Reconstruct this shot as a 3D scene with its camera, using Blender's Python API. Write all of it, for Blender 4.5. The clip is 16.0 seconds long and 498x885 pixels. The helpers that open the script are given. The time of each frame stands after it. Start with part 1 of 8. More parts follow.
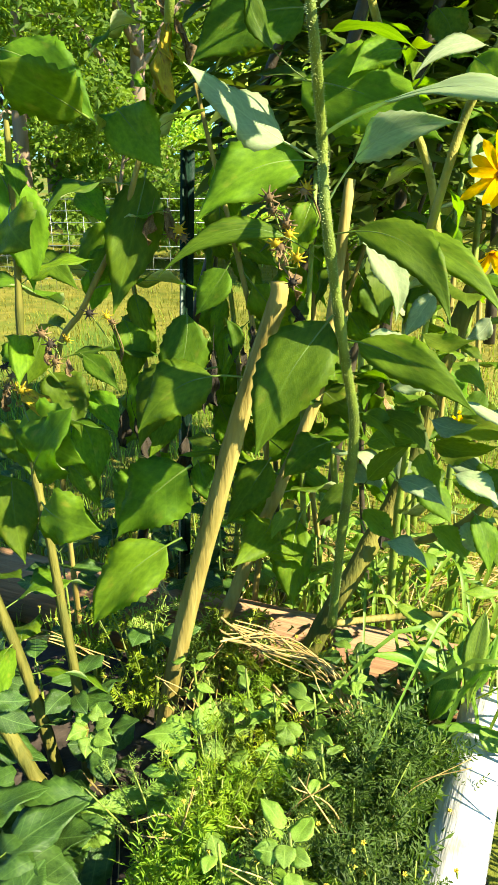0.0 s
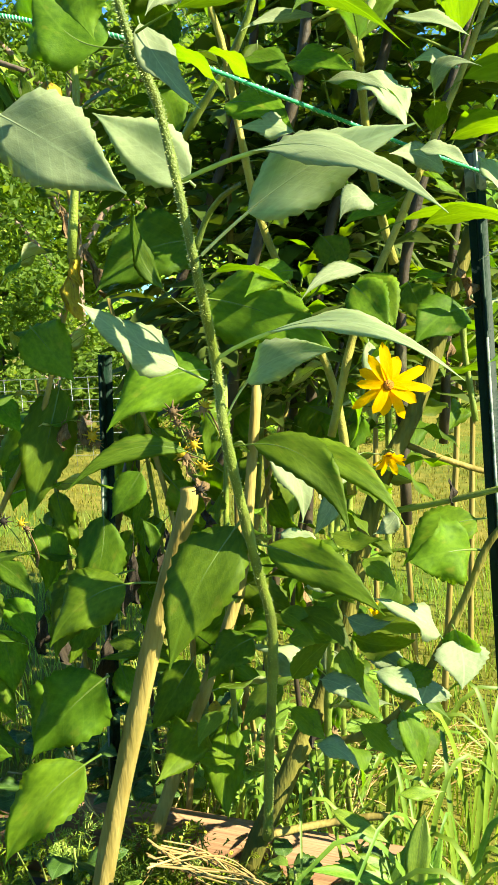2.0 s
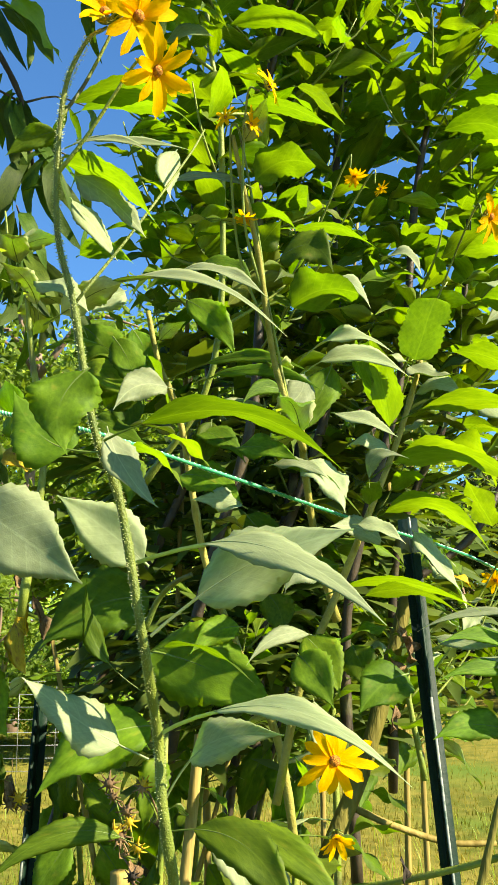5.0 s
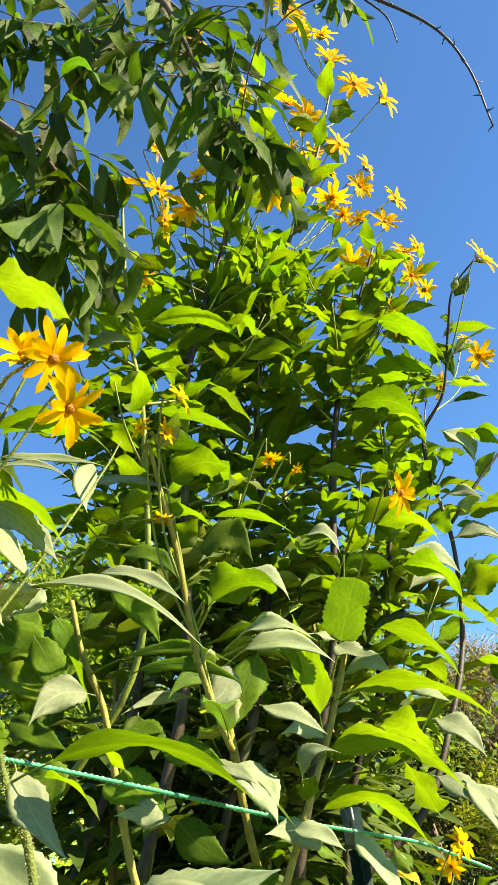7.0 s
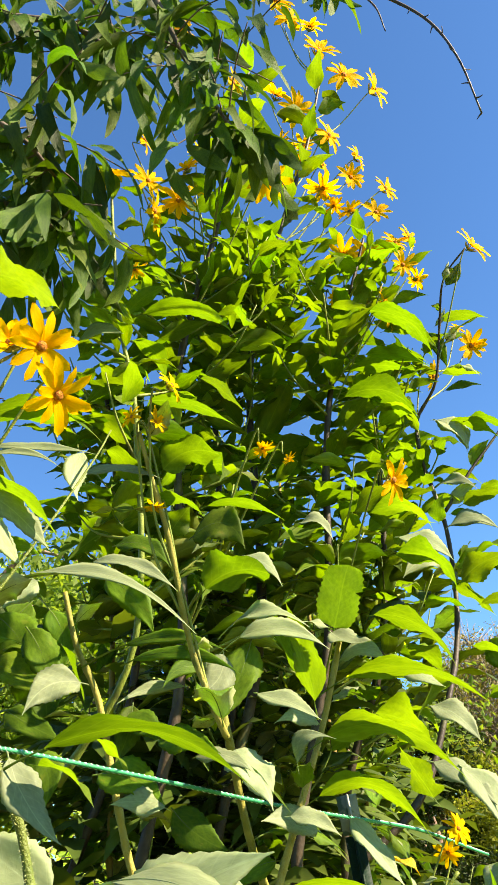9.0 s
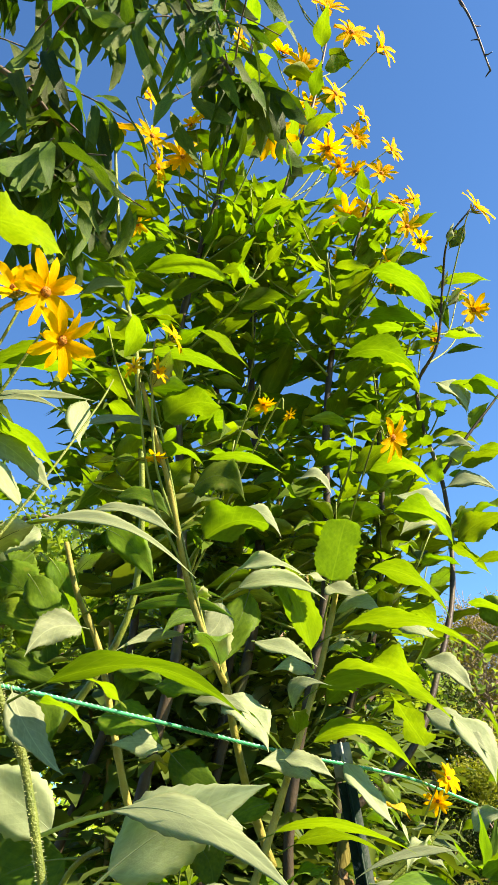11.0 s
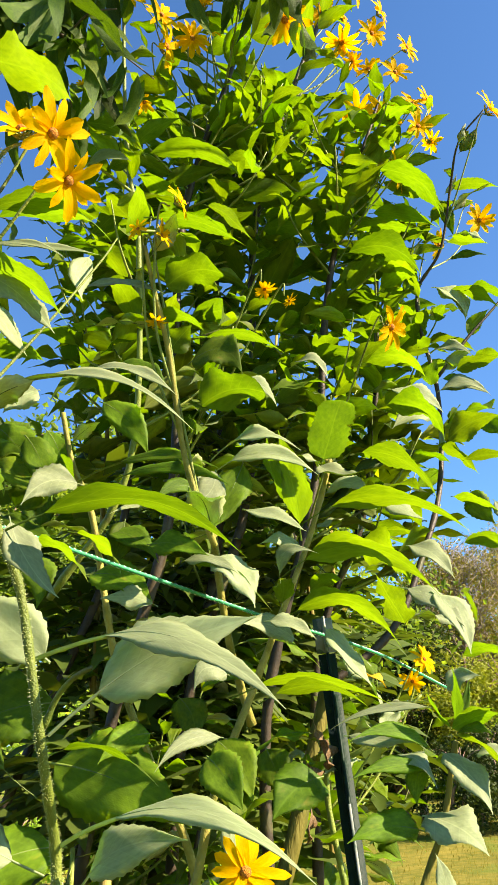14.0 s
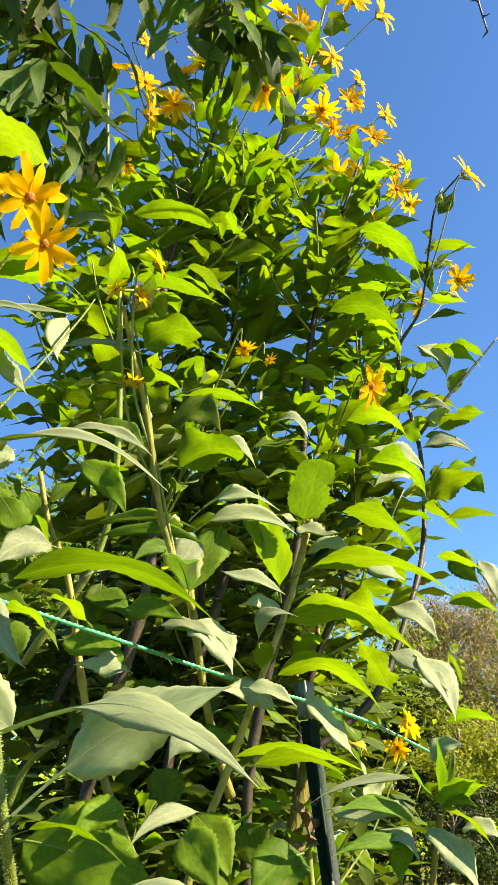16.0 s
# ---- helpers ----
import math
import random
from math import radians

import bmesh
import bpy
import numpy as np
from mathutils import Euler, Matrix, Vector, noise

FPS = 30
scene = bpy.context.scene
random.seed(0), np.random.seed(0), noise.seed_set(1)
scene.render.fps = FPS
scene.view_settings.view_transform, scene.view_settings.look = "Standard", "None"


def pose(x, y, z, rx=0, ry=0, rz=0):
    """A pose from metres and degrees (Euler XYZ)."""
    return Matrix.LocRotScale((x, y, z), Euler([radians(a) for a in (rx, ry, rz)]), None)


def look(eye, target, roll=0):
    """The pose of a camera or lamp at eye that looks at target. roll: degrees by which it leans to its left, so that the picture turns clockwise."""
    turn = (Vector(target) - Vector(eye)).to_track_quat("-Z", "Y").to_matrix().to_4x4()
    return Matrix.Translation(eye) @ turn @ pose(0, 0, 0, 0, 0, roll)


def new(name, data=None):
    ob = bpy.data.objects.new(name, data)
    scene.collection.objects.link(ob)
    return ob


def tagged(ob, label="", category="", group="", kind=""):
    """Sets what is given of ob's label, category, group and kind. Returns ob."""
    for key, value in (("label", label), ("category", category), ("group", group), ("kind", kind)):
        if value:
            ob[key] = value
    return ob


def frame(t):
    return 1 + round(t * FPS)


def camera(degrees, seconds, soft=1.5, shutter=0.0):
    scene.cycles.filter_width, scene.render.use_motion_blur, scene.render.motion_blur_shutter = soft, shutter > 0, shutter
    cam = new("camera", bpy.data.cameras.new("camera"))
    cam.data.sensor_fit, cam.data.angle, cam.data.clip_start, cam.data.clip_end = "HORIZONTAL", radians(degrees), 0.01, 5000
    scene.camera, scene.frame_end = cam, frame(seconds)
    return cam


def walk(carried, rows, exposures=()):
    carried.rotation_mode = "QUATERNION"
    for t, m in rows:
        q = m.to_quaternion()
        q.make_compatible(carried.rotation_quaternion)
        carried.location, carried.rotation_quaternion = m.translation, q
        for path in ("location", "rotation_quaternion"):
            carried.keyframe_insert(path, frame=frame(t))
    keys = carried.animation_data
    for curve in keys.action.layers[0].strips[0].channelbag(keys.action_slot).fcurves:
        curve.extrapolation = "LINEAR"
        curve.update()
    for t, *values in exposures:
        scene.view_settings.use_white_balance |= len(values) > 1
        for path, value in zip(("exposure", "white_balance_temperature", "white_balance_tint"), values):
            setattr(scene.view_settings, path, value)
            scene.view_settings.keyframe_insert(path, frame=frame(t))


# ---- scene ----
# camera and walk
cam = camera(35.3, 16.0, soft=0.6)


def aim(x, y, z, yaw, pitch, roll):
    """A camera pose: yaw to the left of +y, pitch up, roll as in look()."""
    yaw, pitch = radians(yaw), radians(pitch)
    way = Vector((-math.sin(yaw) * math.cos(pitch), math.cos(yaw) * math.cos(pitch), math.sin(pitch)))
    return look((x, y, z), Vector((x, y, z)) + way, roll)


walk(cam, [
    (0, aim(0.258, 0.216, 1.079, 14.63, -20.29, -0.84)),
    (0.5, aim(0.261, 0.208, 1.089, 14.53, -18.75, -1.18)),
    (1, aim(0.265, 0.209, 1.106, 13.42, -14.87, -1.28)),
    (1.5, aim(0.296, 0.225, 1.125, 12.26, -11.83, -1.96)),
    (2, aim(0.309, 0.237, 1.142, 10.35, -8.79, -2.65)),
    (2.5, aim(0.317, 0.228, 1.156, 9.73, -5.46, -3.19)),
    (3, aim(0.318, 0.220, 1.172, 9.11, -1.77, -3.04)),
    (3.2, aim(0.318, 0.219, 1.171, 9.07, -0.66, -2.93)),
    (5.3, aim(0.312, 0.202, 1.259, 4.84, 16.28, -1.19)),
    (5.5, aim(0.316, 0.195, 1.275, 4.20, 19.22, -1.48)),
    (6, aim(0.341, 0.179, 1.319, 1.93, 24.99, -3.32)),
    (6.5, aim(0.351, 0.166, 1.335, 0.91, 27.47, -4.89)),
    (7, aim(0.358, 0.164, 1.334, 0.50, 28.03, -5.74)),
    (7.5, aim(0.358, 0.170, 1.332, 0.44, 28.03, -6.14)),
    (8, aim(0.361, 0.171, 1.330, 0.09, 28.07, -6.72)),
    (8.5, aim(0.360, 0.171, 1.325, 0.03, 28.15, -6.83)),
    (9, aim(0.364, 0.173, 1.321, 0.21, 27.82, -6.61)),
    (11.5, aim(0.355, 0.177, 1.270, 0.54, 24.24, -4.99)),
    (12, aim(0.346, 0.188, 1.244, 0.70, 22.39, -4.24)),
    (12.5, aim(0.350, 0.198, 1.236, 0.92, 20.65, -3.90)),
    (13, aim(0.346, 0.215, 1.213, 0.98, 19.39, -3.47)),
    (13.5, aim(0.341, 0.210, 1.207, 0.62, 19.44, -3.34)),
    (14, aim(0.342, 0.204, 1.200, 0.13, 20.86, -2.97)),
    (14.5, aim(0.354, 0.192, 1.198, -0.51, 21.83, -3.02)),
    (15, aim(0.340, 0.186, 1.207, -0.88, 22.95, -2.99)),
    (15.5, aim(0.347, 0.196, 1.215, -1.02, 23.96, -3.25)),
    (16, aim(0.357, 0.212, 1.214, -1.06, 24.69, -3.47)),
], exposures=[(0.0, 2.02, 6900, 5), (1.0, 2.06, 6900, 5), (3.0, 1.84, 6900, 5), (6.0, 1.78, 7200, 20), (16.0, 1.76, 7300, 24)])

# world and sun
world = bpy.data.worlds.new("daylight")
scene.world = world
world.use_nodes = True
wn = world.node_tree.nodes
sky = wn.new("ShaderNodeTexSky")
sky.sky_type, sky.sun_disc = "NISHITA", False
SUN_AZ, SUN_EL = 106.0, 36.0          # degrees clockwise from +y, and above the horizon
sky.sun_elevation, sky.sun_rotation = radians(SUN_EL), radians(SUN_AZ)
sky.air_density, sky.dust_density, sky.ozone_density = 1.0, 0.4, 3.0
wn["Background"].inputs["Strength"].default_value = 0.058
clear = wn.new("ShaderNodeMix")
clear.data_type, clear.blend_type = "RGBA", "MULTIPLY"
clear.inputs[0].default_value, clear.inputs[7].default_value = 1.0, (0.53, 1.06, 1.40, 1)
world.node_tree.links.new(sky.outputs[0], clear.inputs[6])
world.node_tree.links.new(clear.outputs[2], wn["Background"].inputs[0])
sun = new("sun", bpy.data.lights.new("sun", "SUN"))
sun.data.energy, sun.data.angle, sun.data.color = 5.0, radians(0.55), (1.0, 0.93, 0.74)
sun_way = Vector((math.sin(radians(SUN_AZ)) * math.cos(radians(SUN_EL)), math.cos(radians(SUN_AZ)) * math.cos(radians(SUN_EL)), math.sin(radians(SUN_EL))))
sun.matrix_world = look(sun_way * 30, (0, 0, 0))


# materials
def material(name, dark, light, rough=0.6, scale=60.0, detail=4.0, through_light=0.0, bump=0.0, bump_scale=200.0, vary=0.0, spec=0.4, glow=None, metal=0.0, patch=None, patch_scale=8.0, patch_at=(0.55, 0.7), stretch=None, hue=0.0, veins=0.0):
    """A surface that runs between two colours at two scales, with relief; thin things let light through."""
    m = bpy.data.materials.new(name)
    m.use_nodes = True
    n, link = m.node_tree.nodes, m.node_tree.links.new
    b = n["Principled BSDF"]
    b.inputs["Roughness"].default_value = rough
    b.inputs["Metallic"].default_value = metal
    b.inputs["Specular IOR Level"].default_value = spec
    co = n.new("ShaderNodeTexCoord")
    at = co.outputs["Object"]
    if stretch:
        mp = n.new("ShaderNodeMapping")
        mp.inputs["Scale"].default_value = stretch
        link(at, mp.inputs[0])
        at = mp.outputs[0]
    fine, broad = n.new("ShaderNodeTexNoise"), n.new("ShaderNodeTexNoise")
    for t, sc in ((fine, scale), (broad, scale / 7)):
        t.inputs["Scale"].default_value, t.inputs["Detail"].default_value = sc, detail
        link(at, t.inputs["Vector"])
    add = n.new("ShaderNodeMath")
    add.operation = "ADD"
    link(fine.outputs[0], add.inputs[0]), link(broad.outputs[0], add.inputs[1])
    ramp = n.new("ShaderNodeMapRange")
    ramp.inputs[1].default_value, ramp.inputs[2].default_value = 0.75, 1.25
    link(add.outputs[0], ramp.inputs[0])
    mix = n.new("ShaderNodeMix")
    mix.data_type = "RGBA"
    mix.inputs[6].default_value, mix.inputs[7].default_value = (*dark, 1), (*light, 1)
    link(ramp.outputs[0], mix.inputs[0])
    colour = mix.outputs[2]
    if patch:
        pt, pr, pm = n.new("ShaderNodeTexNoise"), n.new("ShaderNodeMapRange"), n.new("ShaderNodeMix")
        pt.inputs["Scale"].default_value, pt.inputs["Detail"].default_value = patch_scale, 5
        link(co.outputs["Object"], pt.inputs["Vector"])
        pr.inputs[1].default_value, pr.inputs[2].default_value = patch_at
        link(pt.outputs[0], pr.inputs[0])
        pm.data_type = "RGBA"
        pm.inputs[7].default_value = (*patch, 1)
        link(pr.outputs[0], pm.inputs[0]), link(colour, pm.inputs[6])
        colour = pm.outputs[2]
    if vary:
        info, rng, hs = n.new("ShaderNodeObjectInfo"), n.new("ShaderNodeMapRange"), n.new("ShaderNodeHueSaturation")
        rng.inputs[3].default_value, rng.inputs[4].default_value = 1 - vary, 1 + vary
        link(info.outputs["Random"], rng.inputs[0]), link(rng.outputs[0], hs.inputs["Value"]), link(colour, hs.inputs["Color"])
        if hue:
            wn2, hr = n.new("ShaderNodeTexWhiteNoise"), n.new("ShaderNodeMapRange")
            wn2.noise_dimensions = "1D"
            link(info.outputs["Random"], wn2.inputs["W"])
            hr.inputs[3].default_value, hr.inputs[4].default_value = 0.5 - hue, 0.5 + hue
            link(wn2.outputs[0], hr.inputs[0]), link(hr.outputs[0], hs.inputs["Hue"])
        colour = hs.outputs[0]
    ribs = None
    if veins:
        sep, ab, mul, sub, fr, ln = n.new("ShaderNodeSeparateXYZ"), n.new("ShaderNodeMath"), n.new("ShaderNodeMath"), n.new("ShaderNodeMath"), n.new("ShaderNodeMath"), n.new("ShaderNodeMapRange")
        link(co.outputs["UV"], sep.inputs[0])
        ab.operation, mul.operation, sub.operation, fr.operation = "ABSOLUTE", "MULTIPLY", "MULTIPLY_ADD", "PINGPONG"
        link(sep.outputs[0], ab.inputs[0]), link(ab.outputs[0], mul.inputs[0])
        mul.inputs[1].default_value = -4.5
        link(sep.outputs[1], sub.inputs[0]), link(mul.outputs[0], sub.inputs[2])
        sub.inputs[1].default_value = 8.0
        link(sub.outputs[0], fr.inputs[0])
        fr.inputs[1].default_value = 0.5
        ln.inputs[1].default_value, ln.inputs[2].default_value, ln.inputs[3].default_value, ln.inputs[4].default_value = 0.0, 0.07, 1.0, 0.0
        link(fr.outputs[0], ln.inputs[0])
        mid, both = n.new("ShaderNodeMapRange"), n.new("ShaderNodeMath")
        mid.inputs[1].default_value, mid.inputs[2].default_value, mid.inputs[3].default_value, mid.inputs[4].default_value = 0.008, 0.022, 1.8, 0.0
        both.operation = "MAXIMUM"
        link(ab.outputs[0], mid.inputs[0]), link(ln.outputs[0], both.inputs[0]), link(mid.outputs[0], both.inputs[1])
        ribs = both.outputs[0]
        pale, share = n.new("ShaderNodeMix"), n.new("ShaderNodeMath")
        pale.data_type, share.operation = "RGBA", "MULTIPLY"
        pale.inputs[7].default_value = (*[min(1, c * 1.7 + 0.03) for c in light], 1)
        share.inputs[1].default_value = veins
        link(ribs, share.inputs[0]), link(share.outputs[0], pale.inputs[0]), link(colour, pale.inputs[6])
        colour = pale.outputs[2]
    link(colour, b.inputs["Base Color"])
    if bump:
        bt, bn = n.new("ShaderNodeTexNoise"), n.new("ShaderNodeBump")
        bt.inputs["Scale"].default_value = bump_scale
        bn.inputs["Strength"].default_value, bn.inputs["Distance"].default_value = bump, 0.004
        link(at, bt.inputs["Vector"]), link(bt.outputs[0], bn.inputs["Height"]), link(bn.outputs[0], b.inputs["Normal"])
    if through_light:
        tr, ms, gain = n.new("ShaderNodeBsdfTranslucent"), n.new("ShaderNodeMixShader"), n.new("ShaderNodeMix")
        gain.data_type, gain.blend_type = "RGBA", "MULTIPLY"
        gain.inputs[0].default_value = 1
        gain.inputs[7].default_value = (*(glow or (1.6, 1.7, 0.5)), 1)
        link(colour, gain.inputs[6]), link(gain.outputs[2], tr.inputs[0])
        ms.inputs[0].default_value = through_light
        link(b.outputs[0], ms.inputs[1]), link(tr.outputs[0], ms.inputs[2]), link(ms.outputs[0], n["Material Output"].inputs[0])
    return m


LEAF_TOP = material("leaf_upper", (0.050, 0.098, 0.005), (0.098, 0.162, 0.010), 0.56, 14, 6, 0.38, 0.25, 70, 0.28, 0.16, hue=0.014, glow=(4.6, 4.3, 0.7), veins=0.07, patch=(0.15, 0.16, 0.02), patch_scale=5, patch_at=(0.62, 0.78))
LEAF_UNDER = material("leaf_underside", (0.34, 0.37, 0.17), (0.48, 0.50, 0.27), 0.65, 14, 6, 0.40, 0.18, 70, 0.2, 0.25, glow=(1.25, 1.75, 0.12), veins=0.12)
# paler copy of the leaf colour, standing for leaves in full sun
LEAF_SUNLIT = material("sunlit_leaf", (0.195, 0.240, 0.115), (0.285, 0.335, 0.176), 0.6, 14, 6, 0.34, 0.12, 70, 0.2, 0.25, glow=(1.5, 1.9, 0.2), veins=0.12)
LEAF_YOUNG = material("young_leaf", (0.077, 0.132, 0.012), (0.128, 0.190, 0.020), 0.5, 14, 6, 0.54, 0.15, 70, 0.28, 0.18, hue=0.016, glow=(1.5, 1.75, 0.18), veins=0.10)
# leaf colour darkened to stand for the shade inside the clump
LEAF_SHADED = material("shaded_leaf", (0.030, 0.058, 0.005), (0.064, 0.100, 0.010), 0.55, 14, 6, 0.18, 0.2, 70, 0.3, 0.25, hue=0.01, glow=(3.6, 3.3, 0.8), veins=0.08)
LEAF_UNDER_SMALL = material("small_leaf_underside", (0.13, 0.19, 0.022), (0.22, 0.28, 0.045), 0.65, 10, 5, 0.42, 0.4, 60, 0.4, 0.25, hue=0.014, glow=(4.6, 4.5, 0.5), veins=0.08)
RIB = material("leaf_rib", (0.085, 0.14, 0.016), (0.14, 0.20, 0.03), 0.5, 80, vary=0.15)
STEM_GREEN = material("stem_green", (0.11, 0.165, 0.018), (0.23, 0.28, 0.04), 0.55, 40, bump=0.4, bump_scale=300, patch=(0.07, 0.07, 0.02), patch_scale=14)
STEM_HERO = material("stem_hairy_green", (0.075, 0.115, 0.012), (0.165, 0.205, 0.026), 0.55, 40, bump=0.5, bump_scale=420, patch=(0.055, 0.06, 0.014), patch_scale=12)
STEM_TAN = material("stem_tan", (0.15, 0.112, 0.022), (0.34, 0.262, 0.078), 0.7, 60, bump=0.5, bump_scale=150, stretch=(1, 1, 0.08), patch=(0.14, 0.12, 0.02), patch_scale=9, patch_at=(0.58, 0.75), spec=0.15)
STEM_PALE = material("stem_pale", (0.17, 0.165, 0.025), (0.34, 0.30, 0.07), 0.6, 40, bump=0.4, bump_scale=300, patch=(0.10, 0.12, 0.02), patch_scale=14, spec=0.2)
STEM_OLIVE = material("stem_olive", (0.070, 0.068, 0.011), (0.20, 0.175, 0.036), 0.7, 50, bump=0.7, bump_scale=180, stretch=(1, 1, 0.1), patch=(0.06, 0.075, 0.015), patch_scale=10, patch_at=(0.5, 0.68), spec=0.15)
STEM_DARK = material("stem_dark", (0.022, 0.017, 0.010), (0.065, 0.046, 0.022), 0.55, 40, bump=0.3, bump_scale=200, patch=(0.10, 0.11, 0.03), patch_scale=10)
BUD_YELLOW = material("bud_yellow", (0.62, 0.46, 0.04), (0.78, 0.66, 0.10), 0.6, 40, through_light=0.3, glow=(1.1, 1.05, 0.4))
PETAL = material("petal", (0.84, 0.44, 0.002), (0.91, 0.58, 0.004), 0.6, 9, 3, 0.52, 0.3, 40, 0.08, 0.05, glow=(1.1, 1.05, 0.3))
DISC = material("flower_disc", (0.26, 0.07, 0.004), (0.66, 0.27, 0.008), 0.8, 500, bump=0.8, bump_scale=700)
DRY = material("dry_leaf", (0.10, 0.055, 0.02), (0.30, 0.20, 0.09), 0.8, 40, bump=0.5, vary=0.3, through_light=0.2, glow=(1.2, 1.0, 0.6))
BLACKENED = material("withered_leaf", (0.012, 0.009, 0.005), (0.04, 0.028, 0.014), 0.85, 60, bump=0.5, vary=0.3)
GRASS_MAT = material("grass_blade", (0.10, 0.19, 0.012), (0.21, 0.31, 0.035), 0.5, 30, through_light=0.4, vary=0.2, hue=0.015, glow=(2.4, 2.2, 1))
MARIGOLD_PALE = material("pale_marigold_leaf", (0.17, 0.25, 0.035), (0.34, 0.41, 0.10), 0.55, 30, through_light=0.35, vary=0.3, hue=0.02, glow=(1.8, 1.8, 0.7), spec=0.2)
MARIGOLD_DEEP = material("deep_marigold_leaf", (0.045, 0.10, 0.010), (0.12, 0.20, 0.022), 0.55, 30, through_light=0.35, vary=0.3, hue=0.02, glow=(2.2, 2.2, 0.7), spec=0.2)
MARIGOLD = material("marigold_leaf", (0.125, 0.205, 0.011), (0.27, 0.345, 0.025), 0.55, 30, through_light=0.35, vary=0.3, hue=0.02, glow=(2.0, 1.9, 0.6), spec=0.2)
# herb green darkened for the shadow that lies over this corner
HERB_SHADED = material("shaded_herb_leaf", (0.026, 0.056, 0.006), (0.072, 0.120, 0.012), 0.65, 40, through_light=0.3, vary=0.25, glow=(3, 3, 1.2))
BROAD = material("broad_leaf", (0.135, 0.235, 0.022), (0.24, 0.355, 0.055), 0.45, 25, through_light=0.4, bump=0.4, bump_scale=90, vary=0.22, glow=(2.4, 2.3, 0.8), veins=0.25)
# darker copy of the broad leaf, with the shade put into its colour
BROAD_SHADED = material("shaded_broad_leaf", (0.03, 0.075, 0.010), (0.07, 0.14, 0.022), 0.4, 25, through_light=0.3, bump=0.4, bump_scale=90, vary=0.2, glow=(3.0, 2.8, 1), veins=0.3)
PEACH = material("peach_leaf", (0.036, 0.078, 0.008), (0.085, 0.140, 0.014), 0.5, 30, 4, 0.42, 0.3, 90, 0.5, 0.2, hue=0.02, glow=(1.2, 1.5, 0.2))
WOODS_MAT = material("far_leaf", (0.06, 0.115, 0.014), (0.17, 0.25, 0.03), 0.6, 2, through_light=0.4, vary=0.25, glow=(3, 2.8, 1), spec=0.2)
WOODS_LIGHT = material("far_leaf_light", (0.17, 0.29, 0.035), (0.38, 0.48, 0.08), 0.6, 2, through_light=0.4, vary=0.25, glow=(2.4, 2.2, 1), spec=0.2)
WOODS_DARK = material("evergreen_leaf", (0.020, 0.040, 0.008), (0.055, 0.085, 0.014), 0.6, 2, through_light=0.2, vary=0.2, spec=0.2)
WOODS_GOLD = material("golden_shrub_leaf", (0.15, 0.18, 0.02), (0.29, 0.31, 0.035), 0.6, 2, through_light=0.35, vary=0.2, spec=0.2)
WOODS_YELLOW = material("far_leaf_yellowing", (0.16, 0.15, 0.02), (0.28, 0.23, 0.04), 0.6, 3, through_light=0.3, vary=0.2)
HAZE_TWIG = material("far_twig", (0.19, 0.15, 0.11), (0.34, 0.28, 0.20), 0.9, 3, vary=0.2)
BARK = material("bark", (0.06, 0.045, 0.03), (0.16, 0.12, 0.085), 0.85, 25, bump=0.8, bump_scale=60, stretch=(1, 1, 0.2))
WOODS_BARK = material("woods_bark", (0.13, 0.085, 0.055), (0.30, 0.21, 0.15), 0.85, 12, bump=0.8, bump_scale=40, stretch=(1, 1, 0.2))
LAWN_MAT = material("lawn", (0.085, 0.10, 0.012), (0.22, 0.185, 0.035), 0.9, 9, 8, bump=1.0, bump_scale=120, patch=(0.09, 0.14, 0.018), patch_scale=0.8, patch_at=(0.48, 0.62), spec=0.1)
LAWN_BLADE = material("lawn_blade", (0.10, 0.125, 0.012), (0.29, 0.235, 0.04), 0.7, 1.2, through_light=0.3, glow=(1.6, 1.5, 0.6), spec=0.15)
SOIL = material("soil", (0.018, 0.012, 0.008), (0.07, 0.05, 0.035), 0.95, 30, 8, bump=1.0, bump_scale=80)
TIMBER = material("timber", (0.17, 0.085, 0.04), (0.34, 0.19, 0.09), 0.75, 30, 6, bump=0.6, bump_scale=60, stretch=(0.15, 3, 3))
WHITEWASH = material("weathered_white_board", (0.42, 0.40, 0.36), (0.64, 0.62, 0.58), 0.75, 18, 6, bump=0.4, bump_scale=60, patch=(0.34, 0.29, 0.22), patch_scale=7, patch_at=(0.6, 0.72), stretch=(3, 0.3, 3))
POST_GREEN = material("post_green_paint", (0.005, 0.018, 0.010), (0.010, 0.028, 0.016), 0.5, 50, bump=0.3, patch=(0.16, 0.18, 0.15), patch_scale=30, patch_at=(0.70, 0.74), spec=0.1)
POST_WHITE = material("post_white_paint_and_glint", (0.12, 0.15, 0.12), (0.26, 0.29, 0.25), 0.6, 60, patch=(0.05, 0.09, 0.06), patch_scale=30, patch_at=(0.5, 0.55))
WIRE = material("wire", (0.30, 0.30, 0.29), (0.48, 0.48, 0.46), 0.45, 50, metal=0.7)
ROPE_GREEN = material("rope_green", (0.005, 0.20, 0.075), (0.015, 0.32, 0.125), 0.5, 300, bump=0.3, bump_scale=900)
ROPE_WHITE = material("rope_white", (0.55, 0.66, 0.58), (0.75, 0.82, 0.76), 0.6, 300)
HAIR = material("bristle", (0.5, 0.55, 0.2), (0.6, 0.65, 0.3), 0.5, 50, through_light=0.4, glow=(1, 1, 0.7))
STRAW = material("straw", (0.25, 0.155, 0.045), (0.52, 0.36, 0.12), 0.7, 60, vary=0.35)


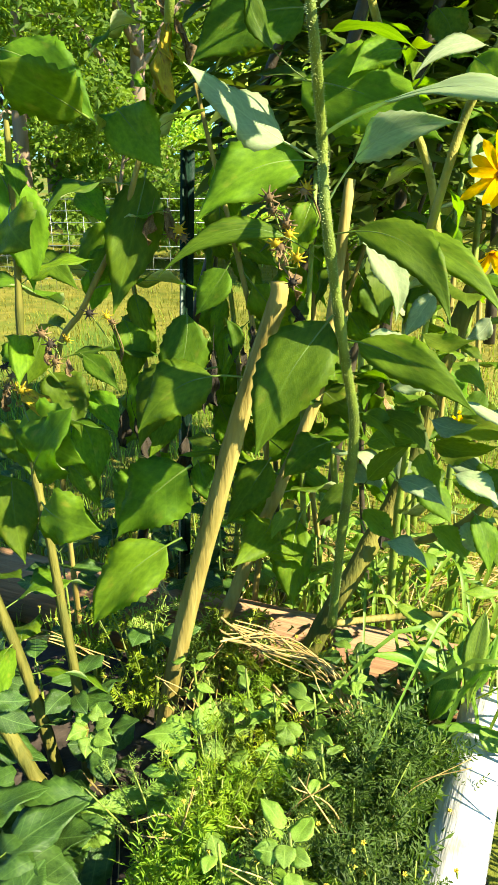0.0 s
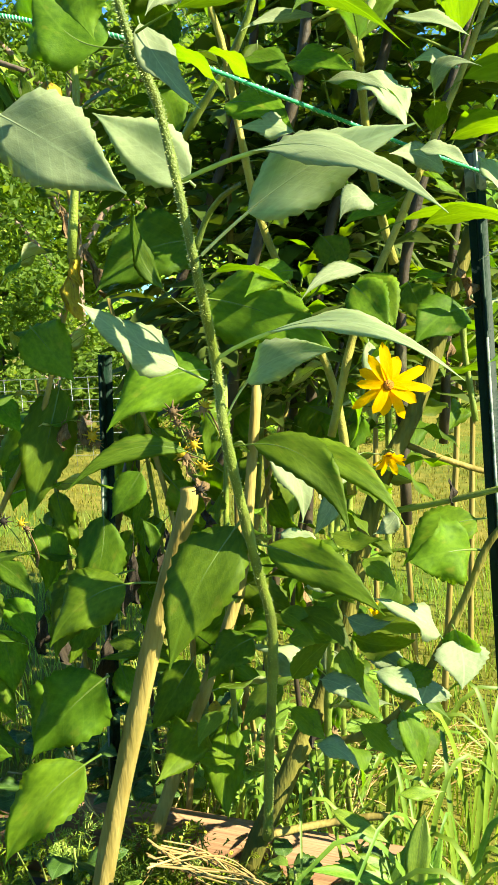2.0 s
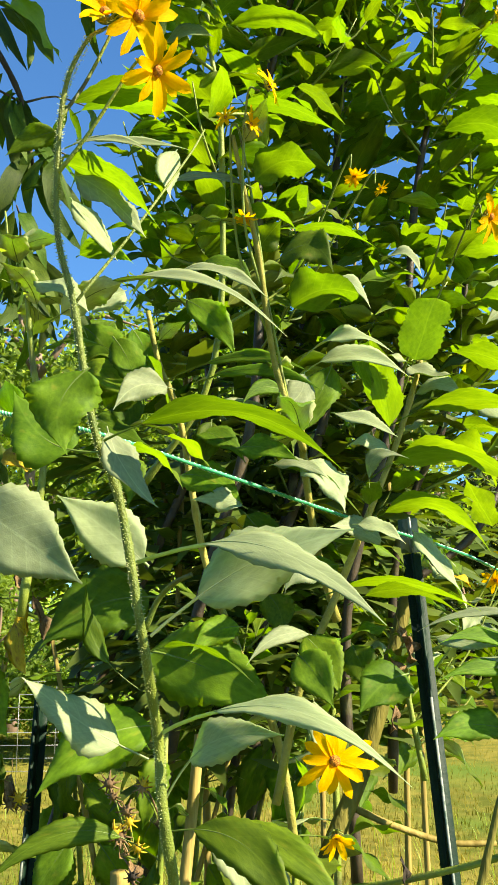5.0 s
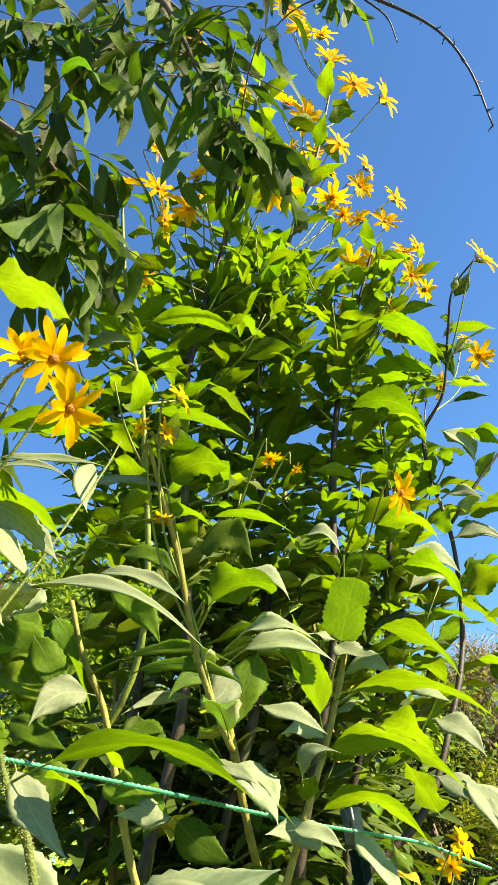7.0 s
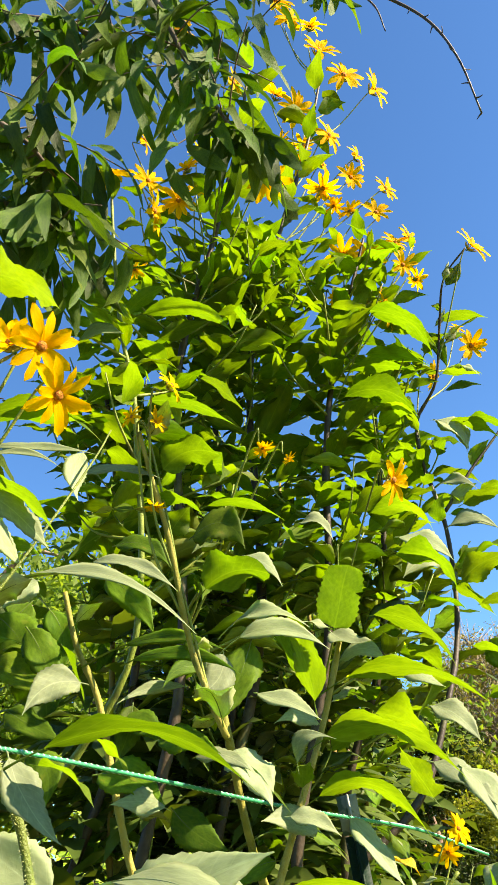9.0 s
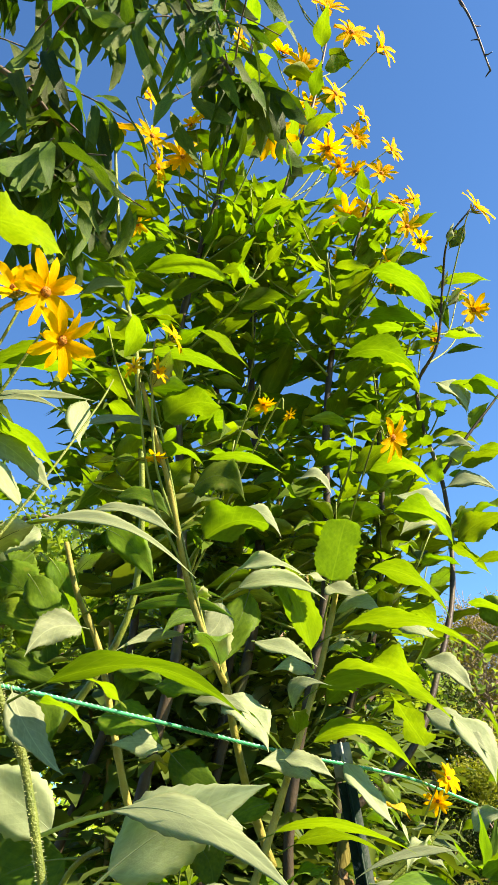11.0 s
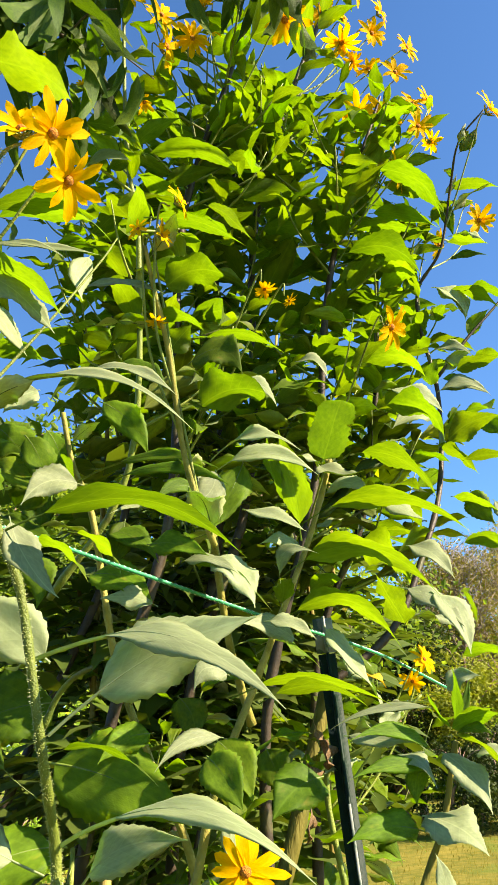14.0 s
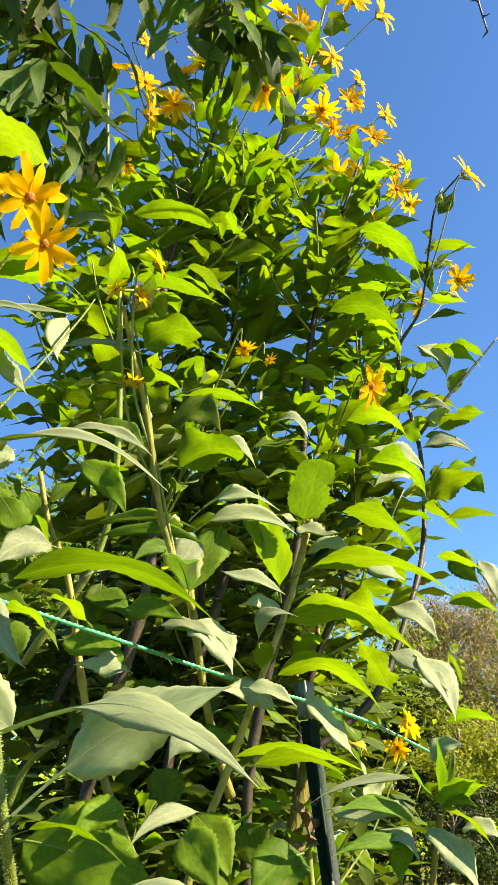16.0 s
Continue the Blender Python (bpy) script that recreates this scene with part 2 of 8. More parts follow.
# building helpers
def mesh_of(name, verts, faces, mats, slots=None, smooth=True):
    me = bpy.data.meshes.new(name)
    me.from_pydata([tuple(v) for v in verts], [], faces)
    for m in mats:
        me.materials.append(m)
    if slots is not None:
        me.polygons.foreach_set("material_index", slots)
    me.polygons.foreach_set("use_smooth", [smooth] * len(faces))
    me.update()
    return me


def part(name, me, parent, label="", m=None):
    ob = new(name, me)
    ob.parent = parent
    if m is not None:
        ob.matrix_basis = m
    return tagged(ob, label) if label else ob


def thing(name, at, label, category, group="", kind=""):
    return tagged(moved(new(name), at), label, category, group, kind)


def moved(ob, at):
    ob.location = at
    return ob


def spline(pts, n):
    """n + 1 points of a smooth line through the given ones."""
    p = [Vector(q) for q in pts]
    p = [2 * p[0] - p[1]] + p + [2 * p[-1] - p[-2]]
    out, spans = [], len(p) - 3
    for i in range(n + 1):
        u = i / n * spans
        k = min(int(u), spans - 1)
        u -= k
        a, b, c, d = p[k:k + 4]
        out.append(0.5 * (2 * b + (c - a) * u + (2 * a - 5 * b + 4 * c - d) * u * u + (3 * b - a - 3 * c + d) * u ** 3))
    return out


def tube(pts, r0, r1, sides=8, n=None, ridge=0.0, knots=0.0, seed=1):
    """Vertices and faces of a tapered stem through the points; knots swell it at its joints."""
    n = n or 6 * (len(pts) - 1)
    line = spline(pts, n) if len(pts) > 2 else [Vector(pts[0]).lerp(Vector(pts[1]), i / n) for i in range(n + 1)]
    verts, faces = [], []
    side = Vector((1, 0.13, 0.07))
    for i, c in enumerate(line):
        way = (line[min(i + 1, n)] - line[max(i - 1, 0)]).normalized()
        side = (side - way * side.dot(way)).normalized()
        up = way.cross(side)
        r = r0 + (r1 - r0) * i / n
        if knots:
            r *= 1 + knots * max(0, math.sin(i * 1.9 + seed)) ** 6
        for k in range(sides):
            a = 2 * math.pi * k / sides
            rr = r * (1 + ridge * (k % 2)) * (1 + 0.10 * noise.noise(c * 30 + Vector((k * 2.0, seed, 0))))
            verts.append(c + rr * (math.cos(a) * side + math.sin(a) * up))
    for i in range(n):
        for k in range(sides):
            a, b = i * sides + k, i * sides + (k + 1) % sides
            faces.append((a, b, b + sides, a + sides))
    faces.append(tuple(range(sides))[::-1])
    faces.append(tuple(range(n * sides, (n + 1) * sides)))
    return verts, faces


def joined(pieces):
    verts, faces = [], []
    for v, f in pieces:
        k = len(verts)
        verts += v
        faces += [tuple(i + k for i in q) for q in f]
    return verts, faces


def box(x0, y0, z0, x1, y1, z1, bev=0.004):
    """Vertices and faces of a board with worn edges."""
    bm = bmesh.new()
    bmesh.ops.create_cube(bm, size=1, matrix=Matrix.Translation(((x0 + x1) / 2, (y0 + y1) / 2, (z0 + z1) / 2)) @ Matrix.Diagonal((x1 - x0, y1 - y0, z1 - z0, 1)))
    bmesh.ops.bevel(bm, geom=bm.edges[:], offset=bev, segments=2, affect="EDGES")
    bm.verts.index_update()
    out = [v.co.copy() for v in bm.verts], [tuple(v.index for v in f.verts) for f in bm.faces]
    bm.free()
    return out


def leaf_data(name, mats, rows=12, half=3, stalk=0.22, widest=0.36, arch=0.8, fold=0.25, ripple=0.05, teeth=0.05, twist=0.0, seed=0, sharp=1.0, thick=0.0035, rib=True, bites=0.0, wave=0.0, sway=0.0, curl=0.12, ratio=0.28, bow=0.0):
    """A leaf on its stalk, from the origin to (0, 1, 0), 1 wide: upper skin, paler underside, midrib and stalk.
    With thick=0 it is one thin skin that the sun shines through."""
    rnd = random.Random(seed)
    n = rows + 3
    spine, ang = [], arch * 0.62
    p = Vector((0, 0, 0))
    ss = [stalk * i / 3 for i in range(3)] + [stalk + (1 - stalk) * i / rows for i in range(rows + 1)]
    for i, s in enumerate(ss):
        if i:
            a = arch * (0.62 - 1.25 * (ss[i - 1] + s) / 2) + wave * math.sin(s * 9 + seed)
            p = p + Vector((0, math.cos(a), math.sin(a))) * (s - ss[i - 1])
        spine.append(p.copy())
    end = spine[-1]
    turn, size = math.atan2(end.z, end.y), end.length
    rot = Matrix.Rotation(-turn, 3, "X")
    spine = [rot @ q / size for q in spine]
    for q in spine:
        q.x += sway * 4 * q.y * (1 - q.y)
        q.z += bow * 4 * q.y * (1 - q.y)
    top, flat, faces, slots = [], [], [], []
    wide = 2 * half + 1
    blade = range(3, n + 1)
    for i in blade:
        u = (ss[i] - stalk) / (1 - stalk)
        k = 0.72 * sharp
        g = k * (1 - widest) / widest
        w = 0.5 * (u ** k * (1 - u) ** g / (widest ** k * (1 - widest) ** g) if 0 < u < 1 else 0.0)
        w = max(w, 0.010)
        way = (spine[min(i + 1, n)] - spine[i - 1]).normalized()
        up = Vector((0, -way.z, way.y)).normalized()
        for j in range(-half, half + 1):
            v = j / half
            e = abs(v)
            ww = w * (1 + (teeth * (1 if i % 2 else -1) if e == 1 and 0 < u < 1 else 0))
            if bites and e == 1 and rnd.random() < bites:
                ww *= rnd.uniform(0.45, 0.8)
            lift = fold * e * w + ripple * e * e * math.sin(u * 11 + seed + (2 if v > 0 else 0)) * w * 2
            lift -= curl * e * e * w
            tw = twist * u
            x, z = v * ww, lift
            x, z = x * math.cos(tw) - z * math.sin(tw), x * math.sin(tw) + z * math.cos(tw)
            top.append(spine[i] + Vector((x, 0, 0)) + up * (z * ratio))
            flat.append((v * ww, u))
    count = len(top)
    low = []
    for a, q in enumerate(top):
        i = a // wide + 3
        way = (spine[min(i + 1, n)] - spine[i - 1]).normalized()
        low.append(q - Vector((0, -way.z, way.y)) * (thick if 0 < a % wide < wide - 1 else thick * 0.3))
    for i in range(rows):
        for j in range(wide - 1):
            a = i * wide + j
            faces.append((a, a + 1, a + wide + 1, a + wide))
            slots.append(0)
            if not thick:
                continue
            faces.append((count + a, count + a + wide, count + a + wide + 1, count + a + 1))
            slots.append(1)
        for a, b in ((i * wide, 1), (i * wide + wide - 1, -1)) if thick else ():
            q = (a, a + wide, count + a + wide, count + a)
            faces.append(q if b > 0 else q[::-1])
            slots.append(0)
    verts = top + low if thick else top[:]
    if rib:
        pts = [q - Vector((0, 0, 0.004)) for q in (spine[:3 + int(rows * 0.75)] if thick else spine[:4])]
        k = len(verts)
        for i, q in enumerate(pts):
            r = 0.009 * (1 - 0.75 * i / len(pts))
            for c in range(5):
                a = 2 * math.pi * c / 5
                verts.append(q + Vector((r * 2.8 * math.cos(a), 0, r * math.sin(a))))
        for i in range(len(pts) - 1):
            for c in range(5):
                a, b = k + i * 5 + c, k + i * 5 + (c + 1) % 5
                faces.append((a, b, b + 5, a + 5))
                slots.append(2)
    me = mesh_of(name, verts, faces, mats, slots)
    flat = (flat * 2 if thick else flat) + [(0.0, 0.5)] * len(verts)
    me.uv_layers.new(name="blade").data.foreach_set("uv", [c for q in faces for i in q for c in flat[i]])
    return me


LEAF_MATS = [LEAF_TOP, LEAF_UNDER, RIB]
# near leaves by how they hang: flat, arched, strongly drooping, wavy, broad and bitten
LEAVES = {
    "flat": leaf_data("leaf_flat", LEAF_MATS, 20, 3, 0.16, 0.40, 0.6, 0.35, 0.22, 0.07, 0.25, 1, sharp=1.35, sway=0.12, curl=0.3),
    "arch": leaf_data("leaf_arched", LEAF_MATS, 20, 3, 0.18, 0.38, 1.1, 0.30, 0.25, 0.07, -0.4, 2, sharp=1.3, sway=-0.16, curl=0.4),
    "droop": leaf_data("leaf_drooping", LEAF_MATS, 20, 3, 0.20, 0.40, 2.0, 0.40, 0.2, 0.06, 0.5, 3, sharp=1.3, sway=0.12, curl=0.3),
    "wavy": leaf_data("leaf_wavy", LEAF_MATS, 20, 3, 0.2, 0.38, 0.9, 0.45, 0.35, 0.07, 0.45, 4, sharp=1.2, wave=0.12, sway=-0.12, curl=0.25),
    "broad": leaf_data("leaf_broad", LEAF_MATS, 20, 4, 0.22, 0.36, 0.8, 0.25, 0.22, 0.05, 0.25, 5, sharp=1.0, sway=0.08, curl=0.35, ratio=0.45),
    "bitten": leaf_data("leaf_bitten", LEAF_MATS, 18, 3, 0.26, 0.42, 0.6, 0.2, 0.16, 0.05, 0.4, 6, sharp=0.62, bites=0.10, curl=0.25, ratio=0.5),
    "pendent": leaf_data("leaf_pendent", LEAF_MATS, 20, 4, 0.12, 0.24, 0.5, 0.3, 0.2, 0.06, 0.2, 9, sharp=0.9, sway=0.05, curl=0.3, ratio=0.45),
    "lance": leaf_data("leaf_lance", LEAF_MATS, 14, 2, 0.14, 0.38, 1.0, 0.4, 0.2, 0.04, 0.5, 7, sharp=1.2, sway=0.15, curl=0.2),
}
# pale leaves, the sunlight on them put into a lighter skin
PALE_MATS = [LEAF_SUNLIT, LEAF_UNDER, LEAF_SUNLIT]
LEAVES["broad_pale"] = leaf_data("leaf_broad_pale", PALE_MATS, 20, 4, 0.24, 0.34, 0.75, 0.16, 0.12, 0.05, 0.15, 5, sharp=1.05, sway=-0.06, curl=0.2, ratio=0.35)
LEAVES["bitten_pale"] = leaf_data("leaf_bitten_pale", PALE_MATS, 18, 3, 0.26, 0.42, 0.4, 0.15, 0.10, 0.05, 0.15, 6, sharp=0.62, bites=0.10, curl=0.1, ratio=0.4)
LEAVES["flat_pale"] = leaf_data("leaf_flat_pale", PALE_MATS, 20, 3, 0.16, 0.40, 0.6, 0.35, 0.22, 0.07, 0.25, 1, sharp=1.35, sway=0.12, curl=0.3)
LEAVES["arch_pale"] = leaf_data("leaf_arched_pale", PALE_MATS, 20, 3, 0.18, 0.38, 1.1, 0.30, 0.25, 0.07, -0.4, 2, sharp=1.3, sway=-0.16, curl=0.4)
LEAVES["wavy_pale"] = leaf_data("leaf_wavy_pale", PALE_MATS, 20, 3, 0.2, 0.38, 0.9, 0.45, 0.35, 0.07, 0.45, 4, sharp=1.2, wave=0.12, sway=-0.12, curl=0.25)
# thin young leaves that the sun shines through
YOUNG_MATS = [LEAF_YOUNG, LEAF_YOUNG, LEAF_YOUNG]
LEAVES["flat_young"] = leaf_data("leaf_flat_young", YOUNG_MATS, 20, 3, 0.16, 0.40, 0.6, 0.35, 0.22, 0.07, 0.25, 1, sharp=1.35, sway=0.12, curl=0.3, thick=0)
LEAVES["arch_young"] = leaf_data("leaf_arched_young", YOUNG_MATS, 20, 3, 0.18, 0.38, 1.1, 0.30, 0.25, 0.07, -0.4, 2, sharp=1.3, sway=-0.16, curl=0.4, thick=0)
LEAVES["wavy_young"] = leaf_data("leaf_wavy_young", YOUNG_MATS, 20, 3, 0.2, 0.38, 0.9, 0.45, 0.35, 0.07, 0.45, 4, sharp=1.2, wave=0.12, sway=-0.12, curl=0.25, thick=0)
SIMPLE = [leaf_data("leaf_small", [LEAF_TOP, LEAF_UNDER_SMALL, RIB], 9, 2, 0.14, 0.36, a, 0.3, 0.2, 0.0, t, 20 + i, sharp=1.2, rib=False, sway=s) for i, (a, t, s) in enumerate(((0.3, 0.2, 0.1), (0.7, -0.4, -0.15), (1.1, 0.5, 0.12), (1.5, -0.2, -0.1), (0.5, 0.8, 0.2), (1.9, 0.3, 0.0)))]
# small leaves with the clump's inner shade put into their upper skin
SIMPLE_SHADED = [leaf_data("leaf_small_shaded", [LEAF_SHADED, LEAF_UNDER_SMALL, RIB], 9, 2, 0.14, 0.36, a, 0.3, 0.2, 0.0, t, 20 + i, sharp=1.2, rib=False, sway=s) for i, (a, t, s) in enumerate(((0.3, 0.2, 0.1), (0.7, -0.4, -0.15), (1.1, 0.5, 0.12), (1.5, -0.2, -0.1)))]
SIMPLE_YOUNG = [leaf_data("leaf_small_young", [LEAF_YOUNG, LEAF_YOUNG, RIB], 9, 2, 0.14, 0.36, a, 0.3, 0.2, 0.0, t, 20 + i, sharp=1.2, rib=False, thick=0, sway=s) for i, (a, t, s) in enumerate(((0.3, 0.2, 0.1), (0.7, -0.4, -0.15), (1.1, 0.5, 0.12), (1.5, -0.2, -0.1), (0.5, 0.8, 0.2), (1.9, 0.3, 0.0)))]


YELLOW = material("yellowing_leaf", (0.42, 0.26, 0.012), (0.62, 0.48, 0.03), 0.6, 12, 5, 0.35, 0.4, 70, 0.2, 0.3, patch=(0.25, 0.10, 0.02), patch_scale=6, glow=(1.4, 1.4, 0.6))
LEAVES["yellow"] = leaf_data("leaf_yellow", [YELLOW, YELLOW, RIB], 12, 2, 0.2, 0.42, 1.0, 0.5, 0.2, 0.04, 0.7, 8, wave=0.2)


def blade_pose(base, tip, width, face, side=0.02):
    """Length from base to tip; face turns the upper side: 0 up, 90 to -y, -90 to +y; side tips it to +x."""
    base, tip = Vector(base), Vector(tip)
    y = tip - base
    size = y.length
    y.normalize()
    a = radians(face)
    z = Vector((side, -math.sin(a), math.cos(a)))
    z = z - y * z.dot(y)
    if z.length < 0.05:
        z = Vector((1, 0, 0)) - y * y.x
    z.normalize()
    x = y.cross(z)
    m = Matrix((x * width, y * size, z * size)).transposed().to_4x4()
    m.translation = base
    return m


def leaf(plant, base, tip, width, face=0, form="arch", side=0.02, label=""):
    o = plant.location
    return part("leaf", LEAVES[form], plant, label, Matrix.Translation(-o) @ blade_pose(base, tip, width, face, side))


ways = {}                       # the main stem of each plant, for what grows out of it


def stem(plant, pts, r0, r1, mat, name="stem", knots=0.25, ridge=0.0, sides=8, label=""):
    ways.setdefault(plant.name, pts)
    o = plant.location
    v, f = tube([Vector(p) - o for p in pts], r0, r1, sides, None, ridge, knots, len(pts))
    return part(name, mesh_of(name, v, f, [mat]), plant, label)


OWN_MATS = {"pale": PALE_MATS, "young": YOUNG_MATS, "green": LEAF_MATS, "broad": [BROAD, BROAD, RIB], "dull": [BROAD_SHADED, BROAD_SHADED, RIB], "blade": [GRASS_MAT, GRASS_MAT, RIB]}
OWN_FORMS = {"ovate": (0.34, 1.05, 0.0), "lance": (0.36, 1.25, 0.0), "round": (0.45, 0.75, 0.0), "square": (0.50, 0.34, 0.05)}


def own_leaf(plant, base, tip, width, up, skin, sway, bow, stalk, form):
    """A leaf bent in its own way, from base to tip; up is the way its upper side faces."""
    base, tip, up = Vector(base), Vector(tip), Vector(up)
    seed = len(plant.children)
    rnd = random.Random(seed + round(1000 * base.z))
    widest, sharp, bites = OWN_FORMS[form]
    me = leaf_data("leaf", OWN_MATS[skin], 22, 3, stalk, widest, 0.0, rnd.uniform(0.10, 0.38), rnd.uniform(0.05, 0.16) if form != "square" else 0.02, 0.045, rnd.uniform(-0.3, 0.3), seed, sharp, 0 if skin == "young" else 0.003, True, bites, 0.05, sway, rnd.uniform(0.05, 0.28), width / (tip - base).length, bow)
    y = tip - base
    size = y.length
    y.normalize()
    z = (up - y * up.dot(y)).normalized()
    m = Matrix((y.cross(z) * width, y * size, z * size)).transposed().to_4x4()
    m.translation = base - plant.location
    return part("leaf", me, plant, "", m)


def fill_leaves(plant, pts, count, size, start=0.1, seed=0, forms=None, droop=0.5, turn=2.4):
    """Leaves set spirally along a stem, smaller towards the top."""
    rnd = random.Random(seed)
    line = spline(pts, 60)
    o = plant.location
    for i in range(count):
        u = start + (1 - start) * (i + rnd.random() * 0.7) / count
        p = line[min(60, int(u * 60))]
        a = i * turn + rnd.uniform(-0.5, 0.5)
        s = size * (1.15 - 0.65 * u) * rnd.uniform(0.75, 1.25)
        way = Vector((math.cos(a), math.sin(a), rnd.uniform(-droop, 0.55)))
        way = way.normalized() * s
        # between 1.3 and 1.9 m most leaves take the shade-darkened skin
        me = rnd.choice(SIMPLE_SHADED if 1.3 < p.z < 1.9 and rnd.random() < 0.7 else SIMPLE_YOUNG if u > 0.3 and rnd.random() < 0.75 else SIMPLE) if forms is None else LEAVES[rnd.choice(forms)]
        m = blade_pose(p, p + way, s * rnd.uniform(0.30, 0.42), rnd.uniform(-35, 25), rnd.uniform(-0.1, 0.7))
        part("leaf", me, plant, "", Matrix.Translation(-o) @ m)


def branches(plant, pts, count, reach, size, start=0.2, end=0.95, seed=0, per=7, mat=None, lean=(0, 0, 0)):
    """Rising side shoots all round a stem, each with its own pointed leaves."""
    rnd = random.Random(seed)
    line = spline(pts, 80)
    o = plant.location
    for i in range(count):
        u = start + (end - start) * (i + rnd.random()) / count
        p = line[min(80, int(u * 80))]
        a = i * 2.4 + rnd.uniform(-0.6, 0.6)
        r = reach * (1.1 - 0.5 * u) * rnd.uniform(0.6, 1.2)
        e = p + Vector((math.cos(a), math.sin(a), rnd.uniform(0.5, 1.1))) * r + Vector(lean) * r
        mid = p.lerp(e, 0.5) + Vector((math.cos(a), math.sin(a), -0.3)) * r * 0.18
        way = [p, mid, e]
        v, f = tube([q - o for q in way], 0.0035, 0.0014, 5, 8)
        part("shoot", mesh_of("shoot", v, f, [mat or STEM_GREEN]), plant)
        twig = spline(way, 20)
        for k in range(per):
            w = 0.15 + 0.85 * (k + rnd.random() * 0.6) / per
            q = twig[min(20, int(w * 20))]
            b = a + k * 2.4 + rnd.uniform(-0.5, 0.5)
            s = size * (1.15 - 0.5 * w) * (1.15 - 0.6 * u) * rnd.uniform(0.7, 1.25)
            d = Vector((math.cos(b), math.sin(b), rnd.uniform(-0.35, 0.5))).normalized() * s
            # the same height band gets leaves with shade in their colour
            part("leaf", rnd.choice(SIMPLE_SHADED if 1.3 < q.z < 1.9 and rnd.random() < 0.8 else SIMPLE_YOUNG if u > 0.25 and rnd.random() < 0.8 else SIMPLE), plant, "", Matrix.Translation(-o) @ blade_pose(q, q + d, s * rnd.uniform(0.27, 0.38), rnd.uniform(-40, 25), rnd.uniform(-0.1, 0.8)))


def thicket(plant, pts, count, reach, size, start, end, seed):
    """The crowded small leaves inside a plant, as one mesh, in the colour darkened for shade."""
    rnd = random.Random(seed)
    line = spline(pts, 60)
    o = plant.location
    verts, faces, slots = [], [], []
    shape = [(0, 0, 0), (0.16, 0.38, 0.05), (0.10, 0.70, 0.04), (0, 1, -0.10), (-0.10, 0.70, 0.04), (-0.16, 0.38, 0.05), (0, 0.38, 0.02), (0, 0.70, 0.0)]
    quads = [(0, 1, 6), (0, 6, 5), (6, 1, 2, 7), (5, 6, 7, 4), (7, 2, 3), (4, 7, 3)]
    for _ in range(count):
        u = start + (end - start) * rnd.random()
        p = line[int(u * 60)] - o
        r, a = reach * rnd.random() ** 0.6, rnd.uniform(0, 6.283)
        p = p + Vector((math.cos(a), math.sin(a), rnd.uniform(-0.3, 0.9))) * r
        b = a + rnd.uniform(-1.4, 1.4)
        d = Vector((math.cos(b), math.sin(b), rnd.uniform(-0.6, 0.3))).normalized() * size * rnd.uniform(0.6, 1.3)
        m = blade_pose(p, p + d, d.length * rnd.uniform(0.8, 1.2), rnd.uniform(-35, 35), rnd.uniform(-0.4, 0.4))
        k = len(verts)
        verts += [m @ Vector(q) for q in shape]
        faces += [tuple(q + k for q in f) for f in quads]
    return tagged(part("inner_foliage", mesh_of("inner_foliage", verts, faces, [LEAF_SHADED]), plant), kind="stuff")


def stem_hairs(plant, pts, r0, r1, count=5200, seed=3):
    """Fine stiff bristles all along a stem."""
    rnd = random.Random(seed)
    line = spline(pts, 300)
    o = plant.location
    verts, faces = [], []
    for _ in range(count):
        k = rnd.randrange(300)
        p = line[k].lerp(line[k + 1], rnd.random()) - o
        way = (line[k + 1] - line[k]).normalized()
        out = Vector((rnd.gauss(0, 1), rnd.gauss(0, 1), rnd.gauss(0, 1)))
        out = (out - way * out.dot(way)).normalized()
        r = r0 + (r1 - r0) * k / 300
        side = way.cross(out) * 0.00022
        s = rnd.uniform(0.0012, 0.0032)
        n = len(verts)
        verts += [p + out * r * 0.9 + side, p + out * r * 0.9 - side, p + out * (r + s) + way * s * 0.2, p + out * r * 0.9 + way * 0.0006]
        faces += [(n, n + 1, n + 2), (n + 1, n + 3, n + 2), (n + 3, n, n + 2)]
    return tagged(part("bristles", mesh_of("bristles", verts, faces, [HAIR], None, False), plant, "pale stiff bristles"), kind="stuff")


def petal_data(seed):
    rnd = random.Random(seed)
    verts, faces = [], []
    rows = 6
    for i in range(rows + 1):
        u = i / rows
        w = 0.5 * (0.35 + 0.65 * math.sin(math.pi * min(1, u * 0.8 + 0.1)) ** 0.8) * (1 if u < 0.85 else 0.55 if u < 0.99 else 0.12)
        for v in (-1, 0, 1):
            verts.append(Vector((v * w, u, 0.10 * u - 0.22 * u * u * rnd.uniform(0.6, 1.3) + 0.10 * v * v * w)))
    for i in range(rows):
        for j in range(2):
            a = i * 3 + j
            faces.append((a, a + 1, a + 4, a + 3))
    return mesh_of("petal", verts, faces, [PETAL])


PETALS = [petal_data(i) for i in range(4)]


def dome(r, h, rings=5, sides=14, seed=0):
    verts, faces = [Vector((0, 0, h))], []
    for i in range(1, rings + 1):
        a = i / rings * math.pi / 2
        for k in range(sides):
            b = 2 * math.pi * k / sides
            rr = r * math.sin(a) * (1 + 0.06 * ((k + i) % 2))
            verts.append(Vector((rr * math.cos(b), rr * math.sin(b), h * math.cos(a) + 0.08 * r * ((k + i) % 2))))
    for k in range(sides):
        faces.append((0, 1 + k, 1 + (k + 1) % sides))
    for i in range(rings - 1):
        for k in range(sides):
            a, b = 1 + i * sides + k, 1 + i * sides + (k + 1) % sides
            faces.append((a, a + sides, b + sides, b))
    return verts, faces


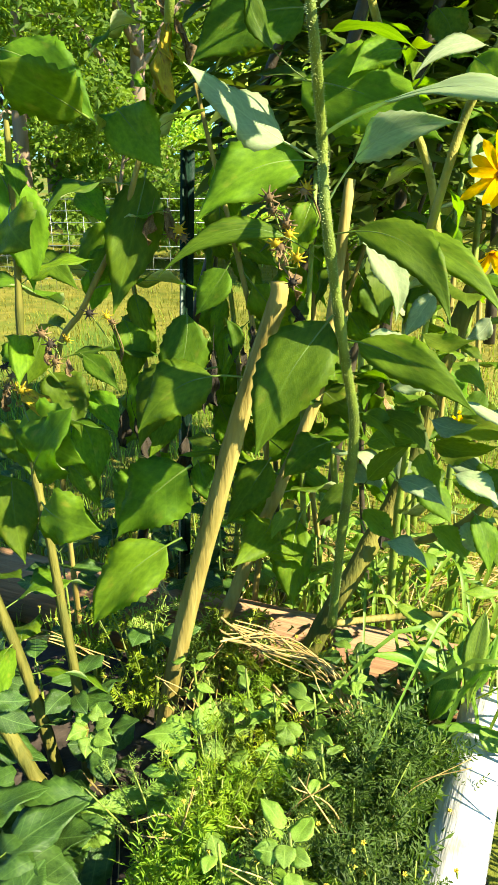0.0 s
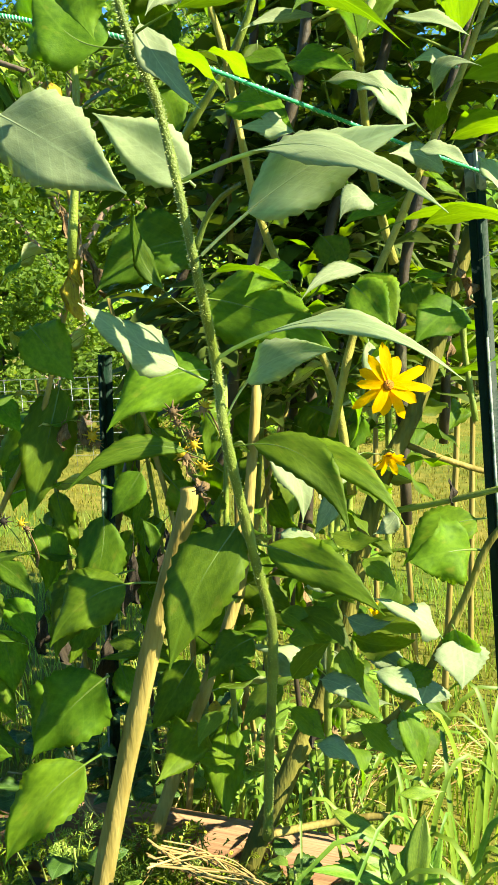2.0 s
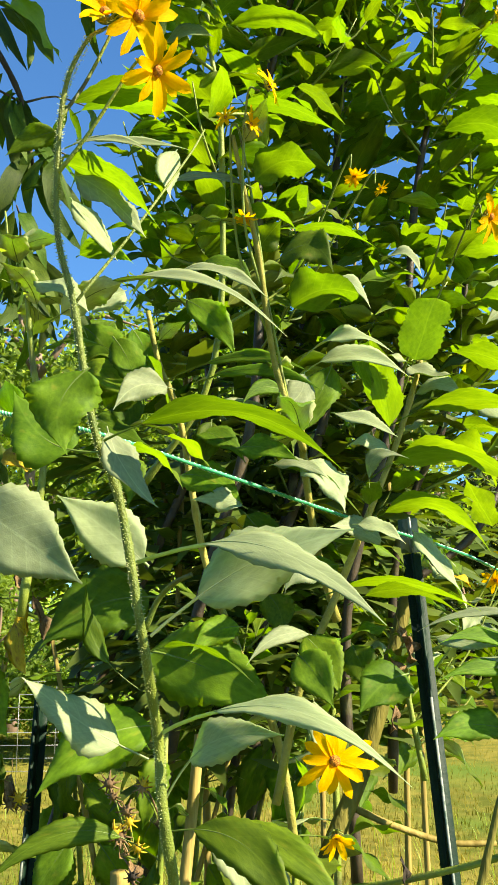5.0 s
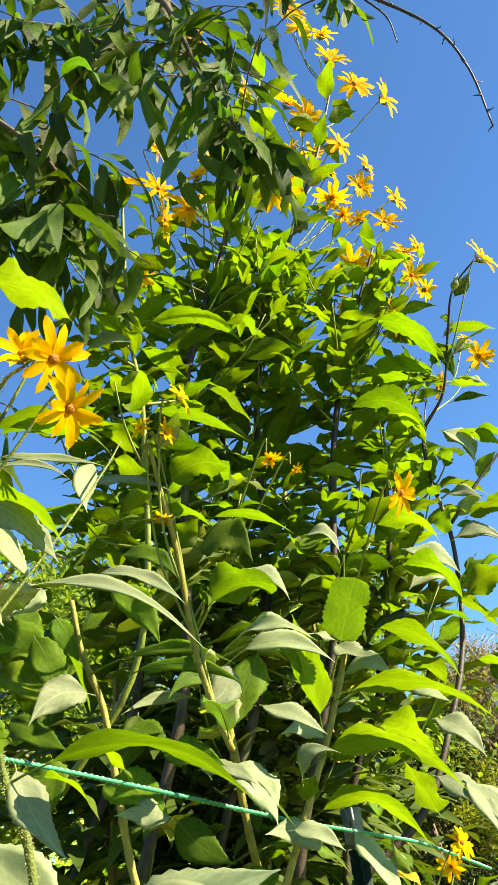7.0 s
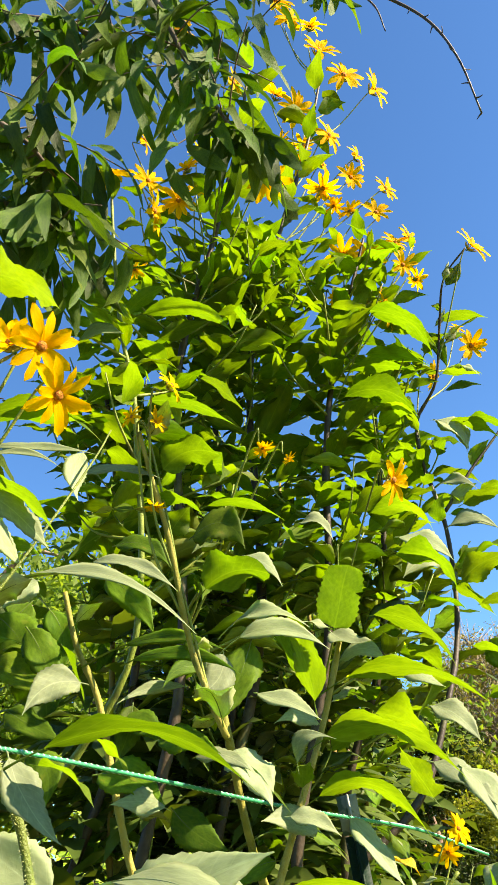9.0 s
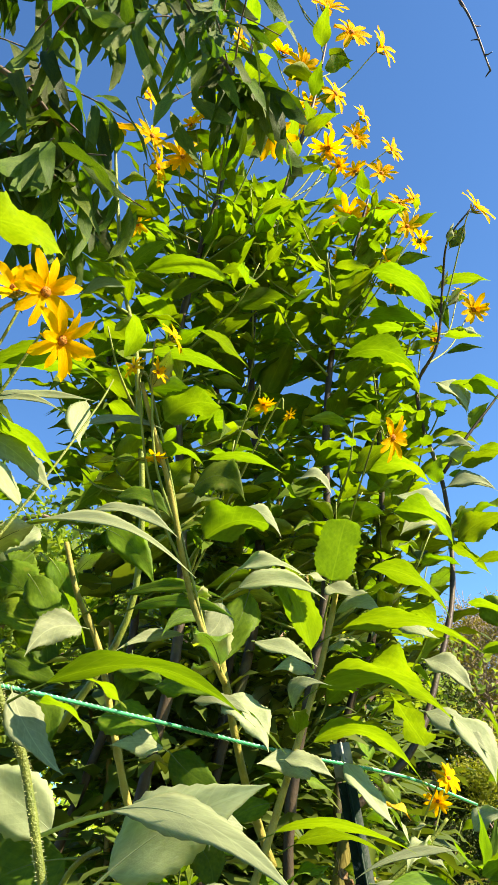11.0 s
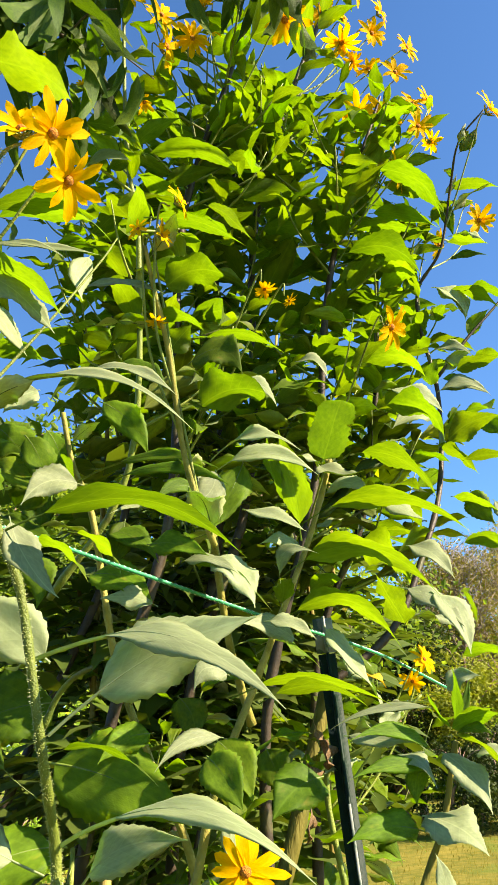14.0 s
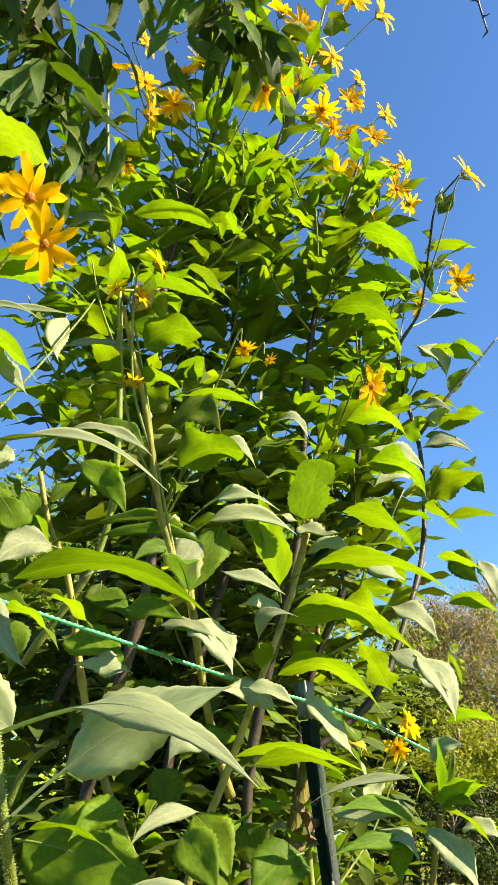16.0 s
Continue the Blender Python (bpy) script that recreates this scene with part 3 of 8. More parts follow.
DISC_DATA = mesh_of("disc", *dome(0.0066, 0.006), [DISC])
SEPALS = []
for i in range(9):
    a = 2 * math.pi * i / 9
    SEPALS.append(tube([(0, 0, -0.012), (0.009 * math.cos(a), 0.009 * math.sin(a), -0.008), (0.017 * math.cos(a), 0.017 * math.sin(a), -0.002)], 0.003, 0.0008, 4, 4))
SEPAL_DATA = mesh_of("calyx", *joined(SEPALS), [STEM_GREEN])


def flower(plant, at, toward, size=0.085, petals=11, seed=0, droop=0.0, closed=0.0):
    """A yellow flower head that faces a direction: a disc with its ray petals and green sepals."""
    rnd = random.Random(seed)
    o = plant.location
    turn = Vector(toward).to_track_quat("Z", "Y").to_matrix().to_4x4()
    k = size / 0.085
    head = part("flower", DISC_DATA, plant, "", Matrix.Translation(Vector(at) - o) @ turn @ Matrix.Diagonal((k, k, k, 1)))
    part("calyx", SEPAL_DATA, head)
    for i in range(petals):
        a = 360 * i / petals + rnd.uniform(-9, 9)
        m = pose(0, 0, 0, 0, 0, a) @ pose(0, 0.006, 0.001, rnd.uniform(-14, 14) - droop + closed, rnd.uniform(-14, 14), rnd.uniform(-6, 6)) @ Matrix.Diagonal((0.0138 * rnd.uniform(0.8, 1.15), 0.040 * rnd.uniform(0.8, 1.15), 0.036, 1))
        part("petal", rnd.choice(PETALS), head, "", m)
    return head


def bloom(plant, at, toward, size, seed, closed=8, drop=0.26):
    """A flower head on a thin stalk that rises out of the plant's main stem."""
    rnd = random.Random(seed)
    at, way = Vector(at), Vector(toward).normalized()
    line = spline(ways[plant.name], 60)
    low = min(line, key=lambda q: abs(q.z - at.z + drop) + 0.3 * (q - at).length)
    neck = at - way * 0.016
    mid = low.lerp(neck, 0.55) + Vector((0, 0, -0.03)) - way * 0.03
    stem(plant, [low, mid, neck - way * 0.02, neck], 0.0026, 0.0013, STEM_GREEN, "flower_stalk", 0.0, 0.0, 5)
    return flower(plant, at, toward, size, rnd.choice((9, 10, 11, 12)), seed, rnd.uniform(-4, 6), closed + rnd.uniform(-10, 14))


# ground
def ground_sheet():
    n = 70
    verts, faces = [], []
    axis = [(-1 if u < 0 else 1) * (abs(u) ** 3.2) * 400 for u in np.linspace(-1, 1, n)]
    for y in axis:
        for x in axis:
            z = 0.05 * noise.noise(Vector((x * 0.25, y * 0.25, 0))) * min(1, (abs(x) + abs(y)) / 8)
            verts.append((x, y + 3, z - 0.02))
    for i in range(n - 1):
        for j in range(n - 1):
            a = i * n + j
            faces.append((a, a + 1, a + n + 1, a + n))
    return tagged(new("ground", mesh_of("ground", verts, faces, [LAWN_MAT])), "sunlit patchy lawn with dry brown grass", "lawn", kind="structure")


ground_sheet()


def soil_sheet():
    verts, faces = [], []
    n = 40
    for i in range(n + 1):
        for j in range(n + 1):
            x, y = -1.8 + 2.18 * i / n, 0.5 + 1.1 * j / n
            verts.append((x, y, 0.015 + 0.03 * noise.noise(Vector((x * 7, y * 7, 1))) + 0.012 * noise.noise(Vector((x * 30, y * 30, 5)))))
    for i in range(n):
        for j in range(n):
            a = i * (n + 1) + j
            faces.append((a, a + n + 1, a + n + 2, a + 1))
    return tagged(new("bed_soil", mesh_of("bed_soil", verts, faces, [SOIL])), "dark garden soil in the raised bed", "soil", kind="structure")


soil_sheet()

bed = thing("raised_bed", (0.38, 1.6, 0), "raised garden bed of brown and whitened timber boards", "garden bed")
part("back_board", mesh_of("back_board", *box(-2.2, 0.0, -0.02, 0.0, 0.04, 0.165), [TIMBER]), bed, "brown weathered timber board", pose(0, -0.062, 0, 0, 0, -8.5))
part("side_board", mesh_of("side_board", *box(0.0, -0.95, -0.02, 0.088, 0.0, 0.125), [WHITEWASH]), bed, "sun-bleached white board", pose(-0.040, -0.070, 0, 0, 0, -8.5))


hero = plant = thing("sunflower_plant", (0.087, 1.460, 0.253), "tall green hairy sunflower stalk with broad leaves and yellow flowers", "plant", "sunflower stalks")
stem(plant, [(0.087, 1.460, 0.253), (0.104, 1.420, 0.449), (0.130, 1.340, 0.675), (0.121, 1.280, 0.804), (0.104, 1.200, 0.994), (0.097, 1.190, 1.097), (0.100, 1.100, 1.206), (0.075, 1.080, 1.367), (0.052, 1.050, 1.446), (0.034, 1.020, 1.585), (0.018, 1.000, 1.676), (0.031, 0.970, 1.812), (0.060, 0.955, 1.872), (0.079, 0.975, 1.908)], 0.0085, 0.0018, STEM_HERO)
stem(plant, [(0.102, 1.100, 1.224), (0.118, 1.090, 1.254), (0.140, 1.070, 1.272), (0.163, 1.050, 1.280)], 0.0035, 0.0028, STEM_HERO, "branch", 0.1, 0.0, 6)
stem(plant, [(0.034, 1.020, 1.585), (0.098, 1.050, 1.692), (0.151, 1.100, 1.811), (0.169, 1.130, 1.871)], 0.0022, 0.0012, STEM_HERO, "branch", 0.1, 0.0, 6)
flower(plant, (0.308, 1.290, 1.050), (0.1, -1, 0.15), 0.095, 12, 5)
flower(plant, (0.306, 1.330, 0.950), (0.2, -0.6, -0.5), 0.055, 9, 6, closed=40)
stem_hairs(plant, [(0.087, 1.460, 0.253), (0.104, 1.420, 0.449), (0.130, 1.340, 0.675), (0.121, 1.280, 0.804), (0.104, 1.200, 0.994), (0.097, 1.190, 1.097), (0.100, 1.100, 1.206), (0.075, 1.080, 1.367), (0.052, 1.050, 1.446), (0.034, 1.020, 1.585), (0.018, 1.000, 1.676), (0.031, 0.970, 1.812), (0.065, 0.950, 1.875)], 0.0085, 0.0035)

dead = plant = thing("dead_sunflower_stalk", (-0.247, 1.360, -0.109), "thick tan sunflower stalk broken off at the top", "plant", "sunflower stalks")
stem(plant, [(-0.247, 1.360, -0.109), (-0.176, 1.360, 0.239), (-0.089, 1.350, 0.556), (-0.035, 1.340, 0.737), (0.012, 1.330, 0.871), (0.017, 1.330, 0.904)], 0.0155, 0.0105, STEM_TAN, knots=0.08, ridge=0.22, sides=18)

plant = thing("sunflower_stalk", (-0.165, 1.550, 0.140), "tan sunflower stalk rising out of straw", "plant", "sunflower stalks")
stem(plant, [(-0.165, 1.550, 0.140), (-0.126, 1.550, 0.240), (-0.066, 1.550, 0.400), (0.010, 1.580, 0.593), (0.042, 1.600, 0.720), (0.077, 1.620, 1.036)], 0.012, 0.008, STEM_TAN, ridge=0.22, sides=16)
fill_leaves(plant, [(-0.165, 1.550, 0.140), (-0.126, 1.550, 0.240), (-0.066, 1.550, 0.400), (0.010, 1.580, 0.593), (0.042, 1.600, 0.720), (0.077, 1.620, 1.036)], 14, 0.2, 0.3, 2, ("arch", "flat", "wavy", "lance"))

plant = thing("sunflower_stalk", (-0.009, 1.500, -0.007), "thick forked tan sunflower stem beside the timber board", "plant", "sunflower stalks")
stem(plant, [(-0.009, 1.500, -0.007), (0.052, 1.500, 0.193), (0.131, 1.520, 0.366), (0.201, 1.600, 0.511), (0.280, 1.620, 0.817), (0.353, 1.660, 0.971), (0.420, 1.700, 1.162), (0.458, 1.720, 1.286)], 0.0165, 0.0105, STEM_OLIVE, knots=0.1, ridge=0.22, sides=18)
stem(plant, [(0.335, 1.660, 0.910), (0.404, 1.660, 0.882), (0.496, 1.700, 0.847), (0.579, 1.720, 0.841)], 0.006, 0.005, STEM_TAN, "branch", 0.1, 0.0, 6)
stem(plant, [(0.318, 1.600, 0.802), (0.393, 1.550, 0.829), (0.497, 1.500, 0.867), (0.557, 1.450, 0.900)], 0.006, 0.005, STEM_GREEN, "branch", 0.1, 0.0, 6)
stem(plant, [(0.088, 1.470, 0.250), (0.179, 1.500, 0.257), (0.301, 1.500, 0.281), (0.383, 1.500, 0.245)], 0.007, 0.006, STEM_TAN, "branch", 0.1, 0.0, 6)
fill_leaves(plant, [(-0.009, 1.500, -0.007), (0.052, 1.500, 0.193), (0.131, 1.520, 0.366), (0.201, 1.600, 0.511), (0.280, 1.620, 0.817), (0.353, 1.660, 0.971), (0.420, 1.700, 1.162), (0.458, 1.720, 1.286)], 20, 0.19, 0.35, 3, ("arch_young", "flat_young", "wavy_young", "arch", "arch_pale"))

dark = plant = thing("sunflower_plant", (0.458, 1.720, 1.286), "dark purple sunflower stem with side branches and small flowers", "plant", "sunflower stalks")
stem(plant, [(0.458, 1.720, 1.286), (0.595, 1.750, 1.386), (0.686, 1.800, 1.544), (0.756, 1.860, 1.714), (0.790, 1.900, 1.946), (0.775, 1.920, 2.138), (0.794, 1.950, 2.266), (0.851, 1.900, 2.346), (0.885, 1.850, 2.494), (0.891, 1.750, 2.549), (0.948, 1.700, 2.600)], 0.0075, 0.0020, STEM_DARK)
stem(plant, [(0.797, 1.900, 1.989), (0.880, 1.900, 2.087), (0.949, 1.900, 2.158), (1.032, 1.900, 2.247)], 0.0045, 0.002, STEM_DARK, "branch", 0.1, 0.0, 6)
stem(plant, [(0.784, 1.950, 2.267), (0.753, 1.950, 2.303), (0.708, 1.920, 2.322)], 0.005, 0.004, STEM_DARK, "branch", 0.1, 0.0, 6)
leaf(plant, (0.784, 1.920, 2.153), (0.863, 1.850, 2.137), 0.043, 38, "wavy_pale", 0.4)
leaf(plant, (0.782, 1.920, 2.184), (0.698, 1.850, 2.310), 0.043, -24, "arch_young", 0.55)
leaf(plant, (0.863, 1.850, 2.394), (0.977, 1.800, 2.463), 0.025, 0, "arch", 0.33)
leaf(plant, (0.855, 1.850, 2.344), (0.930, 1.800, 2.287), 0.021, 38, "arch_pale", 0.4)
leaf(plant, (0.884, 1.750, 2.532), (0.906, 1.720, 2.580), 0.018, 38, "arch_pale", 0.4)
leaf(plant, (0.863, 1.850, 2.394), (0.778, 1.800, 2.448), 0.025, 0, "arch", 0.32)
leaf(plant, (0.895, 1.850, 2.511), (0.856, 1.800, 2.509), 0.018, 0, "arch", 0.28)
fill_leaves(plant, [(0.458, 1.720, 1.286), (0.595, 1.750, 1.386), (0.686, 1.800, 1.544), (0.756, 1.860, 1.714), (0.790, 1.900, 1.946), (0.775, 1.920, 2.138), (0.794, 1.950, 2.266), (0.851, 1.900, 2.346), (0.885, 1.850, 2.494), (0.891, 1.750, 2.549), (0.948, 1.700, 2.600)], 7, 0.12, 0.1, 4, ("arch_pale", "flat_pale", "wavy_pale", "arch_young", "flat_young"))

square = plant = thing("sunflower_plant", (0.215, 1.500, 0.951), "green sunflower stalk ending in a bright square-cut leaf", "plant", "sunflower stalks")
stem(plant, [(0.215, 1.500, 0.951), (0.261, 1.500, 1.134), (0.322, 1.500, 1.268), (0.377, 1.500, 1.391), (0.431, 1.500, 1.512), (0.477, 1.500, 1.645), (0.471, 1.500, 1.651)], 0.0068, 0.004, STEM_PALE)
fill_leaves(plant, [(0.215, 1.500, 0.951), (0.261, 1.500, 1.134), (0.322, 1.500, 1.268), (0.377, 1.500, 1.391), (0.431, 1.500, 1.512), (0.477, 1.500, 1.645), (0.471, 1.500, 1.651)], 5, 0.15, 0.0, 5, ("arch_pale", "flat_pale", "wavy_pale", "arch_young", "flat_young"))

leafy = plant = thing("sunflower_plant", (0.320, 1.550, 1.224), "leafy green sunflower stalk with small yellow flowers", "plant", "sunflower stalks")
stem(plant, [(0.320, 1.550, 1.224), (0.290, 1.500, 1.352), (0.274, 1.420, 1.513), (0.279, 1.350, 1.478), (0.243, 1.300, 1.600), (0.227, 1.240, 1.746), (0.209, 1.200, 1.843), (0.201, 1.180, 1.892)], 0.0068, 0.003, STEM_PALE)
fill_leaves(plant, [(0.320, 1.550, 1.224), (0.290, 1.500, 1.352), (0.274, 1.420, 1.513), (0.279, 1.350, 1.478), (0.243, 1.300, 1.600), (0.227, 1.240, 1.746), (0.209, 1.200, 1.843), (0.201, 1.180, 1.892)], 6, 0.15, 0.05, 6, ("arch", "flat", "wavy", "lance"))

cut = plant = thing("sunflower_plant", (0.240, 1.620, 0.828), "green sunflower stalk with a cut top beside the rope", "plant", "sunflower stalks")
stem(plant, [(0.240, 1.620, 0.828), (0.212, 1.600, 1.033), (0.151, 1.580, 1.176), (0.103, 1.550, 1.315), (0.085, 1.520, 1.427), (0.063, 1.500, 1.575), (0.031, 1.480, 1.666), (0.014, 1.470, 1.757)], 0.0075, 0.0045, STEM_PALE)
fill_leaves(plant, [(0.240, 1.620, 0.828), (0.212, 1.600, 1.033), (0.151, 1.580, 1.176), (0.103, 1.550, 1.315), (0.085, 1.520, 1.427), (0.063, 1.500, 1.575), (0.031, 1.480, 1.666), (0.014, 1.470, 1.757)], 6, 0.16, 0.0, 7, ("arch", "flat", "wavy", "lance"))

plant = thing("sunflower_plant", (-0.125, 1.300, 1.240), "green sunflower stalk with a leafy top beside the tree", "plant", "sunflower stalks")
stem(plant, [(-0.125, 1.300, 1.240), (-0.092, 1.280, 1.462), (-0.104, 1.250, 1.603), (-0.109, 1.220, 1.721), (-0.115, 1.200, 1.687), (-0.125, 1.180, 1.801)], 0.006, 0.0014, STEM_GREEN)
leaf(plant, (-0.093, 1.240, 1.660), (-0.119, 1.150, 1.709), 0.037, -24, "arch", 0.19)
leaf(plant, (-0.085, 1.240, 1.651), (0.041, 1.200, 1.691), 0.051, -20, "wavy", 0.32)
leaf(plant, (-0.106, 1.220, 1.705), (0.010, 1.150, 1.629), 0.056, 55, "broad_pale", 0.4)
leaf(plant, (-0.092, 1.280, 1.462), (-0.121, 1.200, 1.557), 0.085, 70, "bitten", -0.45)
fill_leaves(plant, [(-0.125, 1.300, 1.240), (-0.092, 1.280, 1.462), (-0.104, 1.250, 1.603), (-0.109, 1.220, 1.721), (-0.115, 1.200, 1.687), (-0.125, 1.180, 1.801)], 6, 0.16, 0.4, 8, ("arch", "flat", "wavy", "lance"))

bent = plant = thing("sunflower_plant", (0.193, 1.450, 0.439), "sunflower stalk curving outwards to a tuft of young leaves", "plant", "sunflower stalks")
stem(plant, [(0.193, 1.450, 0.439), (0.267, 1.420, 0.480), (0.325, 1.380, 0.550), (0.373, 1.350, 0.650), (0.411, 1.340, 0.740), (0.440, 1.330, 0.820), (0.481, 1.330, 0.879), (0.526, 1.340, 1.003), (0.565, 1.340, 1.081), (0.583, 1.340, 1.139), (0.595, 1.330, 1.187)], 0.0068, 0.0036, STEM_OLIVE)
leaf(plant, (0.389, 1.350, 0.691), (0.402, 1.300, 0.619), 0.085, 38, "broad_pale", 0.4)
leaf(plant, (0.356, 1.360, 0.620), (0.341, 1.320, 0.583), 0.075, 38, "broad_pale", 0.4)
leaf(plant, (0.321, 1.380, 0.550), (0.322, 1.350, 0.491), 0.06, 38, "bitten_pale", 0.4)
leaf(plant, (0.433, 1.340, 0.809), (0.332, 1.280, 0.809), 0.09, 75, "broad", 0.5)
leaf(plant, (0.381, 1.350, 0.667), (0.282, 1.300, 0.751), 0.051, 38, "arch_pale", 0.4)

shoot = plant = thing("sunflower_plant", (0.468, 1.750, 0.937), "low sunflower side shoot with small drooping flowers", "plant", "sunflower stalks")
stem(plant, [(0.468, 1.750, 0.937), (0.447, 1.750, 1.129), (0.510, 1.720, 1.174), (0.588, 1.720, 1.227), (0.630, 1.720, 1.264)], 0.006, 0.003, STEM_GREEN)
leaf(plant, (0.454, 1.720, 1.325), (0.542, 1.600, 1.237), 0.043, 38, "wavy_pale", 0.4)
leaf(plant, (0.467, 1.720, 1.355), (0.539, 1.620, 1.274), 0.04, -24, "arch", 0.3)
fill_leaves(plant, [(0.468, 1.750, 0.937), (0.447, 1.750, 1.129), (0.510, 1.720, 1.174), (0.588, 1.720, 1.227), (0.630, 1.720, 1.264)], 10, 0.15, 0.1, 10, ("arch_pale", "flat_pale", "wavy_pale", "arch_young", "flat_young"))

tall = plant = thing("sunflower_plant", (-0.111, 1.850, 0.532), "very tall dark-stemmed sunflower crowded with leaves and flowers", "plant", "sunflower stalks")
stem(plant, [(-0.111, 1.850, 0.532), (0.043, 1.820, 1.251), (0.167, 1.800, 1.676), (0.192, 1.780, 2.249), (0.236, 1.750, 2.484), (0.333, 1.720, 2.757), (0.425, 1.700, 3.078), (0.488, 1.700, 3.378)], 0.013, 0.004, STEM_DARK)
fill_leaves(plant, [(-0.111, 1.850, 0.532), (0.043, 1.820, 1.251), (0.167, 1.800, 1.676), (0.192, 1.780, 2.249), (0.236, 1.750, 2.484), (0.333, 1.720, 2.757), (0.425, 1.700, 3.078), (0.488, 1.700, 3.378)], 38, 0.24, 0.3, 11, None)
branches(plant, [(-0.111, 1.850, 0.532), (0.043, 1.820, 1.251), (0.167, 1.800, 1.676), (0.192, 1.780, 2.249), (0.236, 1.750, 2.484), (0.333, 1.720, 2.757), (0.425, 1.700, 3.078), (0.488, 1.700, 3.378)], 26, 0.27, 0.155, 0.28, 0.74, 61, 8)

cluster = plant = thing("sunflower_plant", (0.106, 2.000, 0.541), "tall sunflower with a cluster of flowers against the sky", "plant", "sunflower stalks")
stem(plant, [(0.106, 2.000, 0.541), (0.170, 1.980, 1.251), (0.332, 1.960, 1.755), (0.372, 1.920, 2.372), (0.429, 1.880, 2.627), (0.531, 1.850, 2.912), (0.629, 1.850, 3.170), (0.718, 1.880, 3.499)], 0.013, 0.0035, STEM_DARK)
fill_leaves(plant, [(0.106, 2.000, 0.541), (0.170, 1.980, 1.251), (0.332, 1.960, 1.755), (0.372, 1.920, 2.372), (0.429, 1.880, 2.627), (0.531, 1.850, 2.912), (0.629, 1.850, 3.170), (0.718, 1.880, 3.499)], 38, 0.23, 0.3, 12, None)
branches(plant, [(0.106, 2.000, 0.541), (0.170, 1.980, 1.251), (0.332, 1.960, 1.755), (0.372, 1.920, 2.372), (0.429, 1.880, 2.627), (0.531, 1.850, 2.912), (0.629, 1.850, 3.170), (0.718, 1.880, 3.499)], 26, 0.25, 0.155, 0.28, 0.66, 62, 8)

bright = plant = thing("sunflower_plant", (0.341, 1.900, 0.698), "tall sunflower thick with bright leaves and yellow flowers", "plant", "sunflower stalks")
stem(plant, [(0.341, 1.900, 0.698), (0.344, 1.900, 1.237), (0.479, 1.880, 1.721), (0.539, 1.860, 2.158), (0.605, 1.840, 2.430), (0.677, 1.820, 2.623), (0.727, 1.800, 2.755)], 0.012, 0.0035, STEM_DARK)
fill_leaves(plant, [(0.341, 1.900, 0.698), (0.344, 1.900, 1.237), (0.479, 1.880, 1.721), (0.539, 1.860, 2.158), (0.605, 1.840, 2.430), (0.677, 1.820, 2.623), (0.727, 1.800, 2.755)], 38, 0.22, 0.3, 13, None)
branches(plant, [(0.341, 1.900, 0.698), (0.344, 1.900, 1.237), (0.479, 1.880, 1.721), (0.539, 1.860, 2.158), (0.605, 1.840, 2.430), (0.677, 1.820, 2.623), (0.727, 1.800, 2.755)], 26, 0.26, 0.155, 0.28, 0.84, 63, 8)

slender = plant = thing("sunflower_plant", (-0.058, 1.700, 1.472), "slender sunflower stem with few flowers near the peach branches", "plant", "sunflower stalks")
stem(plant, [(-0.058, 1.700, 1.472), (0.106, 1.620, 1.698), (0.140, 1.520, 2.111), (0.124, 1.480, 2.305), (0.119, 1.450, 2.509), (0.121, 1.430, 2.681)], 0.007, 0.003, STEM_GREEN)
fill_leaves(plant, [(-0.058, 1.700, 1.472), (0.106, 1.620, 1.698), (0.140, 1.520, 2.111), (0.124, 1.480, 2.305), (0.119, 1.450, 2.509), (0.121, 1.430, 2.681)], 26, 0.17, 0.25, 14, None)
branches(plant, [(-0.058, 1.700, 1.472), (0.106, 1.620, 1.698), (0.140, 1.520, 2.111), (0.124, 1.480, 2.305), (0.119, 1.450, 2.509), (0.121, 1.430, 2.681)], 5, 0.22, 0.14, 0.2, 0.6, 64)

plant = thing("sunflower_plant", (-0.048, 2.100, -0.019), "tall leafy sunflower in the middle of the clump", "plant", "sunflower stalks")
stem(plant, [(-0.048, 2.100, -0.019), (0.091, 2.100, 0.986), (0.253, 2.050, 1.653), (0.266, 2.000, 2.130), (0.285, 1.950, 2.436), (0.345, 1.920, 2.669)], 0.012, 0.005, STEM_DARK)
fill_leaves(plant, [(-0.048, 2.100, -0.019), (0.091, 2.100, 0.986), (0.253, 2.050, 1.653), (0.266, 2.000, 2.130), (0.285, 1.950, 2.436), (0.345, 1.920, 2.669)], 38, 0.21, 0.3, 15, None)
branches(plant, [(-0.048, 2.100, -0.019), (0.091, 2.100, 0.986), (0.253, 2.050, 1.653), (0.266, 2.000, 2.130), (0.285, 1.950, 2.436), (0.345, 1.920, 2.669)], 21, 0.32, 0.2, 0.28, 1.0, 65)

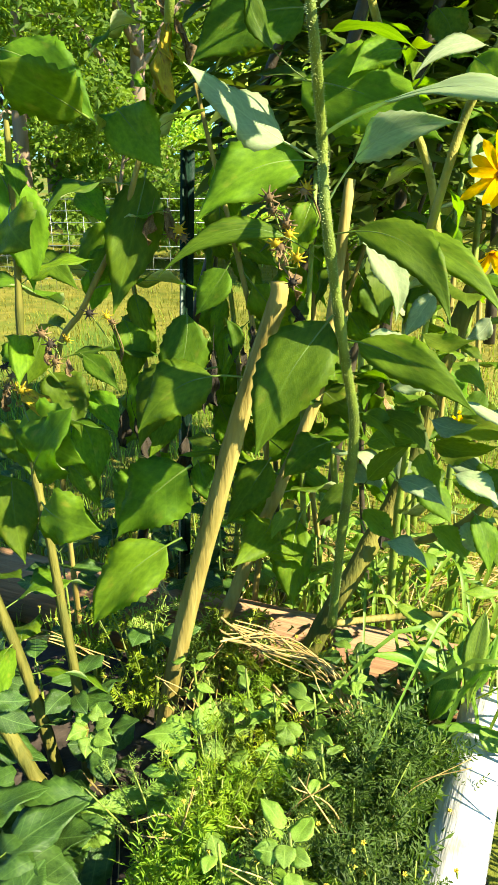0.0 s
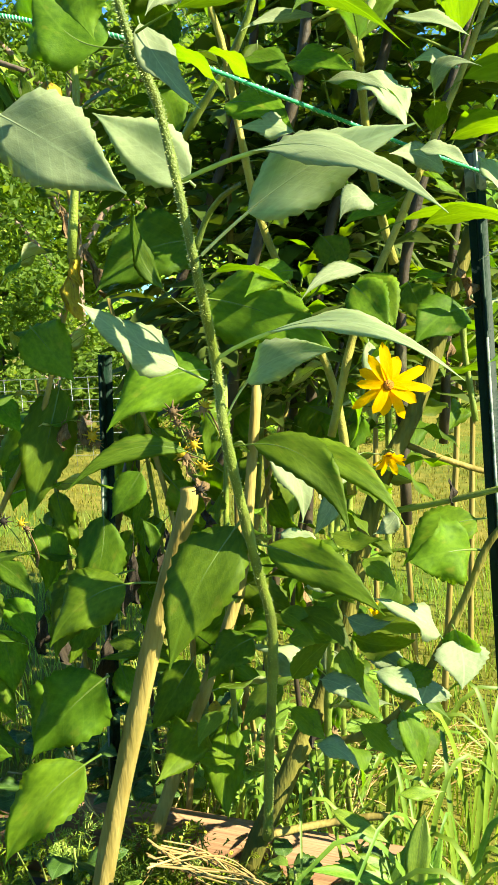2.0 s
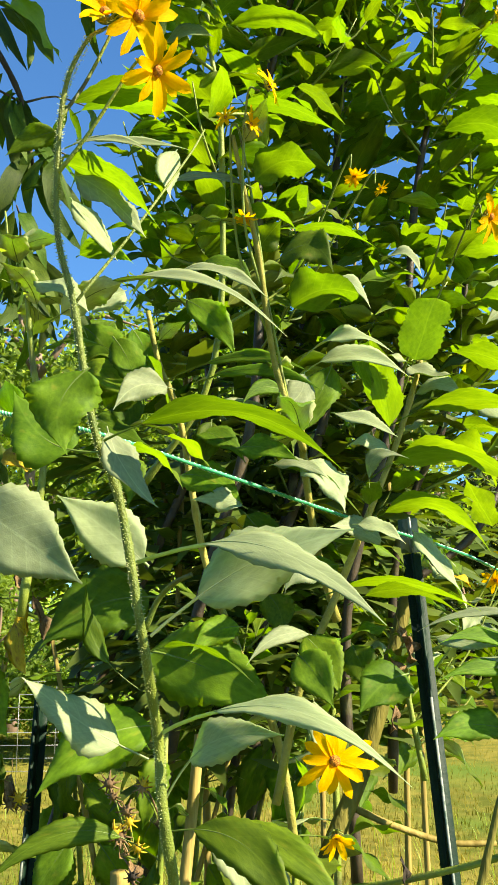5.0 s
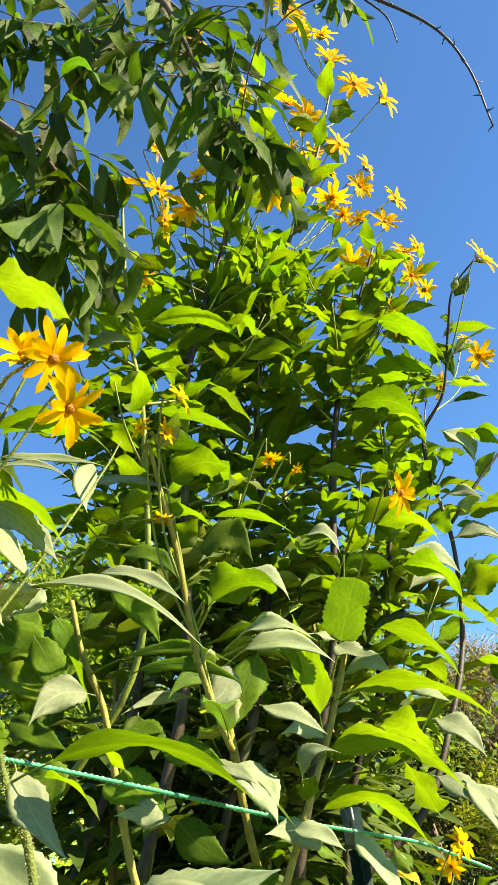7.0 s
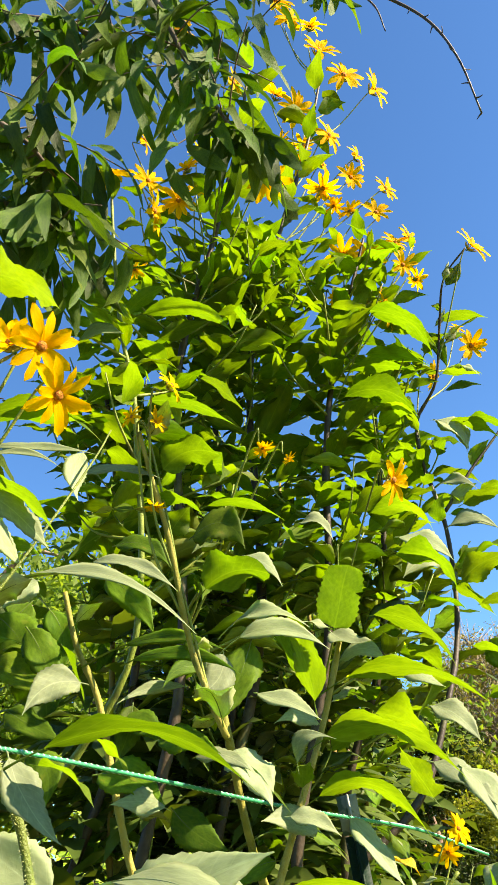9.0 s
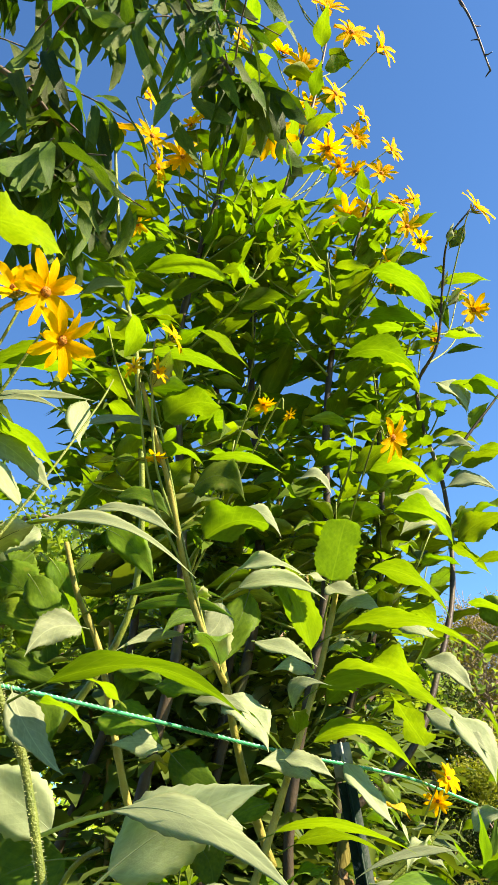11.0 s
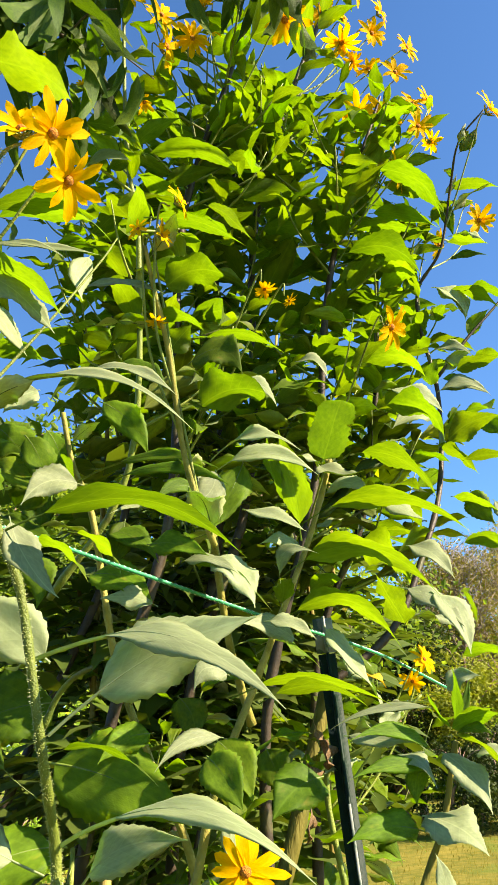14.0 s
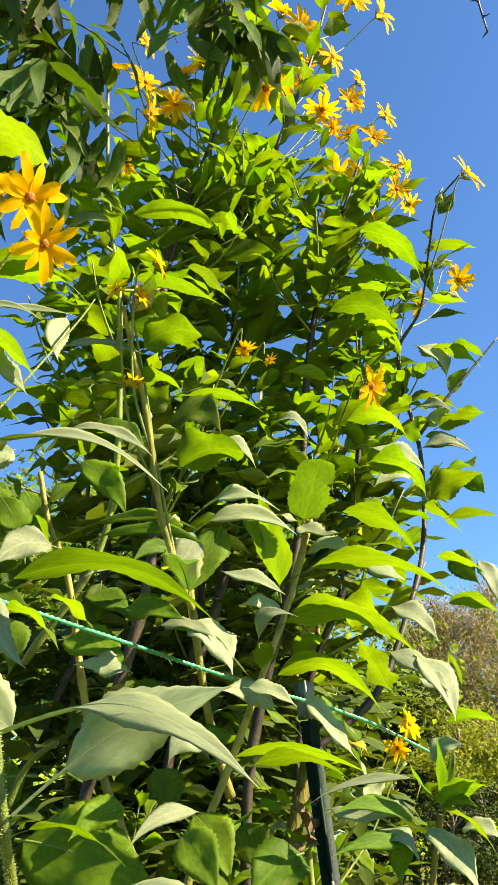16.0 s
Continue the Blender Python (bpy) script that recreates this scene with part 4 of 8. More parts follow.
plant = thing("sunflower_plant", (-0.475, 1.900, 0.138), "tall leafy sunflower at the back of the clump", "plant", "sunflower stalks")
stem(plant, [(-0.475, 1.900, 0.138), (-0.230, 1.950, 1.013), (0.034, 1.950, 1.658), (0.023, 1.900, 1.970), (0.029, 1.850, 2.212), (0.020, 1.800, 2.377)], 0.012, 0.005, STEM_DARK)
fill_leaves(plant, [(-0.475, 1.900, 0.138), (-0.230, 1.950, 1.013), (0.034, 1.950, 1.658), (0.023, 1.900, 1.970), (0.029, 1.850, 2.212), (0.020, 1.800, 2.377)], 36, 0.2, 0.45, 16, None)
branches(plant, [(-0.475, 1.900, 0.138), (-0.230, 1.950, 1.013), (0.034, 1.950, 1.658), (0.023, 1.900, 1.970), (0.029, 1.850, 2.212), (0.020, 1.800, 2.377)], 20, 0.30, 0.2, 0.45, 1.0, 66)

plant = thing("sunflower_plant", (0.438, 2.200, 0.823), "tall leafy sunflower standing behind the steel post", "plant", "sunflower stalks")
stem(plant, [(0.438, 2.200, 0.823), (0.474, 2.150, 1.375), (0.606, 2.100, 1.692), (0.660, 2.050, 1.953), (0.690, 2.000, 2.243), (0.700, 1.950, 2.420)], 0.011, 0.005, STEM_DARK)
fill_leaves(plant, [(0.438, 2.200, 0.823), (0.474, 2.150, 1.375), (0.606, 2.100, 1.692), (0.660, 2.050, 1.953), (0.690, 2.000, 2.243), (0.700, 1.950, 2.420)], 45, 0.18, 0.3, 17, None)
branches(plant, [(0.438, 2.200, 0.823), (0.474, 2.150, 1.375), (0.606, 2.100, 1.692), (0.660, 2.050, 1.953), (0.690, 2.000, 2.243), (0.700, 1.950, 2.420)], 26, 0.3, 0.19, 0.28, 1.0, 67)

plant = thing("sunflower_stalk", (-0.352, 1.200, 0.004), "leaning green sunflower stalk in dark soil", "plant", "sunflower stalks")
stem(plant, [(-0.352, 1.200, 0.004), (-0.376, 1.200, 0.150), (-0.403, 1.200, 0.274), (-0.441, 1.200, 0.422), (-0.461, 1.200, 0.602)], 0.01, 0.007, STEM_OLIVE, ridge=0.12, sides=12)
fill_leaves(plant, [(-0.352, 1.200, 0.004), (-0.376, 1.200, 0.150), (-0.403, 1.200, 0.274), (-0.441, 1.200, 0.422), (-0.461, 1.200, 0.602)], 9, 0.2, 0.45, 18, ("arch", "flat", "wavy", "lance"))

plant = thing("sunflower_stalk", (-0.301, 1.200, 0.018), "green sunflower stalk with dull broad leaves", "plant", "sunflower stalks")
stem(plant, [(-0.301, 1.200, 0.018), (-0.315, 1.220, 0.216), (-0.340, 1.240, 0.379), (-0.354, 1.250, 0.489), (-0.378, 1.270, 0.603), (-0.396, 1.300, 0.774), (-0.384, 1.300, 0.941), (-0.376, 1.300, 1.138)], 0.0085, 0.004, STEM_OLIVE, ridge=0.12, sides=12)
leaf(plant, (-0.193, 1.200, 1.117), (-0.280, 1.100, 1.184), 0.085, 75, "flat", -0.45)
leaf(plant, (-0.354, 1.250, 1.017), (-0.302, 1.200, 0.961), 0.1, 80, "broad", -0.3)
leaf(plant, (-0.381, 1.270, 0.593), (-0.262, 1.200, 0.738), 0.1, 80, "broad", -0.3)
leaf(plant, (-0.376, 1.270, 0.553), (-0.234, 1.200, 0.541), 0.09, 70, "broad", -0.3)
leaf(plant, (-0.403, 1.300, 0.717), (-0.262, 1.220, 0.642), 0.12, 80, "broad", -0.3)
fill_leaves(plant, [(-0.301, 1.200, 0.018), (-0.315, 1.220, 0.216), (-0.340, 1.240, 0.379), (-0.354, 1.250, 0.489), (-0.378, 1.270, 0.603), (-0.396, 1.300, 0.774), (-0.384, 1.300, 0.941), (-0.376, 1.300, 1.138)], 6, 0.18, 0.6, 19, ("arch", "flat", "wavy", "lance"))

plant = thing("sunflower_stalk", (-0.323, 1.100, 0.085), "short green sunflower stalk leaning out of the bed", "plant", "sunflower stalks")
stem(plant, [(-0.323, 1.100, 0.085), (-0.366, 1.100, 0.190), (-0.423, 1.100, 0.289), (-0.484, 1.100, 0.415)], 0.011, 0.009, STEM_OLIVE, ridge=0.12, sides=12)

yellow = plant = thing("sunflower_stalk", (-0.449, 1.500, -0.066), "thin yellowing sunflower stem with dry leaves", "plant", "sunflower stalks")
stem(plant, [(-0.449, 1.500, -0.066), (-0.453, 1.500, 0.655), (-0.378, 1.500, 0.828), (-0.297, 1.500, 0.966), (-0.238, 1.500, 1.134), (-0.193, 1.500, 1.300), (-0.210, 1.500, 1.389)], 0.006, 0.004, STEM_TAN)
leaf(plant, (-0.407, 1.300, 0.726), (-0.312, 1.250, 0.687), 0.035, 30, "yellow", -0.3)
leaf(plant, (-0.005, 1.500, 0.488), (0.007, 1.470, 0.464), 0.025, 70, "yellow", -0.3)
leaf(plant, (-0.197, 1.500, 1.293), (-0.173, 1.450, 1.209), 0.025, -70, "yellow", -0.65)
leaf(plant, (-0.206, 1.450, 1.543), (-0.169, 1.400, 1.473), 0.051, -70, "yellow", -0.65)
leaf(plant, (-0.206, 1.500, 1.248), (-0.172, 1.450, 1.151), 0.034, 70, "yellow", -0.45)
leaf(plant, (0.491, 1.600, 1.295), (0.543, 1.550, 1.270), 0.03, -24, "yellow", -0.65)
fill_leaves(plant, [(-0.449, 1.500, -0.066), (-0.453, 1.500, 0.655), (-0.378, 1.500, 0.828), (-0.297, 1.500, 0.966), (-0.238, 1.500, 1.134), (-0.193, 1.500, 1.300), (-0.210, 1.500, 1.389)], 16, 0.2, 0.2, 21, ("arch", "flat", "wavy", "lance"))

low = plant = thing("sunflower_plant", (0.185, 1.600, 0.175), "low sunflower stalk with many pale sunlit leaves", "plant", "sunflower stalks")
stem(plant, [(0.185, 1.600, 0.175), (0.189, 1.550, 0.404), (0.202, 1.520, 0.586), (0.216, 1.500, 0.754), (0.229, 1.500, 0.901)], 0.008, 0.004, STEM_GREEN)
stem(plant, [(0.192, 1.542, 0.451), (0.231, 1.496, 0.527), (0.283, 1.425, 0.665)], 0.0028, 0.0014, STEM_GREEN, "flower_stalk", 0.0, 0.0, 5)
flower(plant, (0.286, 1.420, 0.671), (0.3, -0.5, 0.6), 0.06, 8, 440, closed=45)
fill_leaves(plant, [(0.185, 1.600, 0.175), (0.189, 1.550, 0.404), (0.202, 1.520, 0.586), (0.216, 1.500, 0.754), (0.229, 1.500, 0.901)], 12, 0.15, 0.1, 22, ("arch_young", "flat_young", "wavy_young", "arch", "arch_pale"))


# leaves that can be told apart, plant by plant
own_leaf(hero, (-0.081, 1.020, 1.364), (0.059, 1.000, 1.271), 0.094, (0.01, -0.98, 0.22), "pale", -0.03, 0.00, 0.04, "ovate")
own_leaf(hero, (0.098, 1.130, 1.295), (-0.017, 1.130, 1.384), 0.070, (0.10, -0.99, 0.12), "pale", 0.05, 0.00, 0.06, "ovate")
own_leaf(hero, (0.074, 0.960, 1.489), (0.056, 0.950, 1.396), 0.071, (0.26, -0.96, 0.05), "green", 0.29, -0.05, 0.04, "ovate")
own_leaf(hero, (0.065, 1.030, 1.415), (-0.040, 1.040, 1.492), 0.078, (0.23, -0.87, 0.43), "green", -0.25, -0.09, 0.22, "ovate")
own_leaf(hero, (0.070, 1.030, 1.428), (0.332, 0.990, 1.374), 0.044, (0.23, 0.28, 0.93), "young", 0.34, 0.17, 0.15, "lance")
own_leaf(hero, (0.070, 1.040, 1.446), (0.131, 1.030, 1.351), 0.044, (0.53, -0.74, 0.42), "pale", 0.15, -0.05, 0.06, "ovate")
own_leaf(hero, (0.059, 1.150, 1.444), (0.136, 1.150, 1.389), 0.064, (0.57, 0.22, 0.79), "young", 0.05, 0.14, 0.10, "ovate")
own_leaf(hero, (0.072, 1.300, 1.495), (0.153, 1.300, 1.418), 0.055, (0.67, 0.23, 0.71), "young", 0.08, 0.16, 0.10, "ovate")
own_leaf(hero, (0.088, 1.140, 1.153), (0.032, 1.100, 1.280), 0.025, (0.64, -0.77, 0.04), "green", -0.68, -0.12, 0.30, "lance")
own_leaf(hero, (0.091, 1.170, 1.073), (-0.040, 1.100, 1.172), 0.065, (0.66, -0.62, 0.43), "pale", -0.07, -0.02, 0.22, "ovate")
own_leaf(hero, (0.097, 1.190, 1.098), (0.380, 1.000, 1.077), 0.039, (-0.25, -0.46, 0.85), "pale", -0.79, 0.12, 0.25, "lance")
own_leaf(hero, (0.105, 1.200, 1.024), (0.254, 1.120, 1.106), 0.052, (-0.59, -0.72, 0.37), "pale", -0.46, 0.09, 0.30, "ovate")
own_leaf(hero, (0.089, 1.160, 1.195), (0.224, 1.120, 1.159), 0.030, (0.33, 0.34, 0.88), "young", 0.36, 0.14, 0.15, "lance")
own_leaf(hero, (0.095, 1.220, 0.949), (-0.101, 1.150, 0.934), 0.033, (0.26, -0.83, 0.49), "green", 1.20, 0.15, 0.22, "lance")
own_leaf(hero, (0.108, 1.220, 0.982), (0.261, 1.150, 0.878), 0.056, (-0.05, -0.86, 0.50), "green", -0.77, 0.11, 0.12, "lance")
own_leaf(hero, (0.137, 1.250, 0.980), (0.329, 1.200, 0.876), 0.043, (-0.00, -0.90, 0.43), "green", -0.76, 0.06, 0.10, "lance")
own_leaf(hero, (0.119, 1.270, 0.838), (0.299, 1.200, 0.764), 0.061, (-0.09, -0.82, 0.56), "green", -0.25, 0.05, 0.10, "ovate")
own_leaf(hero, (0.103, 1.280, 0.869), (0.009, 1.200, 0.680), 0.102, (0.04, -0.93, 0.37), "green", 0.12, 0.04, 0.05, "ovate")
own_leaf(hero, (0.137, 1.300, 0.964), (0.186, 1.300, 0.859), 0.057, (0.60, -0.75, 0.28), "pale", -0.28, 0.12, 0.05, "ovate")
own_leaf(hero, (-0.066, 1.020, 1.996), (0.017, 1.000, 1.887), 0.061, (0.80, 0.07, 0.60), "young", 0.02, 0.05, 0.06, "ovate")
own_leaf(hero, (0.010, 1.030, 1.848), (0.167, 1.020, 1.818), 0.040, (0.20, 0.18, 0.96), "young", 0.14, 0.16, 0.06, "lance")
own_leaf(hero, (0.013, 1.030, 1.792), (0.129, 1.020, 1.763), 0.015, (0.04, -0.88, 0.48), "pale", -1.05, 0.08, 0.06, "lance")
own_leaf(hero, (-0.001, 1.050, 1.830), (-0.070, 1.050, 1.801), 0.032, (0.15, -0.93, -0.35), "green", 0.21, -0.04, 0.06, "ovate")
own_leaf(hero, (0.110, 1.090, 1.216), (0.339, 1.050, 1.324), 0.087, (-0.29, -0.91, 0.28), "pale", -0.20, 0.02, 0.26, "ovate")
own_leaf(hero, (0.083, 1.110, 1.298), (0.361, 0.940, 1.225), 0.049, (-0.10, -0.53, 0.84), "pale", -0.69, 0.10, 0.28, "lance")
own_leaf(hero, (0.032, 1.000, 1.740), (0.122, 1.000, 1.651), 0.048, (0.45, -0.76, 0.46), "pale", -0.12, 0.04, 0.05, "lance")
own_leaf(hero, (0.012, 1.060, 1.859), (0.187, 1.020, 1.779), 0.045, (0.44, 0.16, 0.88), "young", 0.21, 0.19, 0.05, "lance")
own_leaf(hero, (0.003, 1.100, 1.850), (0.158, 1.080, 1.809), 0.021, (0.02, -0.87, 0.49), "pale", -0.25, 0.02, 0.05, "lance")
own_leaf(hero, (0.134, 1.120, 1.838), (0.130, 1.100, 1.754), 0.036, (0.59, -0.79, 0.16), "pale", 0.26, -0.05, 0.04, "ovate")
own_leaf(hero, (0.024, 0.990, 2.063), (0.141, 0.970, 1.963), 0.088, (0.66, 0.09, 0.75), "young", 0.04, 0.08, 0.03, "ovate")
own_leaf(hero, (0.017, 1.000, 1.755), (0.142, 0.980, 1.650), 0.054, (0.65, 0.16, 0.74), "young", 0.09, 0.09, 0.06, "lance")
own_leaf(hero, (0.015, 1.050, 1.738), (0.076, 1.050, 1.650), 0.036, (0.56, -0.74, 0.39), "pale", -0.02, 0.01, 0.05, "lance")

own_leaf(cut, (0.195, 1.350, 1.389), (0.110, 1.350, 1.405), 0.040, (0.10, -0.84, 0.53), "pale", 0.18, 0.05, 0.10, "lance")
own_leaf(cut, (0.120, 1.400, 1.604), (0.313, 1.300, 1.548), 0.027, (-0.32, -0.85, 0.42), "green", -0.94, 0.05, 0.10, "lance")
own_leaf(cut, (-0.057, 1.520, 1.765), (-0.117, 1.500, 1.670), 0.065, (0.28, -0.96, 0.03), "green", 0.12, -0.00, 0.05, "ovate")
own_leaf(cut, (-0.031, 1.520, 1.750), (-0.005, 1.500, 1.620), 0.057, (0.12, -0.98, 0.17), "green", -0.34, 0.02, 0.05, "ovate")
own_leaf(cut, (-0.121, 1.500, 1.718), (-0.048, 1.480, 1.592), 0.064, (0.08, -0.98, 0.20), "green", -0.26, 0.03, 0.05, "ovate")
own_leaf(cut, (-0.057, 1.500, 1.630), (-0.026, 1.480, 1.521), 0.061, (0.13, -0.97, 0.22), "green", -0.32, 0.04, 0.05, "ovate")
own_leaf(cut, (-0.079, 1.450, 1.570), (0.032, 1.400, 1.503), 0.051, (0.03, -0.78, 0.63), "green", 0.08, 0.02, 0.06, "ovate")
own_leaf(cut, (-0.053, 1.500, 1.512), (-0.021, 1.480, 1.415), 0.060, (0.14, -0.96, 0.24), "green", -0.34, 0.06, 0.05, "ovate")
own_leaf(cut, (0.044, 1.460, 1.623), (0.294, 1.350, 1.595), 0.028, (-0.34, -0.87, 0.35), "green", -1.20, 0.04, 0.30, "lance")
own_leaf(cut, (-0.029, 1.250, 1.705), (0.272, 1.100, 1.562), 0.037, (0.03, -0.65, 0.76), "pale", -0.58, 0.11, 0.05, "lance")
own_leaf(cut, (0.100, 1.280, 1.556), (0.026, 1.220, 1.514), 0.052, (0.48, -0.82, 0.33), "pale", 0.39, 0.06, 0.10, "ovate")
own_leaf(cut, (0.075, 1.400, 1.451), (0.187, 1.350, 1.397), 0.066, (-0.06, -0.79, 0.61), "green", -0.22, 0.07, 0.08, "ovate")
own_leaf(cut, (0.221, 1.450, 1.570), (0.112, 1.400, 1.547), 0.022, (0.32, -0.87, 0.36), "pale", 0.60, 0.02, 0.06, "lance")
own_leaf(cut, (-0.014, 1.350, 1.669), (0.047, 1.300, 1.542), 0.054, (-0.00, -0.93, 0.37), "green", -0.14, 0.02, 0.05, "ovate")
own_leaf(cut, (-0.087, 1.400, 1.712), (-0.005, 1.360, 1.588), 0.076, (-0.01, -0.95, 0.30), "green", -0.20, 0.04, 0.05, "ovate")
own_leaf(cut, (0.081, 1.500, 1.549), (0.183, 1.450, 1.476), 0.054, (0.03, -0.80, 0.60), "green", -0.22, 0.08, 0.06, "lance")
own_leaf(cut, (-0.043, 1.250, 1.759), (0.061, 1.200, 1.712), 0.046, (0.47, 0.18, 0.86), "young", 0.16, 0.13, 0.05, "lance")
own_leaf(cut, (0.021, 1.300, 1.723), (-0.028, 1.280, 1.678), 0.047, (0.34, -0.94, 0.05), "pale", 0.15, 0.01, 0.05, "ovate")
own_leaf(cut, (-0.067, 1.400, 1.680), (0.020, 1.360, 1.636), 0.065, (-0.07, -0.80, 0.60), "green", 0.06, -0.04, 0.05, "ovate")
own_leaf(cut, (-0.070, 1.340, 1.615), (0.035, 1.300, 1.547), 0.070, (0.07, -0.81, 0.59), "green", -0.11, 0.07, 0.05, "ovate")
own_leaf(cut, (0.041, 1.350, 1.636), (0.082, 1.330, 1.538), 0.060, (0.92, 0.13, 0.36), "young", 0.03, 0.03, 0.05, "lance")
own_leaf(cut, (0.072, 1.500, 1.789), (0.167, 1.460, 1.661), 0.057, (-0.15, -0.97, 0.19), "green", -0.29, 0.02, 0.05, "ovate")
own_leaf(cut, (0.120, 1.500, 1.566), (0.094, 1.460, 1.466), 0.049, (0.16, -0.93, 0.33), "green", -0.15, 0.00, 0.05, "ovate")
own_leaf(cut, (-0.043, 1.400, 1.564), (0.011, 1.360, 1.637), 0.057, (-0.08, -0.90, -0.43), "green", 0.27, 0.02, 0.05, "ovate")

own_leaf(dead, (-0.036, 1.310, 0.765), (-0.185, 1.250, 0.685), 0.090, (0.09, -0.87, 0.49), "green", 0.32, 0.09, 0.22, "ovate")
own_leaf(dead, (-0.130, 1.330, 0.606), (-0.257, 1.300, 0.476), 0.118, (-0.11, -0.94, 0.33), "green", 0.07, 0.03, 0.05, "ovate")
own_leaf(dead, (-0.145, 1.310, 0.484), (-0.291, 1.250, 0.327), 0.098, (-0.06, -0.91, 0.41), "green", 0.17, 0.08, 0.12, "ovate")
own_leaf(dead, (-0.108, 1.500, 0.903), (-0.164, 1.480, 0.819), 0.060, (0.05, -0.98, 0.20), "green", -0.02, 0.01, 0.08, "ovate")
own_leaf(dead, (-0.120, 1.500, 0.817), (-0.106, 1.480, 0.733), 0.026, (0.20, -0.95, 0.26), "green", -0.78, 0.06, 0.08, "lance")
own_leaf(dead, (-0.047, 1.500, 0.507), (-0.076, 1.480, 0.409), 0.036, (0.28, -0.95, 0.11), "green", 0.19, -0.01, 0.06, "lance")

own_leaf(bent, (0.442, 1.350, 0.853), (0.323, 1.330, 0.787), 0.069, (-0.13, -0.86, 0.49), "green", 0.23, 0.08, 0.10, "ovate")
own_leaf(bent, (0.391, 1.330, 0.703), (0.401, 1.330, 0.601), 0.054, (-0.11, -0.99, -0.01), "green", -0.17, -0.01, 0.08, "ovate")
own_leaf(bent, (0.366, 1.350, 0.624), (0.317, 1.330, 0.582), 0.052, (-0.04, -0.88, 0.47), "green", 0.34, 0.16, 0.05, "ovate")
own_leaf(bent, (0.315, 1.360, 0.557), (0.344, 1.330, 0.462), 0.045, (0.33, -0.87, 0.37), "green", -0.14, 0.06, 0.06, "ovate")
own_leaf(bent, (0.596, 1.330, 1.202), (0.601, 1.320, 1.283), 0.026, (0.97, 0.24, -0.03), "young", -0.02, 0.04, 0.02, "lance")
own_leaf(bent, (0.602, 1.340, 1.203), (0.630, 1.350, 1.273), 0.013, (-0.30, -0.92, 0.25), "green", 0.23, -0.02, 0.02, "lance")
own_leaf(bent, (0.600, 1.330, 1.202), (0.638, 1.280, 1.225), 0.024, (0.53, 0.65, 0.54), "young", 0.15, 0.05, 0.04, "lance")
own_leaf(bent, (0.591, 1.330, 1.202), (0.559, 1.310, 1.253), 0.014, (0.82, 0.13, 0.56), "young", 0.01, -0.05, 0.04, "lance")
own_leaf(bent, (0.598, 1.330, 1.196), (0.633, 1.280, 1.192), 0.019, (-0.54, -0.43, 0.72), "green", -0.34, 0.10, 0.04, "lance")
own_leaf(bent, (0.574, 1.330, 1.174), (0.615, 1.270, 1.101), 0.050, (0.19, -0.70, 0.69), "pale", -0.12, 0.08, 0.04, "ovate")
own_leaf(bent, (0.541, 1.340, 1.098), (0.606, 1.280, 1.055), 0.079, (0.02, -0.57, 0.82), "pale", -0.08, 0.08, 0.04, "ovate")
own_leaf(bent, (0.543, 1.340, 1.079), (0.436, 1.300, 1.074), 0.048, (0.29, -0.83, 0.49), "green", 0.23, 0.05, 0.08, "ovate")
own_leaf(bent, (0.567, 1.340, 1.174), (0.451, 1.300, 1.194), 0.025, (0.36, -0.85, 0.39), "green", 0.77, 0.05, 0.06, "lance")
own_leaf(bent, (0.567, 1.340, 1.149), (0.447, 1.300, 1.147), 0.026, (0.28, -0.85, 0.44), "green", 0.50, 0.04, 0.06, "lance")
own_leaf(bent, (0.554, 1.350, 1.159), (0.537, 1.340, 1.109), 0.030, (-0.27, -0.92, 0.28), "green", 0.26, 0.06, 0.04, "ovate")
own_leaf(bent, (0.575, 1.360, 1.231), (0.431, 1.360, 1.209), 0.015, (-0.08, -0.85, 0.53), "pale", 0.73, 0.05, 0.04, "lance")
own_leaf(bent, (0.544, 1.270, 0.998), (0.539, 1.270, 1.062), 0.032, (0.38, -0.92, 0.03), "pale", 0.16, 0.03, 0.04, "lance")
own_leaf(bent, (0.590, 1.330, 1.201), (0.649, 1.280, 1.218), 0.029, (0.37, 0.66, 0.66), "young", 0.11, 0.07, 0.04, "lance")
own_leaf(bent, (0.595, 1.330, 1.195), (0.645, 1.270, 1.136), 0.027, (0.79, 0.06, 0.61), "young", 0.08, 0.12, 0.04, "lance")
own_leaf(bent, (0.597, 1.360, 1.250), (0.644, 1.340, 1.269), 0.034, (-0.49, -0.76, 0.42), "pale", -0.30, 0.07, 0.06, "lance")
own_leaf(bent, (0.622, 1.340, 1.169), (0.660, 1.300, 1.155), 0.040, (-0.17, -0.46, 0.87), "pale", -0.09, 0.16, 0.05, "ovate")
own_leaf(bent, (0.453, 1.400, 1.201), (0.542, 1.330, 1.187), 0.034, (-0.25, -0.49, 0.84), "pale", 0.04, 0.01, 0.08, "lance")
own_leaf(bent, (0.495, 1.400, 1.162), (0.557, 1.300, 1.132), 0.050, (-0.04, -0.31, 0.95), "pale", -0.24, 0.18, 0.08, "lance")

